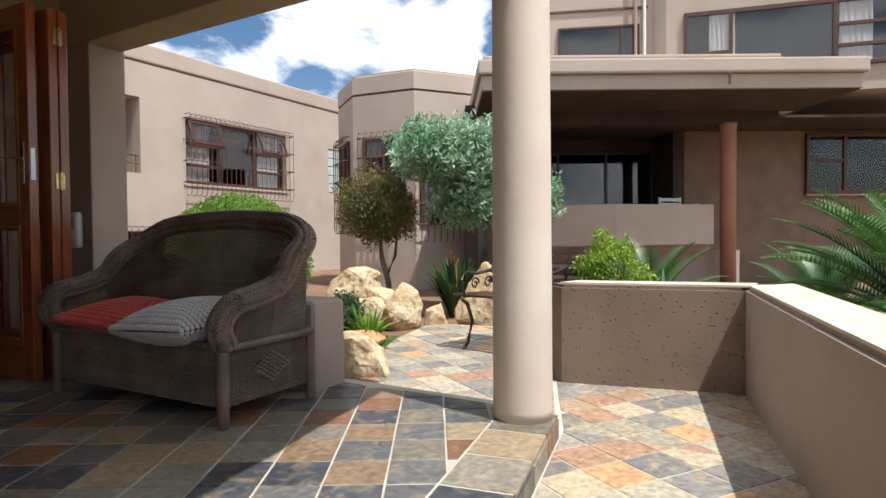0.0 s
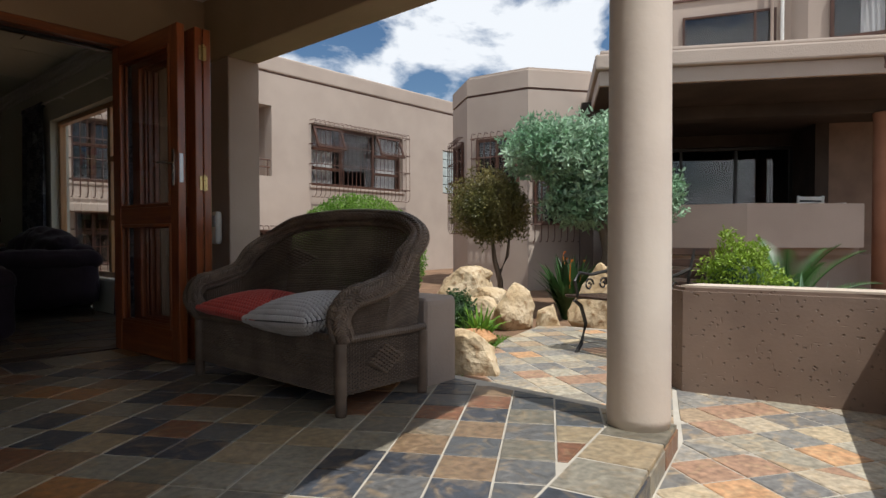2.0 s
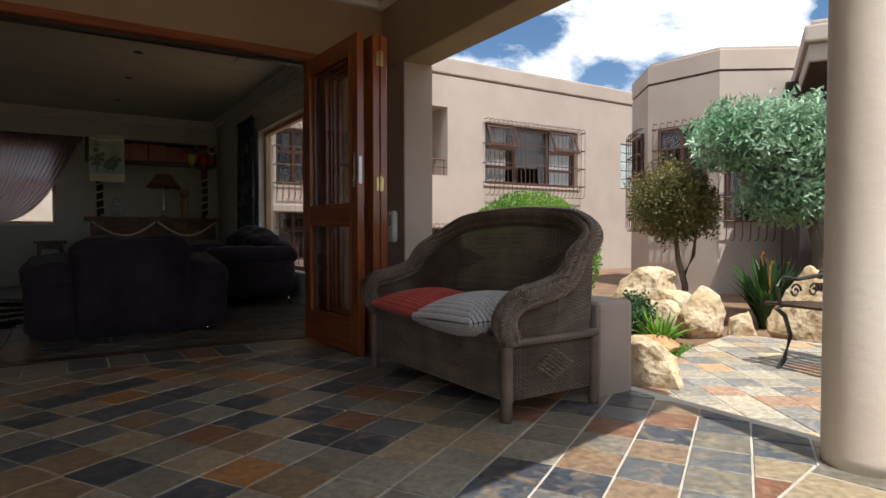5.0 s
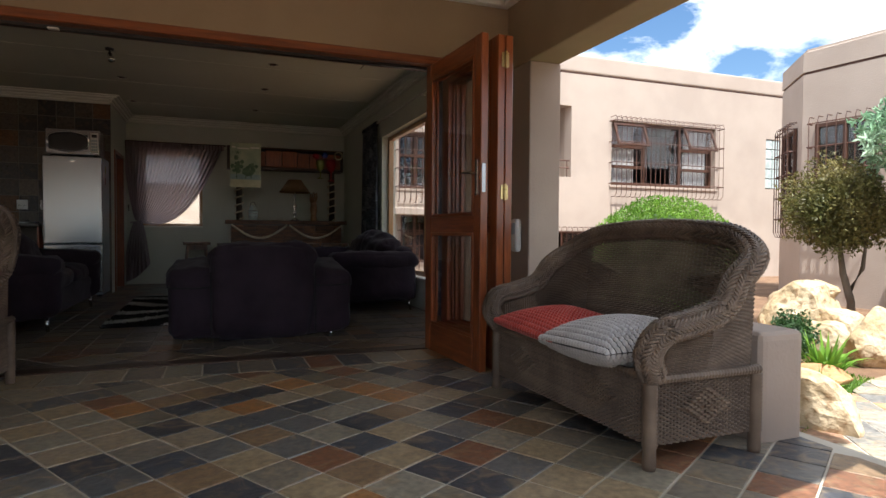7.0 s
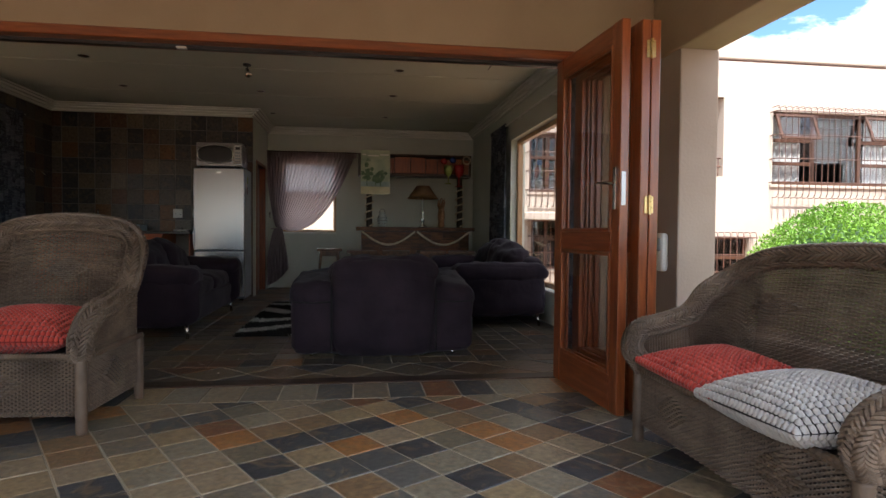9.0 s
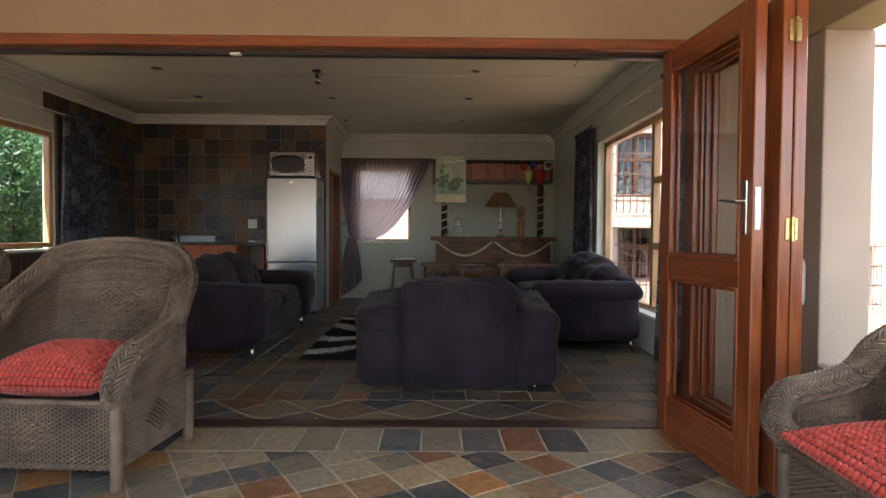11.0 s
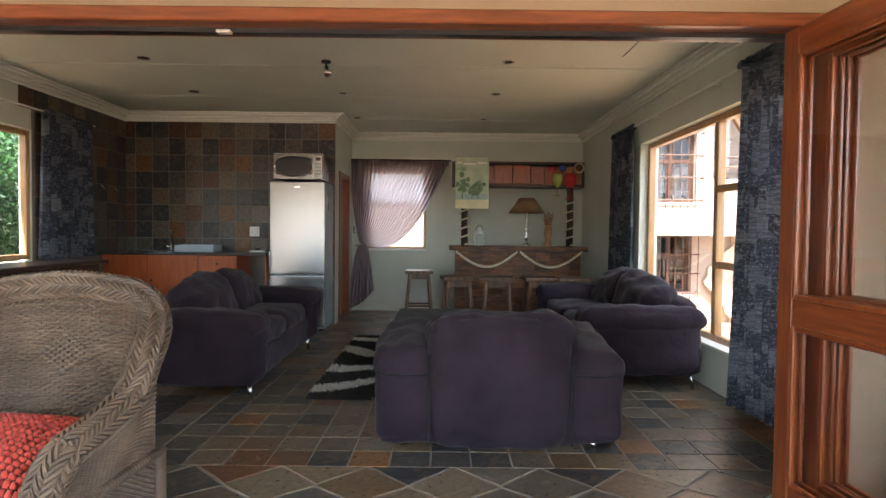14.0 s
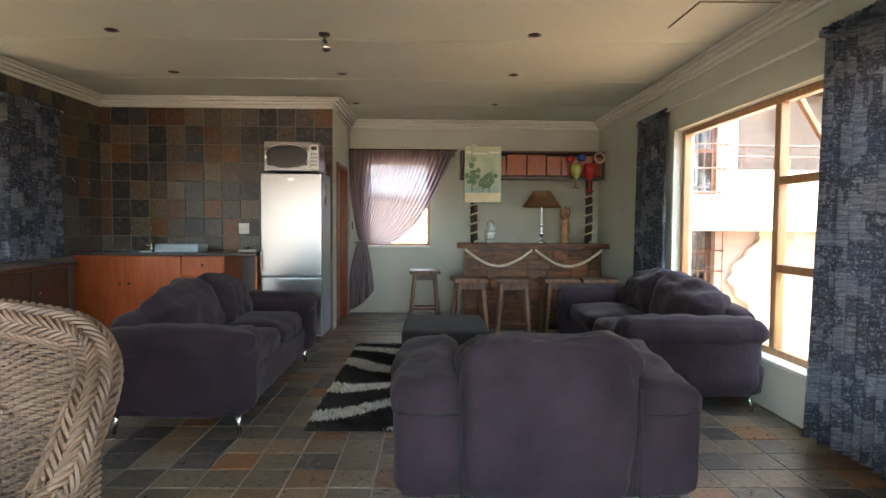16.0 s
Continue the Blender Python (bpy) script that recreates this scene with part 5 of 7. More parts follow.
for at, r, h, sd in (((-7.4, -5.1, -0.16), 1.2, 3.2, 51), ((-9.3, -5.6, -0.16), 1.4, 3.4, 52), ((-11.2, -6.4, -0.16), 1.4, 3.6, 53)):
    bush("tall_hedge_bush", at, "tall dense green hedge bush outside a window", r, h, 14000, 0.08, "leaf_dark", sd, 0.3)

# ---- bench by the path ----
bench = thing("garden_bench", pose(-0.81, 5.12, -0.106, 0, 0, 80), "garden bench with scrolled black iron ends and slats", "bench")
for y in (-0.3, 0.32):
    bm = bmesh.new()
    tube(bm, [(-0.28, y, 0.0), (-0.22, y, 0.06), (-0.16, y, 0.22), (-0.22, y, 0.36), (-0.30, y, 0.41), (-0.24, y, 0.43), (0.2, y, 0.40)], 0.016, 6)
    tube(bm, [(0.26, y, 0.0), (0.2, y, 0.2), (0.2, y, 0.4), (0.26, y, 0.6), (0.34, y, 0.8)], 0.016, 6)
    tube(bm, [(-0.26, y, 0.43), (-0.30, y, 0.56), (-0.24, y, 0.62), (-0.1, y, 0.60), (0.1, y, 0.62), (0.28, y, 0.66)], 0.014, 6)
    for k in range(2):
        c = (-0.12 + 0.18 * k, 0.52)
        tube(bm, [(c[0] + 0.055 * (1 - j / 18) * math.cos(j * 0.6), y, c[1] + 0.055 * (1 - j / 18) * math.sin(j * 0.6)) for j in range(16)], 0.008, 5)
    part("iron_end", bm, M["black_iron"], bench)
for k in range(6):
    part("slat", boxes((-0.27 + k * 0.08, -0.215 + k * 0.08, -0.42, 0.44, 0.425 - k * 0.003, 0.445 - k * 0.003), bevel=0.004), M["dark_wood"], bench)
for k in range(4):
    part("slat", moved(boxes((-0.011, 0.011, -0.42, 0.44, 0, 0.06), bevel=0.004), Matrix.Translation((0.235 + 0.03 * k, 0, 0.50 + 0.085 * k)) @ Matrix.Rotation(radians(20), 4, 'Y')), M["dark_wood"], bench)
# ---- woven seats on the porch ----
def path_at(pts, u):
    """A point on a smooth line through pts at share u."""
    n = len(pts) - 1
    x = min(max(u, 0.0), 1.0) * n
    i = min(int(x), n - 1)
    t = x - i
    p0, p1, p2, p3 = pts[max(i - 1, 0)], pts[i], pts[i + 1], pts[min(i + 2, n)]
    return 0.5 * ((2 * p1) + (p2 - p0) * t + (2 * p0 - 5 * p1 + 4 * p2 - p3) * t * t + (3 * p1 - p0 - 3 * p2 + p3) * t ** 3)


def weave(f, nu, nv, r=0.0042, amp=0.0042):
    """Woven strands over the sheet f(u, v) -> (place, normal): weavers along u, in and out of stakes along v."""
    vs, fs = [], []

    def strand(pts, nrm, tan, rad):
        o = len(vs)
        n = len(pts)
        for p, a, b in zip(pts, nrm, tan):
            vs.extend([p + a * rad, p + b * rad * 1.15, p - a * rad, p - b * rad * 1.15])
        for i in range(n - 1):
            for k in range(4):
                fs.append((o + 4 * i + k, o + 4 * i + (k + 1) % 4, o + 4 * i + 4 + (k + 1) % 4, o + 4 * i + 4 + k))
    for j in range(nv):
        v = (j + 0.5) / nv
        P, A, B = [], [], []
        for i in range(2 * nu + 1):
            u = i / (2 * nu)
            p, n = f(u, v)
            p2, _ = f(u, min(1, v + 0.01)) if v < 0.98 else (f(u, v)[0] * 2 - f(u, v - 0.01)[0], n)
            side = (p2 - p).normalized()
            k = i // 2 + j
            s = (1 if k % 2 else -1) * (1 if i % 2 else 0.0)
            P.append(p + n * amp * s)
            A.append(n)
            B.append(side)
        strand(P, A, B, r)
    for i in range(nu + 1):
        u = i / nu
        P, A, B = [], [], []
        for j in range(9):
            v = j / 8
            p, n = f(u, v)
            q = f(min(1, u + 0.01), v)[0] if u < 0.98 else p * 2 - f(u - 0.01, v)[0]
            P.append(p)
            A.append(n)
            B.append((q - p).normalized())
        strand(P, A, B, 0.0034)
    me = bpy.data.meshes.new("weave")
    me.from_pydata([tuple(p) for p in vs], [], fs)
    return me


def add_mesh(name, me, mat, parent, label=""):
    me.materials.append(mat)
    ob = new(name, me)
    ob.parent = parent
    if label:
        ob["label"] = label
    if name.endswith(("weave", "panel")):
        ob["kind"] = "stuff"
    return ob


def braid(pts, radius, lanes, r, n):
    """A plaited rim: short slanted strands in lanes round a line, leaning to and fro like a wheat ear."""
    bm = bmesh.new()
    core = [path_at(pts, i / 60) for i in range(61)]
    tube(bm, core, radius * 0.82, 12)

    def at(x, ang, rad):
        p = path_at(pts, x)
        d = (path_at(pts, min(1, x + 0.004)) - path_at(pts, max(0, x - 0.004))).normalized()
        a = Vector((0, 1, 0.15)) if abs(d.y) < 0.9 else Vector((1, 0, 0))
        u = d.cross(a).normalized()
        w = u.cross(d)
        return p + rad * (math.cos(ang) * u + math.sin(ang) * w)
    for q in range(lanes):
        a0 = 2 * math.pi * q / lanes
        a1 = a0 + 2 * math.pi / lanes
        way = 1 if q % 2 else -1
        for i in range(n):
            c = (i + 0.5 * (q % 2)) / n
            lean = 1.15 / n * way
            line = []
            for k in range(5):
                v = k / 4
                line.append(at(min(1.0, max(0.0, c + lean * (v - 0.5) * 2)), a0 - 0.06 + (a1 - a0 + 0.12) * v, radius - 0.5 * r + 1.1 * r * math.sin(math.pi * v)))
            tube(bm, line, [r * 0.7, r, r * 1.1, r, r * 0.7], 5)
    return bm


def raised_motif(f, uc, vc, du, dv, reach=6, lift=0.023):
    """A diamond of raised woven checks centred at (uc, vc) on the sheet f."""
    vs, fs = [], []
    for a in range(-reach, reach + 1):
        for b in range(-reach, reach + 1):
            if abs(a) + abs(b) > reach or (a + b) % 2:
                continue
            o = len(vs)
            for k, h in ((1.0, 0.2), (0.72, 1.0)):
                for su, sv in ((-1, -1), (1, -1), (1, 1), (-1, 1)):
                    p, n = f(uc + (a + 0.92 * k * su) * du, vc + (b + 0.5 * k * sv) * dv)
                    vs.append(tuple(p + n * lift * h))
            fs.append((o + 4, o + 5, o + 6, o + 7))
            for k in range(4):
                fs.append((o + k, o + (k + 1) % 4, o + 4 + (k + 1) % 4, o + 4 + k))
    me = bpy.data.meshes.new("raised_motif")
    me.from_pydata(vs, [], fs)
    return me


def wicker_seat(name, m, label, width, depth, seat_z, arm_z, back_z, category, group=""):
    """A woven seat with a skirt to near the floor, rolled arms and an arched back. It faces -y."""
    t = thing(name, m, label, category, group)
    w, d = width / 2, depth / 2
    V = Vector
    rise = back_z - arm_z
    half = [V((w - 0.02, -d + 0.03, seat_z - 0.02)), V((w, -d - 0.02, seat_z + 0.07)), V((w + 0.01, -d + 0.03, arm_z - 0.03)), V((w + 0.005, -d + 0.16, arm_z)),
            V((w, 0.02, arm_z + 0.14 * rise)), V((w - 0.01, d - 0.18, arm_z + 0.42 * rise)), V((w - 0.05, d - 0.05, arm_z + 0.68 * rise)),
            V((w * 0.72, d, arm_z + 0.90 * rise)), V((w * 0.36, d + 0.01, back_z - 0.008)), V((0, d + 0.015, back_z))]
    # the rim flares out over the seat box behind the front of the arms
    for k, p in enumerate(half):
        p.x += 0.045 * min(1, k / 4) * (1 if k < 7 else 0.5 if k < 8 else 0)
        p.y += 0.04 * max(0, (k - 3) / 6)
    rim = half + [V((-p.x, p.y, p.z)) for p in half[-2::-1]]
    part("rim", braid(rim, 0.052 if width < 1 else 0.046, 10, 0.0064, 112 if width < 1 else 145), M["wicker"], t, "plaited rolled wicker rim")

    def shell(u, v):
        a = path_at(rim, u)
        b = V((max(-w + 0.012, min(w - 0.012, a.x * 1.02)), min(d - 0.05, max(-d + 0.05, a.y - 0.02)), seat_z - 0.05))
        p = b + (a - b) * v
        inward = V((-p.x * 0.6, -0.25 if p.y > 0 else 0, 0)) if abs(p.x) > w * 0.8 else V((0, -1, 0.1))
        return p, inward.normalized()

    for uc in ((0.5,) if width < 1 else (0.40, 0.60)):
        add_mesh("raised_panel", raised_motif(shell, uc, 0.60, 0.0068, 0.017), M["wicker"], t)
    add_mesh("back_weave", weave(shell, int(150 * width / 1.3 + 40), 55 if width > 1 else 60, 0.0045, 0.0085), M["wicker"], t, "open woven wicker back and arms")

    def front(u, v):
        return V((-w + 0.02 + u * (2 * w - 0.04), -d + 0.012, 0.085 + v * (seat_z - 0.10))), V((0, -1, 0))

    for uc in ((0.5,) if width < 1 else (0.24, 0.76)):
        add_mesh("raised_panel", raised_motif(front, uc, 0.5, 0.018 / width, 0.04), M["wicker"], t)
    add_mesh("front_panel", weave(front, int(58 * width), 32, 0.0036, 0.0085), M["wicker"], t)
    for s in (1, -1):
        def side(u, v, s=s):
            return V((s * (w - 0.012), -d + 0.02 + u * (2 * d - 0.04), 0.085 + v * (seat_z - 0.10))), V((s, 0, 0))
        add_mesh("side_panel", weave(side, int(58 * depth), 32, 0.0036, 0.0085), M["wicker"], t)
        add_mesh("raised_panel", raised_motif(side, 0.5, 0.5, 0.018 / depth, 0.04), M["wicker"], t)
        bm = bmesh.new()
        tube(bm, [(s * (w + 0.004), -d + 2 * d * k / 70, seat_z - 0.03) for k in range(71)], [0.0205 if k % 2 else 0.0175 for k in range(71)], 8)
        part("side_rail", bm, M["wicker"], t)
    bm = bmesh.new()
    tube(bm, [(-w + 2 * w * k / 110, -d, seat_z - 0.025) for k in range(111)], [0.017 if k % 2 else 0.0145 for k in range(111)], 8)
    part("front_rail", bm, M["wicker"], t)
    # added box behind the weave, coloured dark as the shade inside the skirt
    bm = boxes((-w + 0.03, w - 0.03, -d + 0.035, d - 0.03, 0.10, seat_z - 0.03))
    part("inner_box", bm, M["wicker_dark"], t, "added dark box for the shade inside the woven skirt")
    for sx in (1, -1):
        for sy in (1, -1):
            bm = bmesh.new()
            prof = [(0.024, 0.0), (0.027, 0.02), (0.025, 0.07)] + [(0.0295 if k % 2 else 0.0265, 0.085 + 0.008 * k) for k in range(int((seat_z - 0.115) / 0.008))]
            lathe(bm, prof, 12, (sx * (w - 0.008), sy * (d - 0.008), 0))
            part("leg", bm, M["wicker"], t, smooth=True)
    return t


def popcorn_cushion(name, m, label, sx, sy, sz, mat, base_mat, group=""):
    """A cushion knitted in rows of small puffs."""
    t = thing(name, m, label, "cushion", group)
    bm = rounded_box(sx * 0.86, sy * 0.86, sz * 0.8, sz * 0.38, 7, puff=sz * 0.18)
    part("cover", bm, M[base_mat], t, smooth=True)
    vs, fs = [], []
    step = 0.024
    nx, ny = int(sx / step), int(sy / step)
    for i in range(nx):
        for j in range(ny):
            a, b = (i + 0.5) / nx * 2 - 1, (j + 0.5) / ny * 2 - 1
            edge = max(abs(a), abs(b))
            for top in (1, -1):
                z = top * (sz * 0.5 * (1 - edge ** 4 * 0.94) + sz * 0.34 * (1 - a * a) * (1 - b * b)) - 0.004 * top
                if top < 0 and edge < 0.6:
                    continue
                cx, cy = a * sx / 2 * 0.99, b * sy / 2 * 0.99
                o = len(vs)
                hx, hy, hh = sx / nx * 0.36, sy / ny * 0.36, 0.010 * top
                for (dx, dy, dz) in ((-1, -1, -0.4), (1, -1, -0.4), (1, 1, -0.4), (-1, 1, -0.4), (-0.8, -0.8, 0.5), (0.8, -0.8, 0.5), (0.8, 0.8, 0.5), (-0.8, 0.8, 0.5), (0, 0, 0.95)):
                    a2, b2 = (cx + dx * hx) / sx * 2, (cy + dy * hy) / sy * 2
                    e2 = min(1.0, max(abs(a2), abs(b2)))
                    z2 = top * (sz * 0.5 * (1 - e2 ** 4 * 0.94) + sz * 0.34 * (1 - a2 * a2) * (1 - b2 * b2)) - 0.004 * top
                    vs.append((cx + dx * hx, cy + dy * hy, z2 + dz * hh))
                for k in range(4):
                    k2 = (k + 1) % 4
                    fs.append((o + k, o + k2, o + 4 + k2, o + 4 + k) if top > 0 else (o + k, o + 4 + k, o + 4 + k2, o + k2))
                    fs.append((o + 4 + k, o + 4 + k2, o + 8) if top > 0 else (o + 4 + k2, o + 4 + k, o + 8))
    me = bpy.data.meshes.new("puffs")
    me.from_pydata(vs, [], fs)
    for p in me.polygons:
        p.use_smooth = True
    ob = add_mesh("knitted_top", me, M[mat], t)
    ob["kind"] = "stuff"
    return t


wicker_seat("wicker_settee", pose(-1.63, 2.71, 0, 0, 0, 1), "dark brown woven wicker settee on the slate porch", 1.26, 0.55, 0.37, 0.55, 0.905, "settee")
popcorn_cushion("red_cushion", pose(-1.93, 2.65, 0.398, 4, 3, 4), "coral red knitted cushion lying on the settee", 0.60, 0.50, 0.10, "red_cloth", "red_dark", "settee cushions")
popcorn_cushion("white_cushion", pose(-1.385, 2.61, 0.410, 3, -4, -5), "white and dark checked knitted cushion lying on the settee", 0.62, 0.52, 0.13, "white_cloth", "dark_cloth", "settee cushions")
wicker_seat("wicker_armchair", pose(-2.975, -0.57, 0, 0, 0, 86), "brown woven wicker armchair with an arched back", 0.80, 0.64, 0.40, 0.60, 1.02, "armchair", "wicker armchairs")
popcorn_cushion("red_cushion", pose(-2.92, -0.57, 0.47, 6, 0, 86), "coral red knitted cushion on the wicker armchair", 0.62, 0.52, 0.13, "red_cloth", "red_dark", "armchair cushions")
wicker_seat("wicker_armchair", pose(-2.975, -1.55, 0, 0, 0, 84), "brown woven wicker armchair beside its pair", 0.80, 0.64, 0.40, 0.60, 1.02, "armchair", "wicker armchairs")


# ---- folding doors ----
def door_leaf(m, label, handle=False, hinge_edge=False):
    """A glazed timber leaf 0.84 wide; local x along it, y its thickness."""
    t = thing("folding_door_leaf", m, label, "door", "folding door leaves")
    W, H, T = 0.88, 2.10, 0.050
    part("stile", boxes((0, 0.095, 0, T, 0, H), bevel=0.004), M["door_wood"], t)
    part("stile", boxes((W - 0.095, W, 0, T, 0, H), bevel=0.004), M["door_wood"], t)
    for z0, z1 in ((0, 0.20), (0.87, 0.98), (H - 0.11, H)):
        part("rail", boxes((0.096, W - 0.096, 0.002, T - 0.002, z0, z1), bevel=0.004), M["door_wood_x"], t)
    for z0, z1 in ((0.20, 0.87), (0.98, H - 0.11)):
        bd = bmesh.new()
        for y0, y1 in ((-0.004, 0.012), (T - 0.012, T + 0.004)):
            box(bd, 0.096, 0.118, y0, y1, z0, z1, 0.004)
            box(bd, W - 0.118, W - 0.096, y0, y1, z0, z1, 0.004)
            box(bd, 0.118, W - 0.118, y0, y1, z0, z0 + 0.022, 0.004)
            box(bd, 0.118, W - 0.118, y0, y1, z1 - 0.022, z1, 0.004)
        part("glazing_bead", bd, M["door_wood"], t)
        gb = bmesh.new()
        gb.faces.new([gb.verts.new(p) for p in ((0.1, T / 2, z0 - 0.005), (W - 0.1, T / 2, z0 - 0.005), (W - 0.1, T / 2, z1 + 0.005), (0.1, T / 2, z1 + 0.005))])
        g = part("pane", gb, M["door_glass"], t)
        g.visible_shadow = False
    if handle:
        h = part("handle", boxes((W - 0.066, W - 0.034, -0.008, -0.001, 1.10, 1.33), bevel=0.003), M["chrome"], t, "chrome lever handle on a long plate")
        bm = bmesh.new()
        tube(bm, [(W - 0.05, -0.006, 1.24), (W - 0.05, -0.045, 1.24), (W - 0.09, -0.05, 1.243), (W - 0.16, -0.05, 1.25)], [0.009, 0.008, 0.008, 0.006], 8)
        part("lever", bm, M["chrome"], h)
        part("strike", boxes((W - 0.001, W + 0.003, 0.008, 0.034, 1.12, 1.30), bevel=0.001), M["steel"], t)
    if hinge_edge:
        for z in (0.22, 1.08, 1.90):
            bm = boxes((W - 0.001, W + 0.004, -0.03, 0.02, z, z + 0.09), bevel=0.001)
            tube(bm, [(W + 0.009, -0.004, z - 0.006), (W + 0.009, -0.004, z + 0.096)], 0.009, 8)
            part("hinge", bm, M["brass"], t, "brass butt hinge")
    return t


door_leaf(pose(-3.45, 2.417, 0.012, 0, 0, 3.3), "open glazed red wood folding door leaf with a chrome handle", handle=True)
door_leaf(pose(-3.448, 2.545, 0.012, 0, 0, 2.2), "folded glazed red wood door leaf in the stack")
door_leaf(pose(-3.448, 2.612, 0.012, 0, 0, 1.4), "folded glazed red wood door leaf with brass hinges", hinge_edge=True)

# wall unit beside the doors
al = thing("wall_light_unit", pose(-3.24, 3.099, 0.74, 0, 0, -90), "small white rounded wall unit by the doors", "wall light")
bm = rounded_box(0.055, 0.10, 0.25, 0.024, 6)
part("housing", moved(bm, Matrix.Translation((0.03, 0, 0.125))), M["white_plastic"], al, smooth=True)
bm = rounded_box(0.03, 0.07, 0.09, 0.014, 5)
part("lens", moved(bm, Matrix.Translation((0.05, 0, 0.175))), M["grey_plastic"], al, smooth=True)
sb = thing("track_stop", pose(-3.5, 0.02, HEAD - 0.085), "small white plastic stop under the door head", "stop")
part("block", boxes((-0.02, 0.02, -0.03, 0.03, -0.012, 0.0), bevel=0.003), M["white_plastic"], sb)
# ---- furniture of the room ----
def batik(name):
    """Blue-grey curtain print: blocks of dark and pale marks."""
    m = bpy.data.materials.new(name)
    m.use_nodes = True
    N, L = m.node_tree.nodes, m.node_tree.links
    bs = N["Principled BSDF"]
    tc = N.new("ShaderNodeTexCoord")
    mp = N.new("ShaderNodeMapping")
    mp.inputs["Scale"].default_value = (7, 7, 8)
    L.new(tc.outputs["Object"], mp.inputs["Vector"])
    vo = N.new("ShaderNodeTexVoronoi")
    vo.distance = 'CHEBYCHEV'
    vo.inputs["Scale"].default_value = 1.0
    L.new(mp.outputs[0], vo.inputs["Vector"])
    n1 = N.new("ShaderNodeTexNoise")
    n1.inputs["Scale"].default_value, n1.inputs["Detail"].default_value, n1.inputs["Distortion"].default_value = 30.0, 4.0, 2.2
    L.new(tc.outputs["Object"], n1.inputs["Vector"])
    r1 = N.new("ShaderNodeValToRGB")
    r1.color_ramp.interpolation = 'CONSTANT'
    e = r1.color_ramp.elements
    e[0].position, e[0].color = 0.0, (0.078, 0.09, 0.12, 1)
    e[1].position, e[1].color = 0.3, (0.20, 0.225, 0.27, 1)
    a = e.new(0.55)
    a.color = (0.09, 0.108, 0.15, 1)
    b = e.new(0.85)
    b.color = (0.33, 0.36, 0.41, 1)
    L.new(vo.outputs["Color"], r1.inputs[0])
    r2 = N.new("ShaderNodeValToRGB")
    r2.color_ramp.elements[0].position, r2.color_ramp.elements[1].position = 0.55, 0.60
    L.new(n1.outputs["Fac"], r2.inputs[0])
    mx = N.new("ShaderNodeMix")
    mx.data_type = 'RGBA'
    mx.inputs[7].default_value = (0.36, 0.38, 0.42, 1)
    ml = N.new("ShaderNodeMath")
    ml.operation = 'MULTIPLY'
    ml.inputs[1].default_value = 0.6
    L.new(r2.outputs[0], ml.inputs[0])
    L.new(ml.outputs[0], mx.inputs[0])
    L.new(r1.outputs[0], mx.inputs[6])
    # fine brushed streaks across the cloth
    m3 = N.new("ShaderNodeMapping")
    m3.inputs["Scale"].default_value = (7, 7, 85)
    L.new(tc.outputs["Object"], m3.inputs["Vector"])
    n3 = N.new("ShaderNodeTexNoise")
    n3.inputs["Scale"].default_value, n3.inputs["Detail"].default_value = 1.0, 3.0
    L.new(m3.outputs[0], n3.inputs["Vector"])
    v3 = N.new("ShaderNodeMapRange")
    v3.inputs[1].default_value, v3.inputs[2].default_value = 0.35, 0.65
    v3.inputs[3].default_value, v3.inputs[4].default_value = 0.6, 1.5
    L.new(n3.outputs["Fac"], v3.inputs[0])
    h3 = N.new("ShaderNodeHueSaturation")
    L.new(v3.outputs[0], h3.inputs["Value"])
    L.new(mx.outputs[2], h3.inputs["Color"])
    L.new(h3.outputs[0], bs.inputs["Base Color"])
    bs.inputs["Roughness"].default_value = 0.9
    tr = N.new("ShaderNodeBsdfTranslucent")
    L.new(mx.outputs[2], tr.inputs[0])
    ms = N.new("ShaderNodeMixShader")
    ms.inputs[0].default_value = 0.2
    L.new(bs.outputs[0], ms.inputs[1])
    L.new(tr.outputs[0], ms.inputs[2])
    L.new(ms.outputs[0], N["Material Output"].inputs[0])
    return m


def sheer(name, col, see):
    m = bpy.data.materials.new(name)
    m.use_nodes = True
    N, L = m.node_tree.nodes, m.node_tree.links
    N.remove(N["Principled BSDF"])
    d = N.new("ShaderNodeBsdfDiffuse")
    t = N.new("ShaderNodeBsdfTranslucent")
    x = N.new("ShaderNodeBsdfTransparent")
    n = N.new("ShaderNodeTexNoise")
    n.inputs["Scale"].default_value = 90.0
    d.inputs[0].default_value = t.inputs[0].default_value = (*col, 1)
    a, b = N.new("ShaderNodeMixShader"), N.new("ShaderNodeMixShader")
    a.inputs[0].default_value = 0.5
    mr = N.new("ShaderNodeMapRange")
    mr.inputs[3].default_value, mr.inputs[4].default_value = see * 0.2, see * 1.8
    L.new(n.outputs["Fac"], mr.inputs[0])
    L.new(d.outputs[0], a.inputs[1])
    L.new(t.outputs[0], a.inputs[2])
    L.new(mr.outputs[0], b.inputs[0])
    L.new(a.outputs[0], b.inputs[1])
    L.new(x.outputs[0], b.inputs[2])
    L.new(b.outputs[0], N["Material Output"].inputs[0])
    return m


M["batik"] = batik("blue_grey_print_curtain")
M["sheer"] = sheer("mauve_sheer", (0.42, 0.35, 0.385), 0.035)


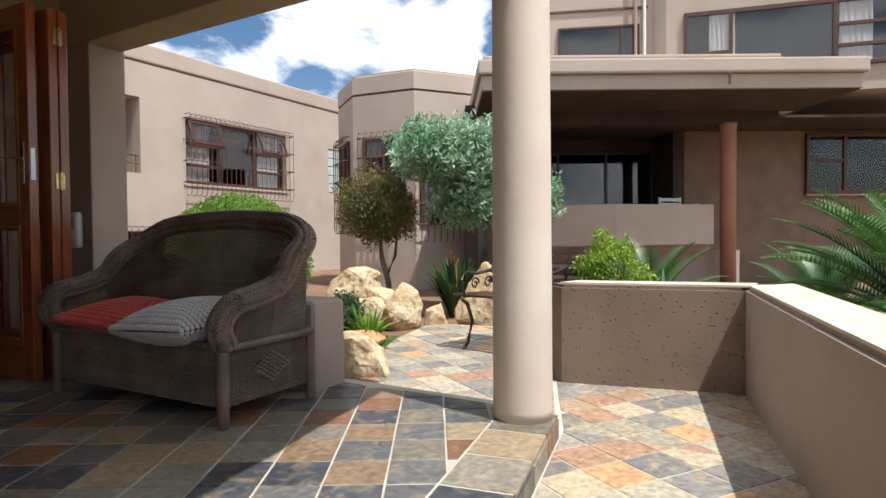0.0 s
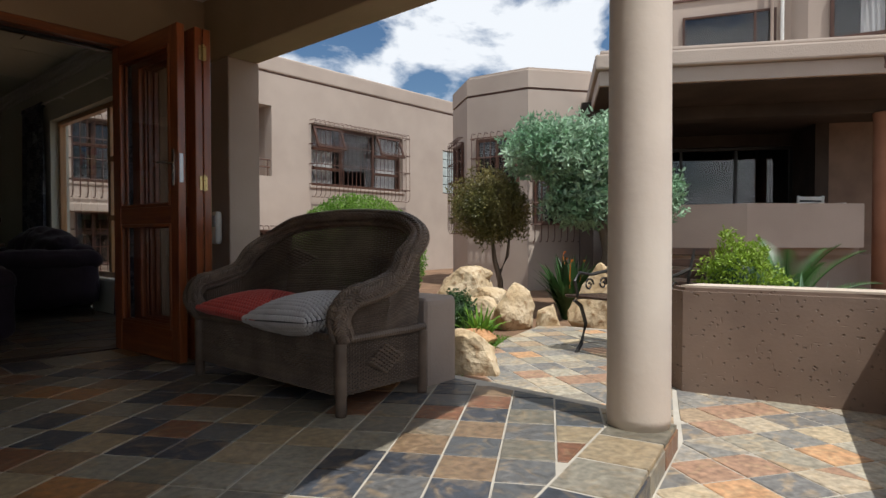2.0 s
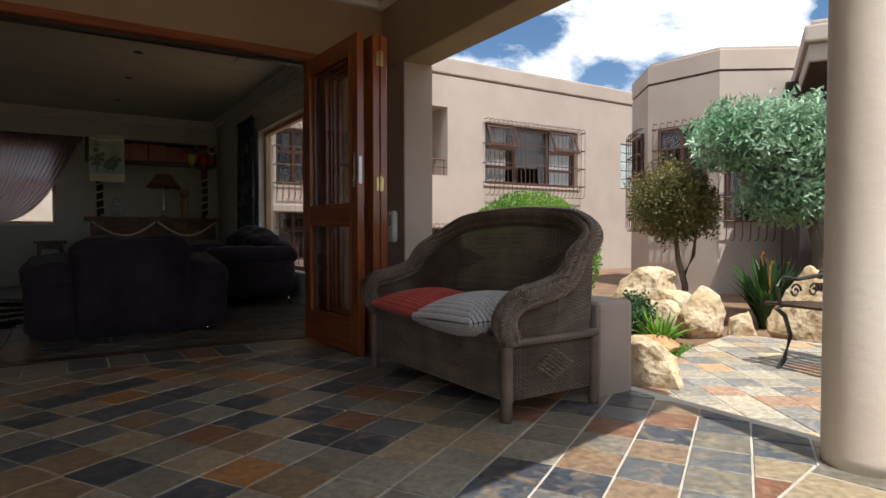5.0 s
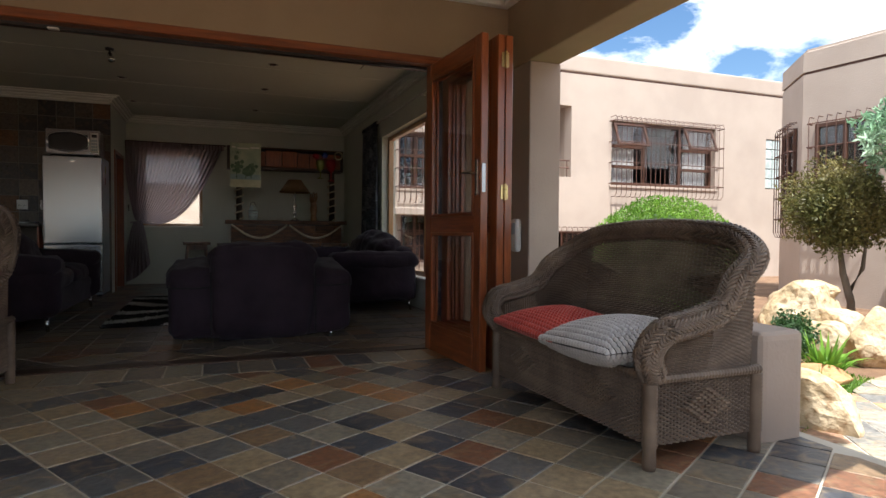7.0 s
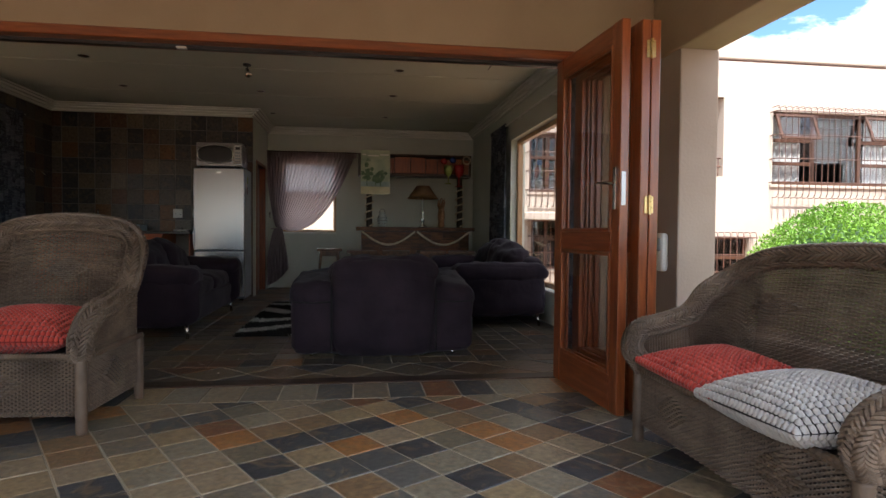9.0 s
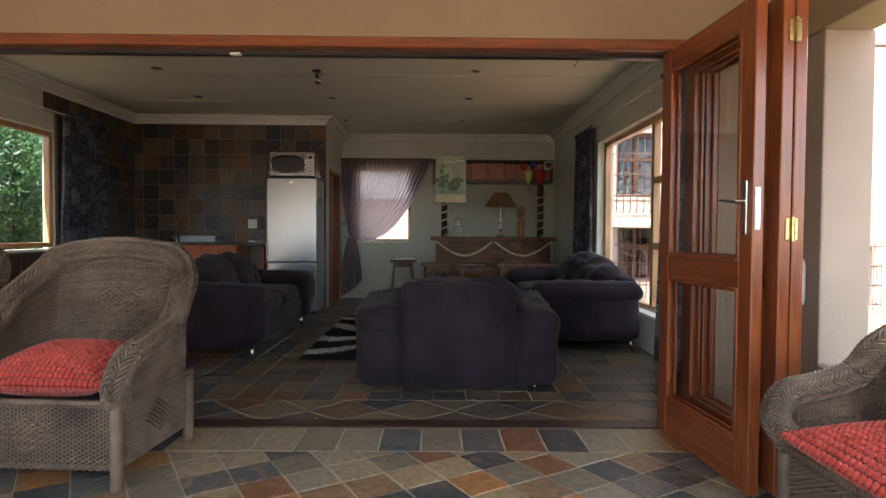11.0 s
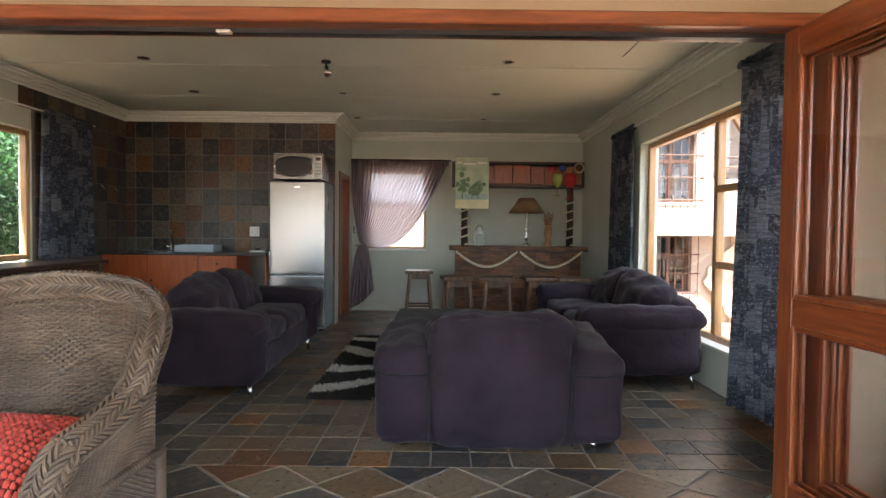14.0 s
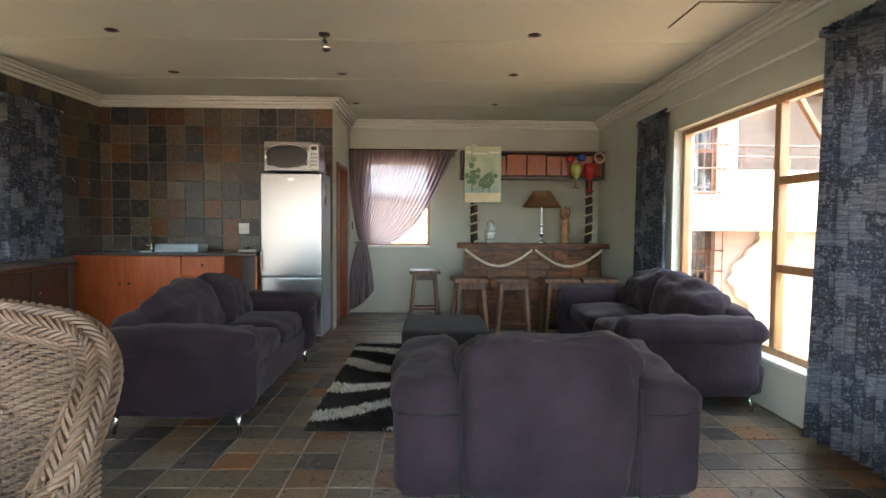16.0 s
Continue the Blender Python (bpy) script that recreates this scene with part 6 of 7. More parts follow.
def drape(w, h, folds, amp, seed=0):
    """A gathered curtain with a pleated head; hangs along x."""
    bm = bmesh.new()

    def f(u, v):
        k = 1 - v
        a = math.sin(2 * math.pi * folds * (u + 0.02 * math.sin(9 * u + seed) * k)) + 0.3 * math.sin(2 * math.pi * folds * 2.3 * u + seed)
        amp_v = amp * (0.5 + 0.7 * k) * (1 + 0.25 * math.sin(5 * u + seed))
        return Vector((u * w + 0.012 * math.sin(3 * v + 9 * u), amp_v * a, v * h))
    grid_surface(bm, f, folds * 10, 16)
    bmesh.ops.solidify(bm, geom=bm.faces[:], thickness=0.003)
    return bm


def pulled_curtain(name, m, w, h, folds, label, amp=0.035, seed=0, group="print curtains"):
    t = thing(name, m, label, "curtain", group)
    part("cloth", drape(w, h, folds, amp, seed), M["batik"], t, smooth=True)
    part("heading", moved(drape(w, 0.06, folds * 2, amp * 0.8, seed), Matrix.Translation((0, -0.004, h - 0.01))), M["batik"], t)
    return t


RY = RIGHT - 0.07
pulled_curtain("curtain", pose(-8.35, RY, 0.06), 0.85, 2.36, 9, "blue-grey printed curtain gathered beside the window", seed=1)
pulled_curtain("curtain", pose(-5.10, RY - 0.02, 0.05), 0.85, 2.37, 10, "blue-grey printed curtain hanging to the slate floor", 0.05, seed=2)
pulled_curtain("curtain", pose(-7.82, LEFT + 0.10, 0.93), 0.85, 1.49, 9, "blue-grey printed curtain above the dark counter", seed=3)
for y, x0, x1, n in ((RY, -8.5, -4.1, "right"), (LEFT + 0.09, -7.9, -4.1, "left")):
    t = thing("curtain_rail", pose(0, y, 2.43), "thin white curtain rail under the ceiling", "curtain rail", "curtain rails")
    bm = boxes((x0, x1, -0.012, 0.012, 0, 0.014), bevel=0.003)
    part("rail", bm, M["white_plastic"], t)
    for k in range(4):
        part("bracket", boxes((x0 + 0.2 + k * (x1 - x0 - 0.4) / 3, x0 + 0.22 + k * (x1 - x0 - 0.4) / 3, *((0.0121, 0.068) if n == "right" else (-0.088, -0.0121)), 0.002, 0.012)), M["white_plastic"], t)


# windows of the room
def room_window(name, x0, x1, z0, z1, y, flip, mullions, transoms, label, mat="pine"):
    w = tagged(new(name), label, "window", "", "structure")
    w.matrix_basis = pose(x0, y, z0)
    W, H, F = x1 - x0, z1 - z0, 0.055
    fr = boxes((0, F, -0.035, 0.035, 0, H), (W - F, W, -0.035, 0.035, 0, H), (F, W - F, -0.035, 0.035, 0, F), (F, W - F, -0.035, 0.035, H - F, H), bevel=0.005)
    part("window_frame", fr, M[mat], w)
    xs = [0] + [a - x0 for a in mullions] + [W]
    for a in xs[1:-1]:
        part("mullion", boxes((a - 0.035, a + 0.035, -0.034, 0.034, F, H - F), bevel=0.005), M[mat], w)
    for i, (a, b) in enumerate(zip(xs, xs[1:])):
        zs = [0] + transoms.get(i, []) + [H]
        for z in zs[1:-1]:
            part("transom", boxes((a + 0.036, b - 0.036, -0.033, 0.033, z - 0.03, z + 0.03), bevel=0.005), M[mat], w)
        for c, d in zip(zs, zs[1:]):
            bm = bmesh.new()
            vs = [bm.verts.new(p) for p in ((a + 0.03, 0.003, c + 0.03), (b - 0.03, 0.003, c + 0.03), (b - 0.03, 0.003, d - 0.03), (a + 0.03, 0.003, d - 0.03))]
            bm.faces.new(vs)
            g = part("pane", bm, M["glass"], w)
            g.visible_shadow = False
    return w


wr = room_window("window_1", RW0, RW1, WIN_Z0 + 0.03, WIN_Z1, RIGHT + 0.12, 1, [-5.86], {1: [0.64, 1.27]}, "wide timber garden window with an open vent")
part("window_sill", boxes((0.001, RW1 - RW0 - 0.001, -0.14, -0.036, -0.028, 0.0), bevel=0.005), M["white_plaster"], wr)
vm = Matrix.Translation((-5.82 - RW0, 0.04, 1.88)) @ Matrix.Rotation(radians(32), 4, 'X')
bm = bmesh.new()
for x0, x1, z0, z1 in ((0, 0.9, -0.045, 0), (0, 0.9, -0.60, -0.555), (0, 0.045, -0.555, -0.045), (0.855, 0.9, -0.555, -0.045)):
    box(bm, x0, x1, 0, 0.035, z0, z1, 0.004)
part("vent_sash", moved(bm, vm), M["pine"], wr)
room_window("window_2", LW0, LW1, LZ0 + 0.02, WIN_Z1, LEFT - 0.12, -1, [-5.6], {}, "timber window to the leafy garden")
wb = tagged(new("window_3"), "small timber back window behind a sheer curtain", "window", "", "structure")
wb.matrix_basis = pose(BACK - 0.1, BW0, BZ0, 0, 0, 90)
bwid, bh = BW1 - BW0, BZ1 - BZ0
part("window_frame", boxes((0, 0.05, -0.03, 0.03, 0, bh), (bwid - 0.05, bwid, -0.03, 0.03, 0, bh), (0.05, bwid - 0.05, -0.03, 0.03, 0, 0.05), (0.05, bwid - 0.05, -0.03, 0.03, bh - 0.05, bh), (0.05, bwid - 0.05, -0.028, 0.028, 0.68, 0.72), bevel=0.004), M["pine"], wb)
bm = bmesh.new()
bm.faces.new([bm.verts.new(p) for p in ((0.04, 0, 0.04), (bwid - 0.04, 0, 0.04), (bwid - 0.04, 0, bh - 0.04), (0.04, 0, bh - 0.04))])
g = part("pane", bm, M["glass"], wb)
g.visible_shadow = False
part("window_sill", boxes((0.0, bwid, -0.13, -0.031, -0.02, 0.012), bevel=0.004), M["white_plaster"], wb)

# boundary wall outside the back window
bm = boxes((-14.2, -14.0, -9.0, 3.6, -0.3, 1.9))
setting("wall_garden", bm, M["stucco_cap"], "pale plastered garden wall outside")
bm = boxes((-16.0, 6.0, -9.2, -9.0, -0.3, 2.0))
setting("wall_garden_side", bm, M["stucco_cap"], "pale plastered garden wall outside")

# tied-back sheer curtain
sh = thing("sheer_curtain", pose(BACK + 0.09, 0, 0), "mauve sheer curtain tied back to one side of a window", "curtain")
bm = bmesh.new()


def sheer_top(u, s):
    p0, p3 = (-0.50 + 1.55 * u, 2.33), (-0.30 + 0.10 * u, 1.06 - 0.05 * u)
    p1 = (-0.45 + 1.17 * u, 1.92 - 0.46 * u)
    p2 = (-0.38 + 0.73 * u ** 1.3, 1.32 - 0.47 * u)
    k = (1 - s) ** 3, 3 * s * (1 - s) ** 2, 3 * s * s * (1 - s), s ** 3
    y = sum(c * p[0] for c, p in zip(k, (p0, p1, p2, p3)))
    z = sum(c * p[1] for c, p in zip(k, (p0, p1, p2, p3)))
    return Vector((0.022 * math.sin(2 * math.pi * 26 * u + 1.5 * math.sin(11 * u)) * (1 - 0.55 * s) + 0.02 * s, y, z))


grid_surface(bm, sheer_top, 220, 26)
part("upper_cloth", bm, M["sheer"], sh, smooth=True)
bm = bmesh.new()
grid_surface(bm, lambda u, v: Vector((0.035 + 0.012 * math.sin(2 * math.pi * 34 * u), -0.52 + 1.59 * u, 2.25 + 0.09 * v)), 220, 3)
part("heading", bm, M["curtain_sheer"], sh, "gathered curtain heading", smooth=True)
bm = bmesh.new()


def sheer_low(u, s):
    y = -0.32 + 0.13 * u + (-0.19 + 0.30 * u) * s ** 0.7
    return Vector((0.03 * math.sin(2 * math.pi * 7 * u) + 0.01, y, 1.02 - (0.98 - 0.30 * u * u) * s))


grid_surface(bm, sheer_low, 70, 14)
part("lower_cloth", bm, M["sheer"], sh, smooth=True)
bm = bmesh.new()
tube(bm, [(0.05, -0.36, 1.02), (0.06, -0.25, 1.03), (0.0, -0.18, 1.04), (-0.03, -0.27, 1.03)], 0.012, 6, closed=True)
part("tie_band", bm, M["sheer"], sh)
bm = bmesh.new()
tube(bm, [(0.0, -0.54, 2.345), (0.0, 1.10, 2.345)], 0.012, 8)
for y in (-0.45, 0.3, 1.0):
    tube(bm, [(0, y, 2.345), (-0.089, y, 2.345)], 0.008, 6)
part("rod", bm, M["dark_wood"], sh)
hk = thing("wall_hook", pose(BACK + 0.004, -0.40, 1.22), "black iron curtain hook on a wall", "hook")
bm = bmesh.new()
tube(bm, [(0, 0, 0), (0.04, 0, 0), (0.06, 0, 0.04), (0.045, 0, 0.09)], 0.009, 6)
part("hook", bm, M["black_iron"], hk)


# ---- sofas ----
def cushion_part(name, parent, at, size, r, puff=0.03, turn=(0, 0, 0), seed=1, mat="sofa", rough=0.014, n=15):
    bm = rounded_box(*size, r, n, puff, seed, rough)
    return part(name, moved(bm, pose(*at, *turn)), M[mat], parent, smooth=True)


def sofa(name, m, label, length, group="dark sofas", depth=0.92, seed=1):
    """A plump suede sofa; it faces -y, its length along x."""
    t = thing(name, m, label, "sofa", group)
    a = length / 2
    cushion_part("base", t, (0, 0.02, 0.24), (length - 0.06, depth - 0.06, 0.26), 0.05, 0.01, seed=seed)
    for s in (1, -1):
        cushion_part("arm", t, (s * (a - 0.13), -0.02, 0.36), (0.27, depth, 0.48), 0.11, 0.02, seed=seed + 2)
        cushion_part("arm_roll", t, (s * (a - 0.13), -0.01, 0.56), (0.31, depth + 0.03, 0.20), 0.095, 0.015, seed=seed + 3, rough=0.02)
    cushion_part("back", t, (0, depth / 2 - 0.13, 0.46), (length - 0.3, 0.26, 0.52), 0.10, 0.02, (-6, 0, 0), seed + 4)
    n = 2
    for k in range(n):
        w = (length - 0.56) / n
        x = -a + 0.28 + w * (k + 0.5)
        cushion_part("seat_cushion", t, (x, -0.10, 0.42), (w - 0.01, depth - 0.3, 0.18), 0.07, 0.03, (0, 0, 0), seed + 5 + k)
        cushion_part("back_cushion", t, (x, depth / 2 - 0.27, 0.62), (w + 0.09, 0.30, 0.44), 0.14, 0.05, (-16, 7 if k else -7, 0), seed + 7 + k, rough=0.03)
    for sx in (1, -1):
        for sy in (1, -1):
            bm = bmesh.new()
            tube(bm, [(sx * (a - 0.1), sy * (depth / 2 - 0.09), 0.14), (sx * (a - 0.085), sy * (depth / 2 - 0.075), 0.0)], [0.020, 0.014], 10)
            part("leg", bm, M["chrome"], t, "slanted chrome leg", smooth=True)
    return t


sofa("sofa", pose(-6.15, -0.80, 0, 0, 0, 180), "dark purple-grey suede sofa facing the rug", 2.05, seed=11)
sofa("sofa", pose(-6.72, 2.595, 0, 0, 0, 0), "dark purple-grey suede sofa under the window", 2.28, seed=31, depth=0.98)

ac = thing("armchair", pose(-4.72, 1.31, 0, 0, 0, 90), "large dark purple-grey suede armchair seen from behind", "armchair")
# local: it faces +y, its back at -y
cushion_part("base", ac, (0, 0.0, 0.20), (1.38, 0.86, 0.36), 0.05, 0.01, seed=51)
for s in (1, -1):
    cushion_part("arm", ac, (s * 0.555, 0.0, 0.29), (0.33, 0.88, 0.50), 0.06, 0.01, seed=52)
    cushion_part("arm_pad", ac, (s * 0.56, 0.02, 0.505), (0.36, 0.93, 0.20), 0.09, 0.02, (4, s * 7, 0), seed=53 + s, rough=0.025)
cushion_part("back", ac, (0, -0.41, 0.38), (0.80, 0.20, 0.74), 0.09, 0.02, (5, 0, 0), seed=57, rough=0.02)
cushion_part("head_roll", ac, (0, -0.375, 0.66), (0.84, 0.30, 0.24), 0.115, 0.02, (5, 0, 0), seed=58, rough=0.035)
cushion_part("seat_cushion", ac, (0, 0.12, 0.46), (0.74, 0.66, 0.18), 0.08, 0.03, seed=59)
for s in (1, -1):
    bm = bmesh.new()
    tube(bm, [(s * 0.405, -0.505, 0.05), (s * 0.405, -0.50, 0.56)], 0.007, 6)
    part("piping", bm, M["ottoman"], ac)
    bm = bmesh.new()
    tube(bm, [(s * 0.41, -0.452, 0.435), (s * 0.56, -0.455, 0.43), (s * 0.70, -0.435, 0.435), (s * 0.728, -0.38, 0.44), (s * 0.73, 0.40, 0.44)], 0.006, 6)
    part("piping", bm, M["ottoman"], ac)
    for y in (-0.36, 0.36):
        bm = bmesh.new()
        tube(bm, [(s * 0.56, y, 0.03), (s * 0.565, y, 0.0)], [0.02, 0.015], 10)
        part("leg", bm, M["chrome"], ac, smooth=True)

ot = thing("ottoman", pose(-6.95, 0.88, 0), "low charcoal fabric ottoman on short chrome legs", "ottoman")
cushion_part("top", ot, (0, 0, 0.34), (0.95, 0.74, 0.14), 0.03, 0.01, seed=61, mat="ottoman", rough=0.003)
cushion_part("body", ot, (0, 0, 0.20), (0.90, 0.70, 0.18), 0.02, 0.0, seed=62, mat="ottoman", rough=0.003)
for sx in (1, -1):
    for sy in (1, -1):
        bm = bmesh.new()
        tube(bm, [(sx * 0.40, sy * 0.30, 0.12), (sx * 0.41, sy * 0.31, 0.0)], [0.018, 0.014], 10)
        part("leg", bm, M["chrome"], ot, smooth=True)

# ---- shag rug with waves ----
rug = thing("shag_rug", pose(-6.56, 0.72, 0.002), "black shag rug with wavy grey bands", "rug")
RL, RW = 2.6, 1.5
part("backing", boxes((-RL / 2, RL / 2, -RW / 2, RW / 2, 0.0, 0.006)), M["rug_black"], rug)
rnd = random.Random(71)
tufts = {"rug_black": ([], []), "rug_grey": ([], [])}
for k in range(30000):
    x, y = rnd.uniform(-RL / 2, RL / 2), rnd.uniform(-RW / 2, RW / 2)
    ph = x * 2 * math.pi / 0.62 + 1.9 * math.sin(y * 3.1 + 0.9 * math.sin(2.2 * x)) + 0.8 * math.sin(5 * y + 2 * x)
    key = "rug_grey" if math.sin(ph) > 0.38 else "rug_black"
    vs, fs = tufts[key]
    a = rnd.uniform(0, 2 * math.pi)
    l = rnd.uniform(0.016, 0.028)
    dx, dy = rnd.gauss(0, 0.010), rnd.gauss(0, 0.010)
    w = 0.007
    o = len(vs)
    for j in range(3):
        vs.append((x + w * math.cos(a + 2.1 * j), y + w * math.sin(a + 2.1 * j), 0.005))
    vs.append((x + dx, y + dy, 0.006 + l))
    fs += [(o, o + 1, o + 3), (o + 1, o + 2, o + 3), (o + 2, o, o + 3)]
for key, (vs, fs) in tufts.items():
    me = bpy.data.meshes.new("shag")
    me.from_pydata(vs, [], fs)
    ob = add_mesh("shag_weave", me, M[key], rug, "grey wavy pile" if key == "rug_grey" else "black pile")
    ob["kind"] = "stuff"

# ---- kitchen ----
KY = KITCH + 0.014
ct = thing("worktop", pose(0, 0, 0), "dark polished stone worktop along the tiles", "worktop")
part("slab", boxes((KY, -8.11, LEFT + 0.012, -1.17, 0.93, 0.965), bevel=0.006), M["counter_top"], ct)


def base_unit(y0, y1, label, drawers=0, knob_side=1):
    t = thing("base_cabinet", pose(-8.15, y0, 0), label, "cabinet", "kitchen base cabinets")
    w = y1 - y0
    part("body", boxes((KY + 8.15, -0.02, 0.002, w - 0.002, 0.09, 0.928)), M["orange_wood"], t)
    part("plinth", boxes((KY + 8.15, -0.06, 0.002, w - 0.002, 0.0, 0.089)), M["dark_wood"], t)
    if drawers:
        h = 0.83 / drawers
        for k in range(drawers):
            d = part("drawer", boxes((-0.019, 0.0, 0.006, w - 0.006, 0.094 + k * h, 0.09 + (k + 1) * h - 0.004), bevel=0.003), M["orange_wood"], t)
            bm = bmesh.new()
            lathe(bm, [(0.006, 0), (0.007, 0.012), (0.016, 0.018), (0.014, 0.027), (0.004, 0.03)], 12)
            part("knob", moved(bm, Matrix.Translation((0.001, w / 2, 0.09 + (k + 0.55) * h)) @ Matrix.Rotation(radians(90), 4, 'Y')), M["dark_wood"], d)
    else:
        d = part("door", boxes((-0.019, 0.0, 0.004, w - 0.004, 0.094, 0.920), bevel=0.003), M["orange_wood"], t)
        bm = bmesh.new()
        lathe(bm, [(0.006, 0), (0.007, 0.012), (0.016, 0.018), (0.014, 0.027), (0.004, 0.03)], 12)
        part("knob", moved(bm, Matrix.Translation((0.001, w - 0.05 if knob_side > 0 else 0.05, 0.62)) @ Matrix.Rotation(radians(90), 4, 'Y')), M["dark_wood"], d)
    return t


base_unit(LEFT + 0.02, -2.62, "orange cherry-wood base cabinet with a dark knob", 0, 1)
base_unit(-2.618, -2.01, "orange cherry-wood base cabinet under the sink", 0, -1)
base_unit(-2.008, -1.53, "orange cherry-wood drawer cabinet", 4)
sp_ = thing("end_panel", pose(-8.15, -1.20, 0), "narrow orange cherry-wood end panel under the worktop", "panel")
part("board", boxes((-0.55, -0.02, 0.0, 0.02, 0.0, 0.928), bevel=0.002), M["orange_wood"], sp_)

# sink, tap, dish rack
sk = thing("sink_basin", pose(-8.42, -2.62, 0.966), "steel sink set in the worktop", "sink")
bm = boxes((-0.2, 0.2, -0.26, -0.24, 0, 0.006), (-0.2, 0.2, 0.24, 0.26, 0, 0.006), (-0.2, -0.18, -0.24, 0.24, 0, 0.006), (0.18, 0.2, -0.24, 0.24, 0, 0.006), (-0.18, 0.18, -0.24, 0.24, 0, 0.002))
part("rim", bm, M["steel"], sk)
tp = thing("mixer_tap", pose(-8.62, -2.55, 0.966), "chrome swan-neck mixer tap", "tap")
bm = bmesh.new()
lathe(bm, [(0.028, 0), (0.028, 0.02), (0.016, 0.03), (0.016, 0.07)], 14)
part("base", bm, M["chrome"], tp, smooth=True)
bm = bmesh.new()
tube(bm, [(0, 0, 0.06), (0, 0.005, 0.20), (0.02, 0.02, 0.27), (0.08, 0.04, 0.29), (0.13, 0.06, 0.26), (0.14, 0.06, 0.22)], 0.010, 10)
part("spout", bm, M["chrome"], tp, smooth=True)
for s in (1, -1):
    bm = bmesh.new()
    tube(bm, [(0, 0, 0.045), (0.01, s * 0.045, 0.055), (0.012, s * 0.065, 0.075)], [0.009, 0.012, 0.008], 8)
    part("handle", bm, M["chrome"], tp, smooth=True)
dr2 = thing("dish_rack", pose(-8.40, -2.10, 0.967), "pale blue-grey plastic dish rack", "dish rack")
part("tray", boxes((-0.15, 0.15, -0.24, 0.24, 0.0, 0.012), (-0.15, -0.14, -0.24, 0.24, 0.012, 0.085), (0.14, 0.15, -0.24, 0.24, 0.012, 0.085), (-0.14, 0.14, -0.24, -0.23, 0.012, 0.085), (-0.14, 0.14, 0.23, 0.24, 0.012, 0.085), bevel=0.003), M["grey_plastic"], dr2)
for k in range(7):
    part("slot_rib", boxes((-0.139, 0.139, -0.19 + k * 0.06, -0.182 + k * 0.06, 0.013, 0.07)), M["grey_plastic"], dr2)
sc2 = thing("soap_tray", pose(-8.45, -1.36, 0.967), "small white tray on the worktop", "tray")
part("tray", boxes((-0.07, 0.07, -0.10, 0.10, 0.0, 0.022), bevel=0.006), M["white_plastic"], sc2)
part("sponge", boxes((-0.03, 0.03, -0.04, 0.0, 0.022, 0.05), bevel=0.006), M["dark_cloth"], sc2)
for y, w in ((-1.50, 0.13), (-1.245, 0.09)):
    so = thing("wall_socket", pose(KITCH + 0.013, y, 1.16), "white double plug socket on the slate tiles", "socket", "plug sockets")
    part("plate", boxes((0, 0.010, -w / 2, w / 2, 0, 0.13), bevel=0.004), M["white_plastic"], so)
    for dy in (-0.03, 0.03):
        part("socket_face", boxes((0.0101, 0.013, dy - 0.02, dy + 0.02, 0.03, 0.075), bevel=0.003), M["white_plastic"], so)
        for j in range(3):
            part("pin_hole", boxes((0.0131, 0.0138, dy - 0.012 + j * 0.01, dy - 0.007 + j * 0.01, 0.045 + (0.012 if j == 1 else 0), 0.052 + (0.012 if j == 1 else 0))), M["black_plastic"], so)
for k in range(3):
    t = thing("wall_hook", pose(-8.45 + 0.28 * k, LEFT + 0.012, 1.72), "small dark iron hook on the tiles", "hook", "tile hooks")
    bm = bmesh.new()
    tube(bm, [(0, 0, 0.05), (0, 0.02, 0.02), (0, 0.05, 0.0), (0, 0.06, 0.03)], 0.008, 6)
    part("hook", bm, M["chrome"], t)

# fridge and microwave
fg = thing("fridge_freezer", pose(-8.155, -0.80, 0), "brushed steel fridge-freezer against the slate tiles", "fridge")
part("body", boxes((-0.565, -0.055, -0.335, 0.335, 0.03, 1.85), bevel=0.008), M["grey_plastic"], fg)
for z0, z1, nm in ((0.06, 0.695, "freezer_door"), (0.71, 1.845, "fridge_door")):
    d = part(nm, boxes((-0.054, 0.0, -0.336, 0.336, z0, z1), bevel=0.014, seg=3), M["steel"], fg, "brushed steel door")
    bm = bmesh.new()
    zz = (z0 + 0.03, z0 + 0.30) if nm == "fridge_door" else (z1 - 0.3, z1 - 0.03)
    tube(bm, [(-0.005, -0.325, zz[0]), (0.02, -0.327, zz[0] + 0.03), (0.02, -0.327, zz[1] - 0.03), (-0.005, -0.325, zz[1])], 0.011, 8)
    part("handle", bm, M["steel"], d)
bm = bmesh.new()
lathe(bm, [(0.001, 0), (0.03, 0.0), (0.03, 0.004), (0.001, 0.005)], 18)
part("badge", moved(bm, Matrix.Translation((0.0, 0.0, 1.78)) @ Matrix.Rotation(radians(90), 4, 'Y') @ Matrix.Diagonal((0.5, 1.2, 1, 1))), M["chrome"], fg)
for i, (y, z, c) in enumerate(((-0.30, 1.70, "green_glaze"), (-0.28, 1.55, "red_glaze"), (-0.18, 1.62, "white_plastic"))):
    part("magnet", boxes((y, y + 0.06, 0.3351, 0.3385, z - 0.05, z + 0.05), bevel=0.001), M[c], fg, "small fridge magnet")
for y in (-0.28, 0.28):
    part("foot", boxes((-0.5, -0.1, y - 0.03, y + 0.03, 0, 0.03)), M["black_plastic"], fg)
mw = thing("microwave", pose(-8.20, -0.80, 1.852), "silver microwave oven on top of the fridge", "microwave")
part("casing", boxes((-0.42, 0.0, -0.305, 0.305, 0.015, 0.345), bevel=0.012, seg=2), M["steel"], mw)
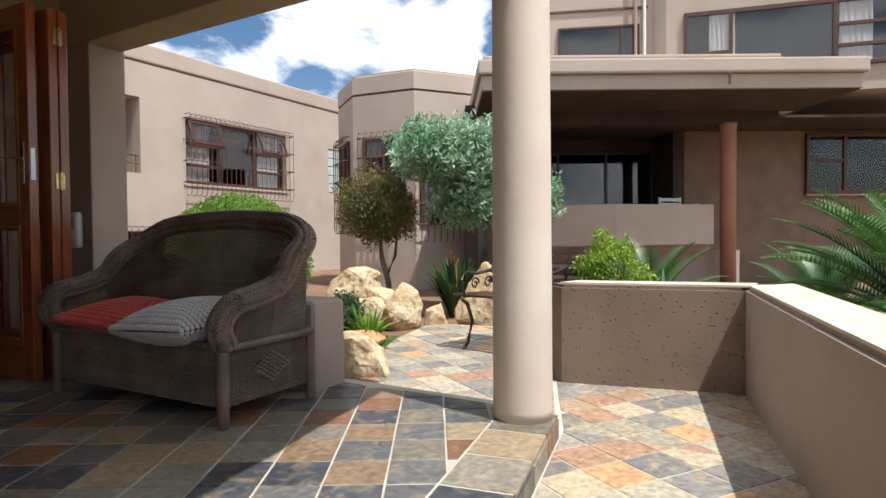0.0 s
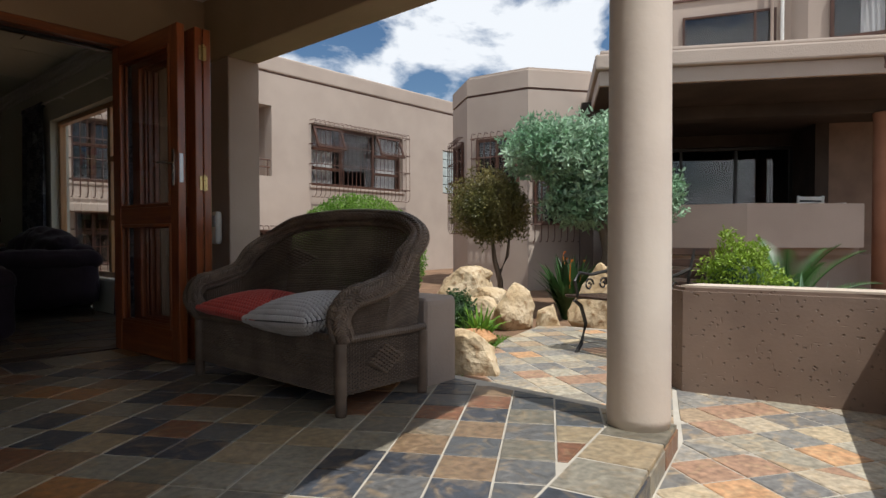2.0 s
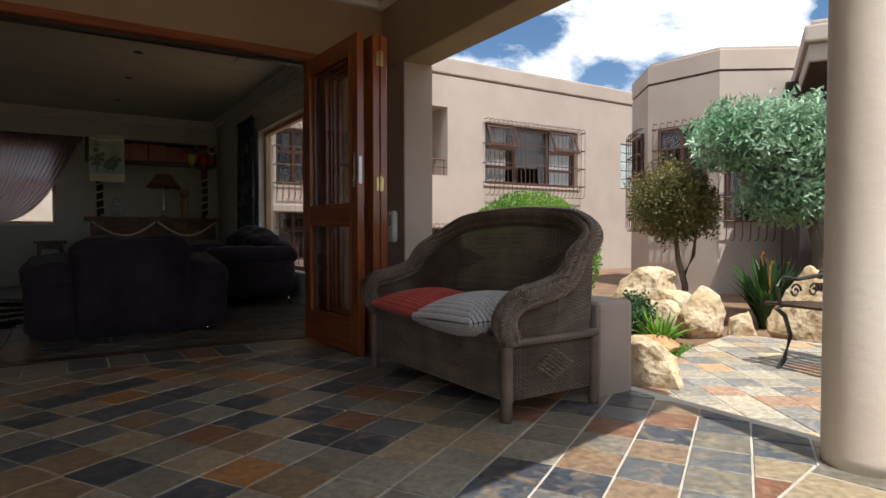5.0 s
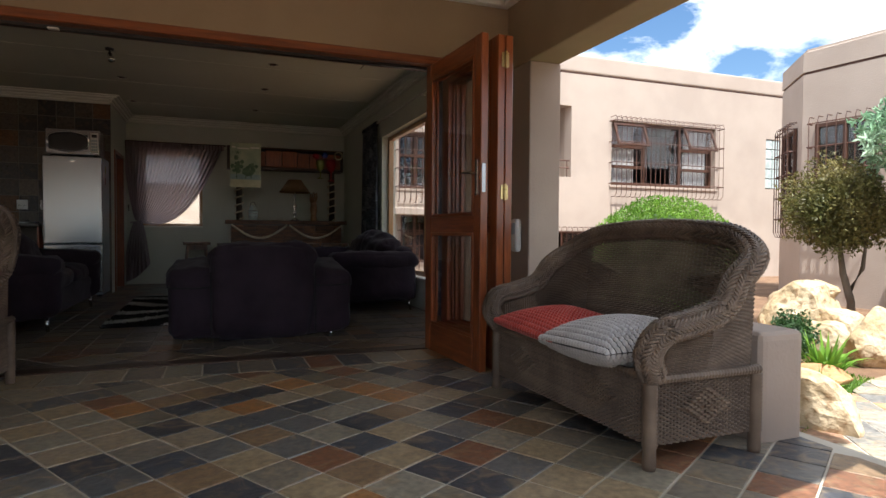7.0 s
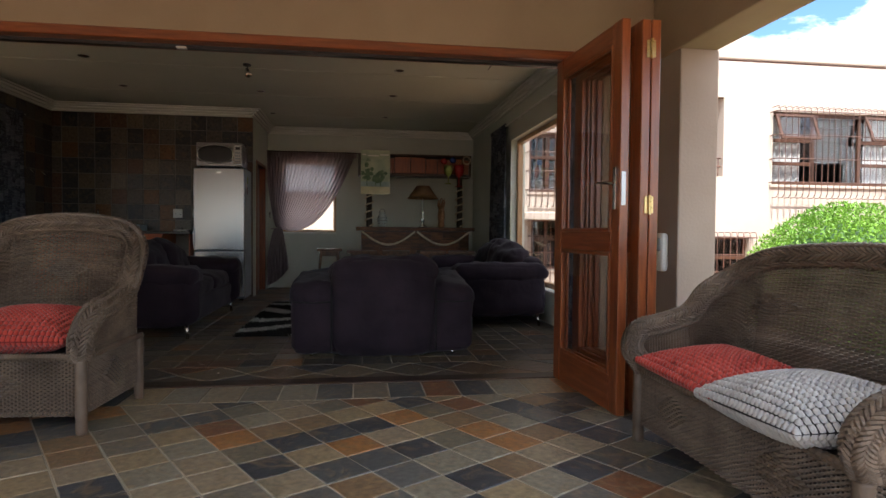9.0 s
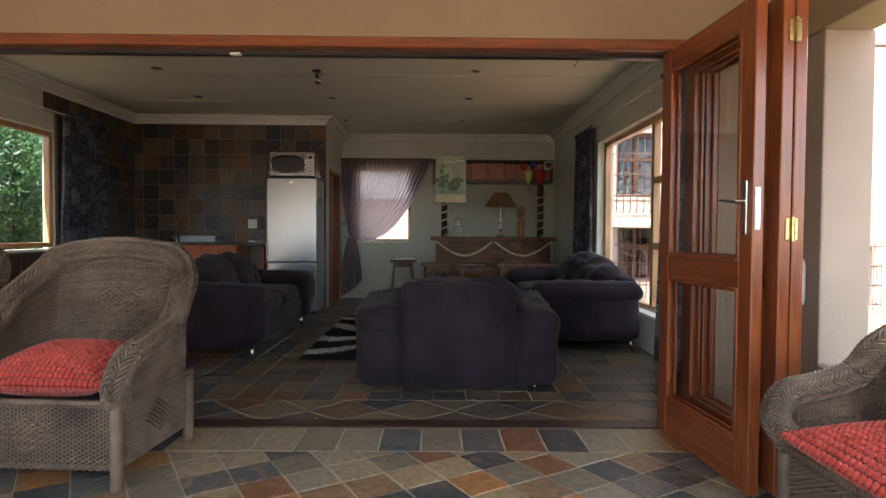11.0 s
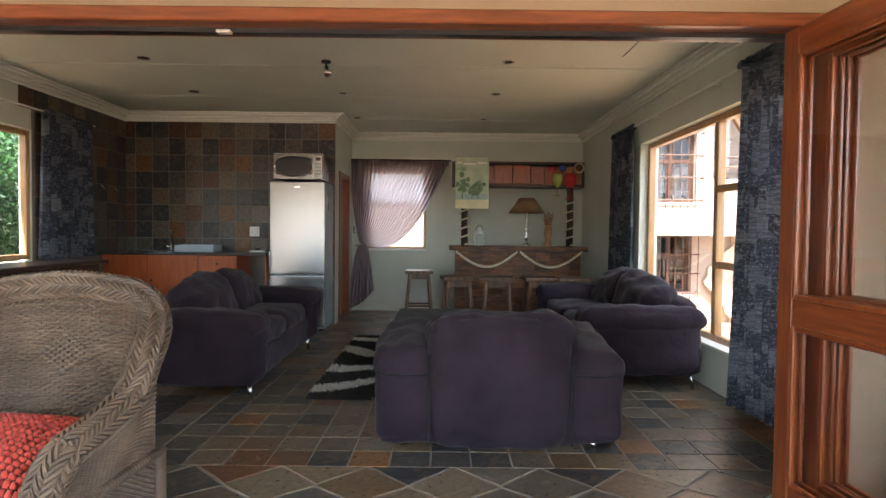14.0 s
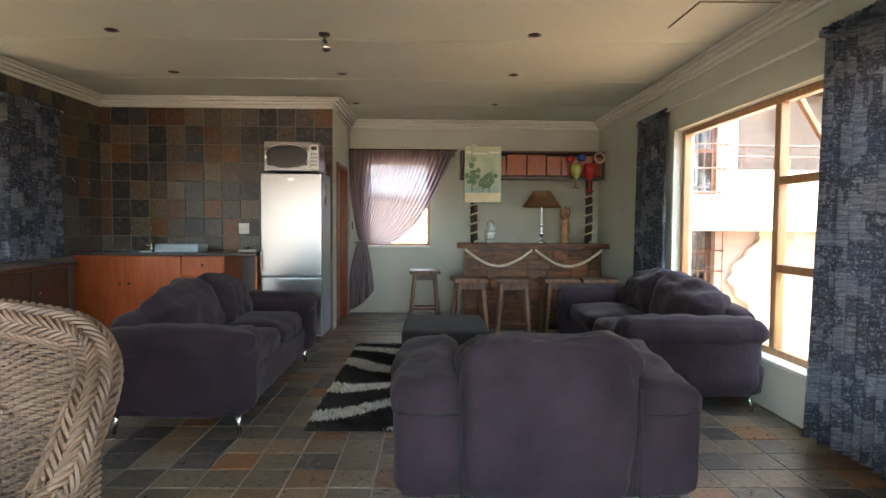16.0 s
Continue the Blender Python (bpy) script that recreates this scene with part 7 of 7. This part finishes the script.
bm = rounded_box(0.02, 0.44, 0.23, 0.009, 8)
for v in bm.verts:
    k = 1 - 0.18 * (abs(v.co.y) / 0.22) ** 2
    v.co.z *= k
part("door_window", moved(bm, Matrix.Translation((0.004, -0.05, 0.18))), M["black_plastic"], mw, "black oval door window")
bm = bmesh.new()
tube(bm, [(0.012, 0.235 * math.cos(2 * math.pi * k / 28) - 0.05, 0.18 + 0.125 * math.copysign(abs(math.sin(2 * math.pi * k / 28)) ** 0.7, math.sin(2 * math.pi * k / 28))) for k in range(28)], 0.008, 6, closed=True)
part("door_ring", bm, M["chrome"], mw)
part("control_panel", boxes((0.0, 0.004, 0.20, 0.29, 0.05, 0.31), bevel=0.0015), M["white_plastic"], mw)
part("display", boxes((0.0041, 0.006, 0.215, 0.275, 0.25, 0.29)), M["black_plastic"], mw)
for r in range(4):
    for c in range(3):
        part("button", boxes((0.0041, 0.0065, 0.212 + c * 0.024, 0.23 + c * 0.024, 0.075 + r * 0.04, 0.10 + r * 0.04), bevel=0.001), M["grey_plastic"], mw)
for y in (-0.25, 0.25):
    part("foot", boxes((-0.38, -0.05, y - 0.02, y + 0.02, 0, 0.0149)), M["black_plastic"], mw)

# dark counter under the left window
dc = thing("dark_counter", pose(0, 0, 0), "dark stained wooden counter under the garden window", "counter")
part("top", boxes((-7.45, -4.6, LEFT + 0.003, -2.70, 0.865, 0.905), bevel=0.008), M["dark_wood"], dc)
part("body", boxes((-7.40, -4.65, LEFT + 0.004, -2.78, 0.0, 0.864), bevel=0.004), M["dark_wood"], dc)
for k in range(5):
    x0 = -7.36 + k * 0.54
    d = part("door", boxes((x0, x0 + 0.51, -2.779, -2.760, 0.08, 0.84), bevel=0.006), M["dark_wood"], dc)
    bm = bmesh.new()
    lathe(bm, [(0.006, 0), (0.007, 0.014), (0.017, 0.02), (0.012, 0.032)], 10)
    part("knob", moved(bm, Matrix.Translation((x0 + 0.45, -2.76, 0.66)) @ Matrix.Rotation(radians(-90), 4, 'X')), M["chrome"], d)

# ---- the bar ----
BX = -8.85
bar = thing("home_bar", pose(BX, 2.0, 0), "rustic wooden home bar with block front and rope swags", "bar")
BWID = 0.93
part("counter", boxes((-0.42, 0.03, -BWID, BWID, 1.0, 1.06), bevel=0.01, seg=2), M["bar_wood"], bar, "thick wooden counter top")
part("carcass", boxes((-0.36, -0.05, -BWID + 0.08, BWID - 0.08, 0.0, 0.999)), M["dark_wood"], bar)
rnd = random.Random(81)
for r in range(8):
    y = -BWID + 0.085
    z0 = 0.02 + r * 0.121
    while y < BWID - 0.12:
        w = min(rnd.uniform(0.14, 0.34), BWID - 0.085 - y)
        o = rnd.uniform(0.0, 0.018)
        part("block", boxes((-0.0499, -0.028 + o, y, y + w - 0.006, z0, z0 + 0.115), bevel=0.004), M["bar_wood"], bar)
        y += w
for s in (1, -1):
    bm = bmesh.new()
    n = 26
    line = []
    for i in range(n + 1):
        u = i / n
        y = s * (0.02 + 0.82 * u)
        line.append((0.006, y, 0.985 - 0.20 * math.sin(math.pi * u)))
    for st in range(3):
        tube(bm, [path_at([Vector(p) for p in line], i / 90) + Vector((0.009 * math.cos(i * 0.9 + st * 2.1), 0, 0.009 * math.sin(i * 0.9 + st * 2.1))) for i in range(91)], 0.0105, 5)
    part("rope", bm, M["rope"], bar, "thick cream rope swag", smooth=True)
for s in (1, -1):
    post = bmesh.new()
    tube(post, [(-0.20, s * 0.72, 1.06), (-0.19, s * 0.725, 1.4), (-0.21, s * 0.72, 1.87)], [0.048, 0.044, 0.046], 12)
    p_ = part("post", post, M["post_bark"], bar, "rough bark post", smooth=True)
    bm = bmesh.new()
    tube(bm, [(-0.20 + 0.062 * math.cos(k * 0.42), s * 0.72 + 0.062 * math.sin(k * 0.42), 1.075 + 0.0078 * k) for k in range(80)], 0.012, 6)
    part("rope", bm, M["rope"], p_)
part("shelf_box", boxes((-0.38, -0.06, -0.90, 0.88, 1.86, 1.885), (-0.38, -0.06, -0.90, 0.88, 2.175, 2.20), (-0.38, -0.06, -0.90, -0.87, 1.886, 2.174), (-0.38, -0.06, 0.85, 0.88, 1.886, 2.174), (-0.38, -0.36, -0.869, 0.849, 1.886, 2.174), bevel=0.004), M["dark_wood"], bar, "dark overhead shelf box")
y = -0.86
while y < 0.80:
    w = min(rnd.uniform(0.12, 0.26), 0.845 - y)
    part("panel_block", boxes((-0.10, -0.065 + rnd.uniform(0, 0.012), y, y + w - 0.01, 1.90, 1.90 + rnd.uniform(0.22, 0.268)), bevel=0.004), M["door_wood"], bar)
    y += w

# things on the bar
lm = thing("table_lamp", pose(BX - 0.15, 2.12, 1.062) @ Matrix.Scale(1.2, 4), "turned metal table lamp with a brown shade", "lamp")
bm = bmesh.new()
lathe(bm, [(0.06, 0), (0.06, 0.012), (0.025, 0.03), (0.014, 0.06), (0.028, 0.09), (0.03, 0.11), (0.012, 0.14), (0.024, 0.18), (0.026, 0.20), (0.010, 0.23), (0.012, 0.36), (0.010, 0.40)], 18)
part("stem", bm, M["chrome"], lm, smooth=True)
bm = bmesh.new()
segs = 28
r0 = [bm.verts.new((0.205 * math.cos(2 * math.pi * k / segs), 0.205 * math.sin(2 * math.pi * k / segs), 0.375)) for k in range(segs)]
r1 = [bm.verts.new((0.15 * math.cos(2 * math.pi * k / segs), 0.15 * math.sin(2 * math.pi * k / segs), 0.45)) for k in range(segs)]
r2 = [bm.verts.new((0.085 * math.cos(2 * math.pi * k / segs), 0.085 * math.sin(2 * math.pi * k / segs), 0.545)) for k in range(segs)]
for a, b in ((r0, r1), (r1, r2)):
    for k in range(segs):
        bm.faces.new((a[k], a[(k + 1) % segs], b[(k + 1) % segs], b[k]))
bmesh.ops.solidify(bm, geom=bm.faces[:], thickness=0.004)
part("shade", bm, M["lamp_shade"], lm, "brown coolie shade", smooth=True)
bm = bmesh.new()
for k in range(3):
    a = 2 * math.pi * k / 3
    tube(bm, [(0, 0, 0.40), (0.09 * math.cos(a), 0.09 * math.sin(a), 0.54)], 0.003, 5)
part("shade_carrier", bm, M["chrome"], lm)
jar = thing("glass_lantern", pose(BX - 0.14, 1.48, 1.062), "round silvered glass lantern jar with a wire handle", "lantern")
bm = bmesh.new()
lathe(bm, [(0.045, 0), (0.06, 0.02), (0.075, 0.08), (0.078, 0.13), (0.06, 0.18), (0.04, 0.20), (0.045, 0.22), (0.02, 0.23)], 22)
part("body", bm, M["glass_block"], jar, smooth=True)
for z in (0.05, 0.10, 0.15):
    bm = bmesh.new()
    rr = 0.07 if z < 0.07 else 0.08
    tube(bm, [(rr * math.cos(2 * math.pi * k / 20), rr * math.sin(2 * math.pi * k / 20), z) for k in range(20)], 0.004, 5, closed=True)
    part("wire_band", bm, M["chrome"], jar)
bm = bmesh.new()
tube(bm, [(0, 0.045 * math.cos(math.pi * k / 10), 0.21 + 0.07 * math.sin(math.pi * k / 10)) for k in range(11)], 0.004, 5)
part("handle", bm, M["black_iron"], jar)
cf = bmesh.new()
rnd = random.Random(83)
lathe(cf, [(0.05, 0), (0.055, 0.03), (0.045, 0.10), (0.06, 0.18), (0.05, 0.26), (0.04, 0.32)], 12)
for k in range(9):
    a = k * 0.8
    tube(cf, [(0.03 * math.cos(a), 0.03 * math.sin(a), 0.30), (0.06 * math.cos(a), 0.06 * math.sin(a), 0.36 + 0.02 * (k % 3)), (0.05 * math.cos(a + 0.5), 0.05 * math.sin(a + 0.5), 0.44 + 0.03 * (k % 2))], [0.014, 0.011, 0.006], 6)
for v in cf.verts:
    v.co += 0.012 * noise.noise_vector(v.co * 22)
cv = part("carved_ornament", cf, M["carved"], None, smooth=True)
cv.matrix_basis = pose(BX - 0.16, 2.42, 1.06)
tagged(cv, "knotted carved wooden ornament on the bar", "ornament")


def goblet(m, mat, label, k=1.0):
    t = thing("goblet_ornament", m, label, "ornament", "hanging goblets")
    bm = bmesh.new()
    lathe(bm, [(0.045 * k, 0), (0.045 * k, 0.008), (0.008, 0.02), (0.008, 0.10 * k), (0.04 * k, 0.13 * k), (0.058 * k, 0.19 * k), (0.052 * k, 0.25 * k), (0.045 * k, 0.25 * k), (0.02, 0.15 * k)], 18)
    part("glass", bm, M[mat], t, smooth=True)
    bm = bmesh.new()
    tube(bm, [(-0.06, 0, 0.2 * k), (-0.03, 0, 0.2 * k)], 0.006, 5)
    part("peg", bm, M["dark_wood"], t)
    return t


goblet(pose(BX + 0.02, 2.50, 1.74), "green_glaze", "olive green stemmed goblet ornament on the shelf edge", 1.15)
goblet(pose(BX + 0.02, 2.67, 1.70), "red_glaze", "dark red goblet ornament on the shelf edge", 1.35)
for y, z, c, n in ((2.58, 2.12, "blue_glaze", "blue"), (2.44, 2.10, "red_glaze", "red")):
    t = thing("ornament", pose(BX - 0.03, y, z), f"small {n} glazed bird-like ornament on the shelf edge", "ornament")
    bm = rounded_box(0.05, 0.10, 0.07, 0.03, 5, 0.01, 3, 0.01)
    part("body", bm, M[c], t, smooth=True)
rg = bmesh.new()
tube(rg, [(0, 0.06 * math.cos(2 * math.pi * k / 18), 0.06 * math.sin(2 * math.pi * k / 18)) for k in range(18)], 0.013, 6, closed=True)
ro = part("rope_ring", rg, M["rope"], None, smooth=True)
ro.matrix_basis = pose(BX - 0.035, 2.80, 2.12)
tagged(ro, "small cream rope ring on the shelf front", "ring")
bm = bmesh.new()
lathe(bm, [(0.05, 0), (0.065, 0.02), (0.05, 0.06), (0.02, 0.08)], 14)
cap = part("white_bowl", bm, M["white_plastic"], None, smooth=True)
cap.matrix_basis = pose(BX - 0.15, 1.27, 2.201)
tagged(cap, "small white bowl on the bar shelf", "bowl")

# painted board hung on the shelf
pic = thing("painted_board", pose(BX + 0.0, 1.365, 1.56), "pale painted landscape board with trees and script", "painting")
M["paint_pale"] = surface("pale_green_paint", (0.32, 0.40, 0.29), (0.52, 0.57, 0.40), 5, 0.6, 0.1, 40)
M["paint_green"] = surface("dark_green_paint", (0.06, 0.12, 0.07), (0.14, 0.22, 0.12), 14, 0.6, 0.1, 60)
M["paint_sand"] = surface("sand_paint", (0.55, 0.52, 0.32), (0.66, 0.62, 0.42), 8, 0.6, 0.1, 60)
M["paint_water"] = surface("water_paint", (0.26, 0.36, 0.36), (0.36, 0.46, 0.44), 8, 0.6, 0.1, 60)
part("board", boxes((-0.018, 0.0, -0.225, 0.225, 0, 0.68), bevel=0.003), M["paint_pale"], pic)
part("painted_sand", boxes((0.0002, 0.0012, -0.222, 0.222, 0.003, 0.16)), M["paint_sand"], pic)
part("painted_water", boxes((0.0013, 0.0018, -0.222, 0.222, 0.12, 0.20)), M["paint_water"], pic)
rnd = random.Random(85)
for cy, cz, r, n in ((0.08, 0.28, 0.10, 12), (-0.13, 0.34, 0.09, 14), (0.0, 0.24, 0.06, 7)):
    bm = bmesh.new()
    lay = 0.002
    for k in range(n):
        yy, zz = cy + rnd.gauss(0, r * 0.5), cz + rnd.gauss(0, r * 0.6)
        q = rnd.uniform(0.02, 0.045)
        vs = [bm.verts.new((lay, max(-0.22, min(0.22, yy + q * math.cos(a) * rnd.uniform(0.7, 1.2))), zz + q * math.sin(a))) for a in (0, 1.05, 2.1, 3.14, 4.2, 5.2)]
        bm.faces.new(vs)
        lay += 0.0001
    o = part("painted_tree", bm, M["paint_green"], pic)
    bm = boxes((0.0018, 0.0021, cy - 0.006, cy + 0.006, 0.13, cz))
    part("painted_trunk", bm, M["paint_green"], pic)
bm = bmesh.new()
for k in range(7):
    a = -1.2 + k * 0.4
    vs = [bm.verts.new((0.0042, -0.14, 0.50)), bm.verts.new((0.0042, -0.14 + 0.05 * math.sin(a) - 0.008, 0.50 + 0.05 * math.cos(a))), bm.verts.new((0.0042, -0.14 + 0.10 * math.sin(a), 0.50 + 0.07 * math.cos(a)))]
    bm.faces.new(vs)
part("painted_palm", bm, M["paint_green"], pic)
for y0, y1, z in ((-0.20, -0.14, 0.60), (-0.12, 0.05, 0.585), (0.07, 0.20, 0.60)):
    part("script_bar", boxes((0.0003, 0.0012, y0, y1, z, z + 0.022), bevel=0.0003), M["white_plaster"], pic)


# stools
def stool(m, label):
    t = thing("bar_stool", m, label, "stool", "bar stools")
    bm = boxes((-0.17, 0.17, -0.19, 0.19, 0.675, 0.72), bevel=0.010, seg=2)
    for v in bm.verts:
        if v.co.z > 0.70:
            v.co.z -= 0.012 * (1 - (v.co.y / 0.19) ** 2)
    part("seat", bm, M["stool_wood"], t)
    part("apron", boxes((-0.13, 0.13, -0.145, -0.12, 0.60, 0.674), (-0.13, 0.13, 0.12, 0.145, 0.60, 0.674), (-0.13, -0.105, -0.119, 0.119, 0.60, 0.674), (0.105, 0.13, -0.119, 0.119, 0.60, 0.674), bevel=0.003), M["stool_wood"], t)
    for sx in (1, -1):
        for sy in (1, -1):
            bm = boxes((-0.02, 0.02, -0.02, 0.02, 0, 0.66), bevel=0.004)
            for v in bm.verts:
                k = 1 - v.co.z / 0.66
                v.co.x += sx * (0.11 + 0.05 * k)
                v.co.y += sy * (0.125 + 0.06 * k)
            part("leg", bm, M["stool_wood"], t)
        bm = bmesh.new()
        tube(bm, [(sx * 0.142, -0.16, 0.24), (sx * 0.142, 0.16, 0.24)], 0.013, 8)
        part("stretcher", bm, M["stool_wood"], t)
    return t


s0 = stool(pose(-9.05, 0.66, 0, 0, 0, 4), "rustic wooden bar stool beside the bar end")
for (x, y, r) in ((-8.02, 1.16, 8), (-8.0, 1.64, -5), (-8.03, 2.14, 3), (-8.0, 2.58, -8)):
    c = copy_thing(s0, pose(x, y, 0, 0, 0, r))
    tagged(c, "rustic wooden bar stool in front of the bar")

# ---- ceiling fittings ----
def downlight(x, y):
    t = thing("downlight", pose(x, y, CEIL - 0.0005), "small recessed chrome ceiling downlight", "downlight", "ceiling downlights")
    bm = bmesh.new()
    lathe(bm, [(0.052, -0.006), (0.055, -0.003), (0.055, 0.0)], 20)
    part("ring", bm, M["chrome"], t, smooth=True)
    bm = bmesh.new()
    lathe(bm, [(0.03, -0.0085), (0.034, -0.0065), (0.034, -0.0061)], 16)
    part("bulb", bm, M["dark_wood"], t)
    return t


for x, y in ((-6.27, -1.72), (-6.27, 1.55), (-7.55, -1.80), (-7.55, -0.14), (-7.52, 1.55), (-9.0, -0.2), (-9.0, 1.52), (-9.0 + 4.2, 1.55), (-4.8, -1.7)):
    downlight(x, y)
sl = thing("spotlight", pose(-6.3, -0.09, CEIL - 0.0005), "small dark swivel ceiling spotlight", "spotlight")
bm = bmesh.new()
lathe(bm, [(0.04, -0.02), (0.045, -0.004), (0.045, 0.0)], 16)
part("base", bm, M["black_iron"], sl, smooth=True)
bm = bmesh.new()
tube(bm, [(0, 0, -0.02), (0.01, 0.01, -0.07)], 0.008, 6)
part("arm", bm, M["black_iron"], sl)
bm = bmesh.new()
tube(bm, [(0.0, 0.0, -0.055), (0.035, 0.02, -0.115), (0.045, 0.025, -0.13)], [0.022, 0.032, 0.034], 14)
part("head", bm, M["chrome"], sl, smooth=True)
ht = thing("ceiling_hatch", pose(-5.80, 2.79, CEIL - 0.0008), "flush ceiling hatch with a thin dark gap", "hatch")
part("gap", boxes((-0.27, 0.27, -0.28, 0.28, -0.002, 0.0)), M["dark_wood"], ht)
part("panel", boxes((-0.262, 0.262, -0.272, 0.272, -0.008, -0.0021), bevel=0.001), M["ceiling"], ht)
# ---- tiles of the floors and of the kitchen wall ----
S = bpy.data.objects
tile_field([[(-3.105, -4.0), (edge_x(-4.0) - 0.26, -4.0), (edge_x(3.33) - 0.26, 3.33), (-3.105, 3.33)]], 0.206, 31, -0.006, S["floor_porch"], M["slate"], M["slate_far"], lambda x, y: abs(x + 1.3) + 0.8 * abs(y - 1.8), joint=0.008, origin=(-2.098, 1.486), limit=300, seed=3)
# straight row along the door threshold
row_me = tile_mesh([(-0.173, -0.104), (0.173, -0.104), (0.173, 0.104), (-0.173, 0.104)], 0.006)
row_me.materials.append(M["slate"])
for k in range(31):
    ob = new("tile", row_me)
    ob.parent = S["floor_porch"]
    ob.matrix_basis = Matrix.Translation((-3.287, -3.38 + k * 0.2175, -0.006)) @ Matrix.Rotation(math.pi * (k % 2), 4, 'Z')
# border strip on the step and its riser pieces
dx, dy = STEP_B[0] - STEP_A[0], STEP_B[1] - STEP_A[1]
dl = math.hypot(dx, dy)
rnd = random.Random(8)
ang = math.degrees(math.atan2(dy, dx))
for k in range(26):
    y0 = k * 0.29
    m = Matrix.Translation((STEP_A[0] + dx / dl * y0, STEP_A[1] + dy / dl * y0, -0.006)) @ Matrix.Rotation(radians(ang), 4, 'Z')
    me = tile_mesh([(0.005, -0.245), (0.28, -0.245), (0.28, 0.006), (0.005, 0.006)], 0.006)
    me.materials.append(M["slate"])
    ob = new("border_tile", me)
    ob.parent = S["floor_porch"]
    ob.matrix_basis = m
    ob = part("riser_tile", boxes((0.004, 0.285, 0.001, 0.012, -0.11, -0.014), bevel=0.002), M["slate"], S["floor_porch"])
    ob.matrix_basis = m
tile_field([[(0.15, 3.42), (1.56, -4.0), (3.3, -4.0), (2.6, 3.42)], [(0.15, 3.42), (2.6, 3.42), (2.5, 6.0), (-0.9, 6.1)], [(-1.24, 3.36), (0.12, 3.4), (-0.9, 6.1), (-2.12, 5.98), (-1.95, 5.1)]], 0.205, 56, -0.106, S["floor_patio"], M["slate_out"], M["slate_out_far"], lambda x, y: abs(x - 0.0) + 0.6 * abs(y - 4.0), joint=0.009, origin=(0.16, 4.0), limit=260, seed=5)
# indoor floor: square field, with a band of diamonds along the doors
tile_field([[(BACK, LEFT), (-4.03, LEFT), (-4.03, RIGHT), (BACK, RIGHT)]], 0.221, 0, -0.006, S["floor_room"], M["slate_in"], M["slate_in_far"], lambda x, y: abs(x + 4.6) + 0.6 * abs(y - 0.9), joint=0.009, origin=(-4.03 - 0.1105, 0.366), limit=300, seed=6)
for k in range(14):
    y = -2.84 + k * 0.457
    for poly in ([(-4.025, y + 0.2285), (-3.79, y), (-3.61, y + 0.2285), (-3.79, y + 0.457)], [(-4.025, y - 0.215), (-4.025, y + 0.215), (-3.805, y)], [(-3.61, y - 0.215), (-3.775, y), (-3.61, y + 0.215)]):
        cx, cy = sum(p[0] for p in poly) / len(poly), sum(p[1] for p in poly) / len(poly)
        if cy < LEFT + 0.2 or cy > RIGHT - 0.2:
            continue
        pts = [(x - cx, (yy - cy)) for x, yy in poly]
        pts = [(x * 0.965, yy * 0.975) for x, yy in pts]
        if sum(pts[i][0] * pts[(i + 1) % len(pts)][1] - pts[(i + 1) % len(pts)][0] * pts[i][1] for i in range(len(pts))) < 0:
            pts = pts[::-1]
        me = tile_mesh(pts, 0.006)
        me.materials.append(M["slate_in"])
        ob = new("diamond_tile", me)
        ob.parent = S["floor_room"]
        ob.matrix_basis = Matrix.Translation((cx, cy, -0.006))
# dark jointing behind the wall tiles
part("grout_bed", boxes((KITCH + 0.0005, KITCH + 0.006, LEFT + 0.002, DIV - 0.002, 0.0, 2.665)), M["grout_wall"], S["wall_kitchen"])
part("grout_bed", boxes((KITCH + 0.007, -6.95, LEFT + 0.0005, LEFT + 0.006, 0.0, 2.665)), M["grout_wall"], S["wall_left"])
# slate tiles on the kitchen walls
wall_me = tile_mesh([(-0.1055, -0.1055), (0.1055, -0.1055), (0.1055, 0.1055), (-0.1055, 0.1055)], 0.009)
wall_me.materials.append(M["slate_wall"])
rnd = random.Random(15)
for i in range(13):
    for j in range(8):
        ob = new("wall_tile", wall_me)
        ob.parent = S["wall_kitchen"]
        ob.matrix_basis = Matrix.Translation((KITCH + 0.002, DIV - 0.113 - i * 0.2185, 2.55 - j * 0.2185)) @ Matrix.Rotation(radians(90), 4, 'Y') @ Matrix.Rotation(radians(90 * rnd.randint(0, 3)), 4, 'Z')
for i in range(9):
    for j in range(8):
        x = KITCH + 0.125 + i * 0.2185
        if x > -6.95 and j > 0 and j < 8:
            continue
        ob = new("wall_tile", wall_me)
        ob.parent = S["wall_left"]
        ob.matrix_basis = Matrix.Translation((x, LEFT + 0.002, 2.55 - j * 0.2185)) @ Matrix.Rotation(radians(-90), 4, 'X') @ Matrix.Rotation(radians(90 * rnd.randint(0, 3)), 4, 'Z')
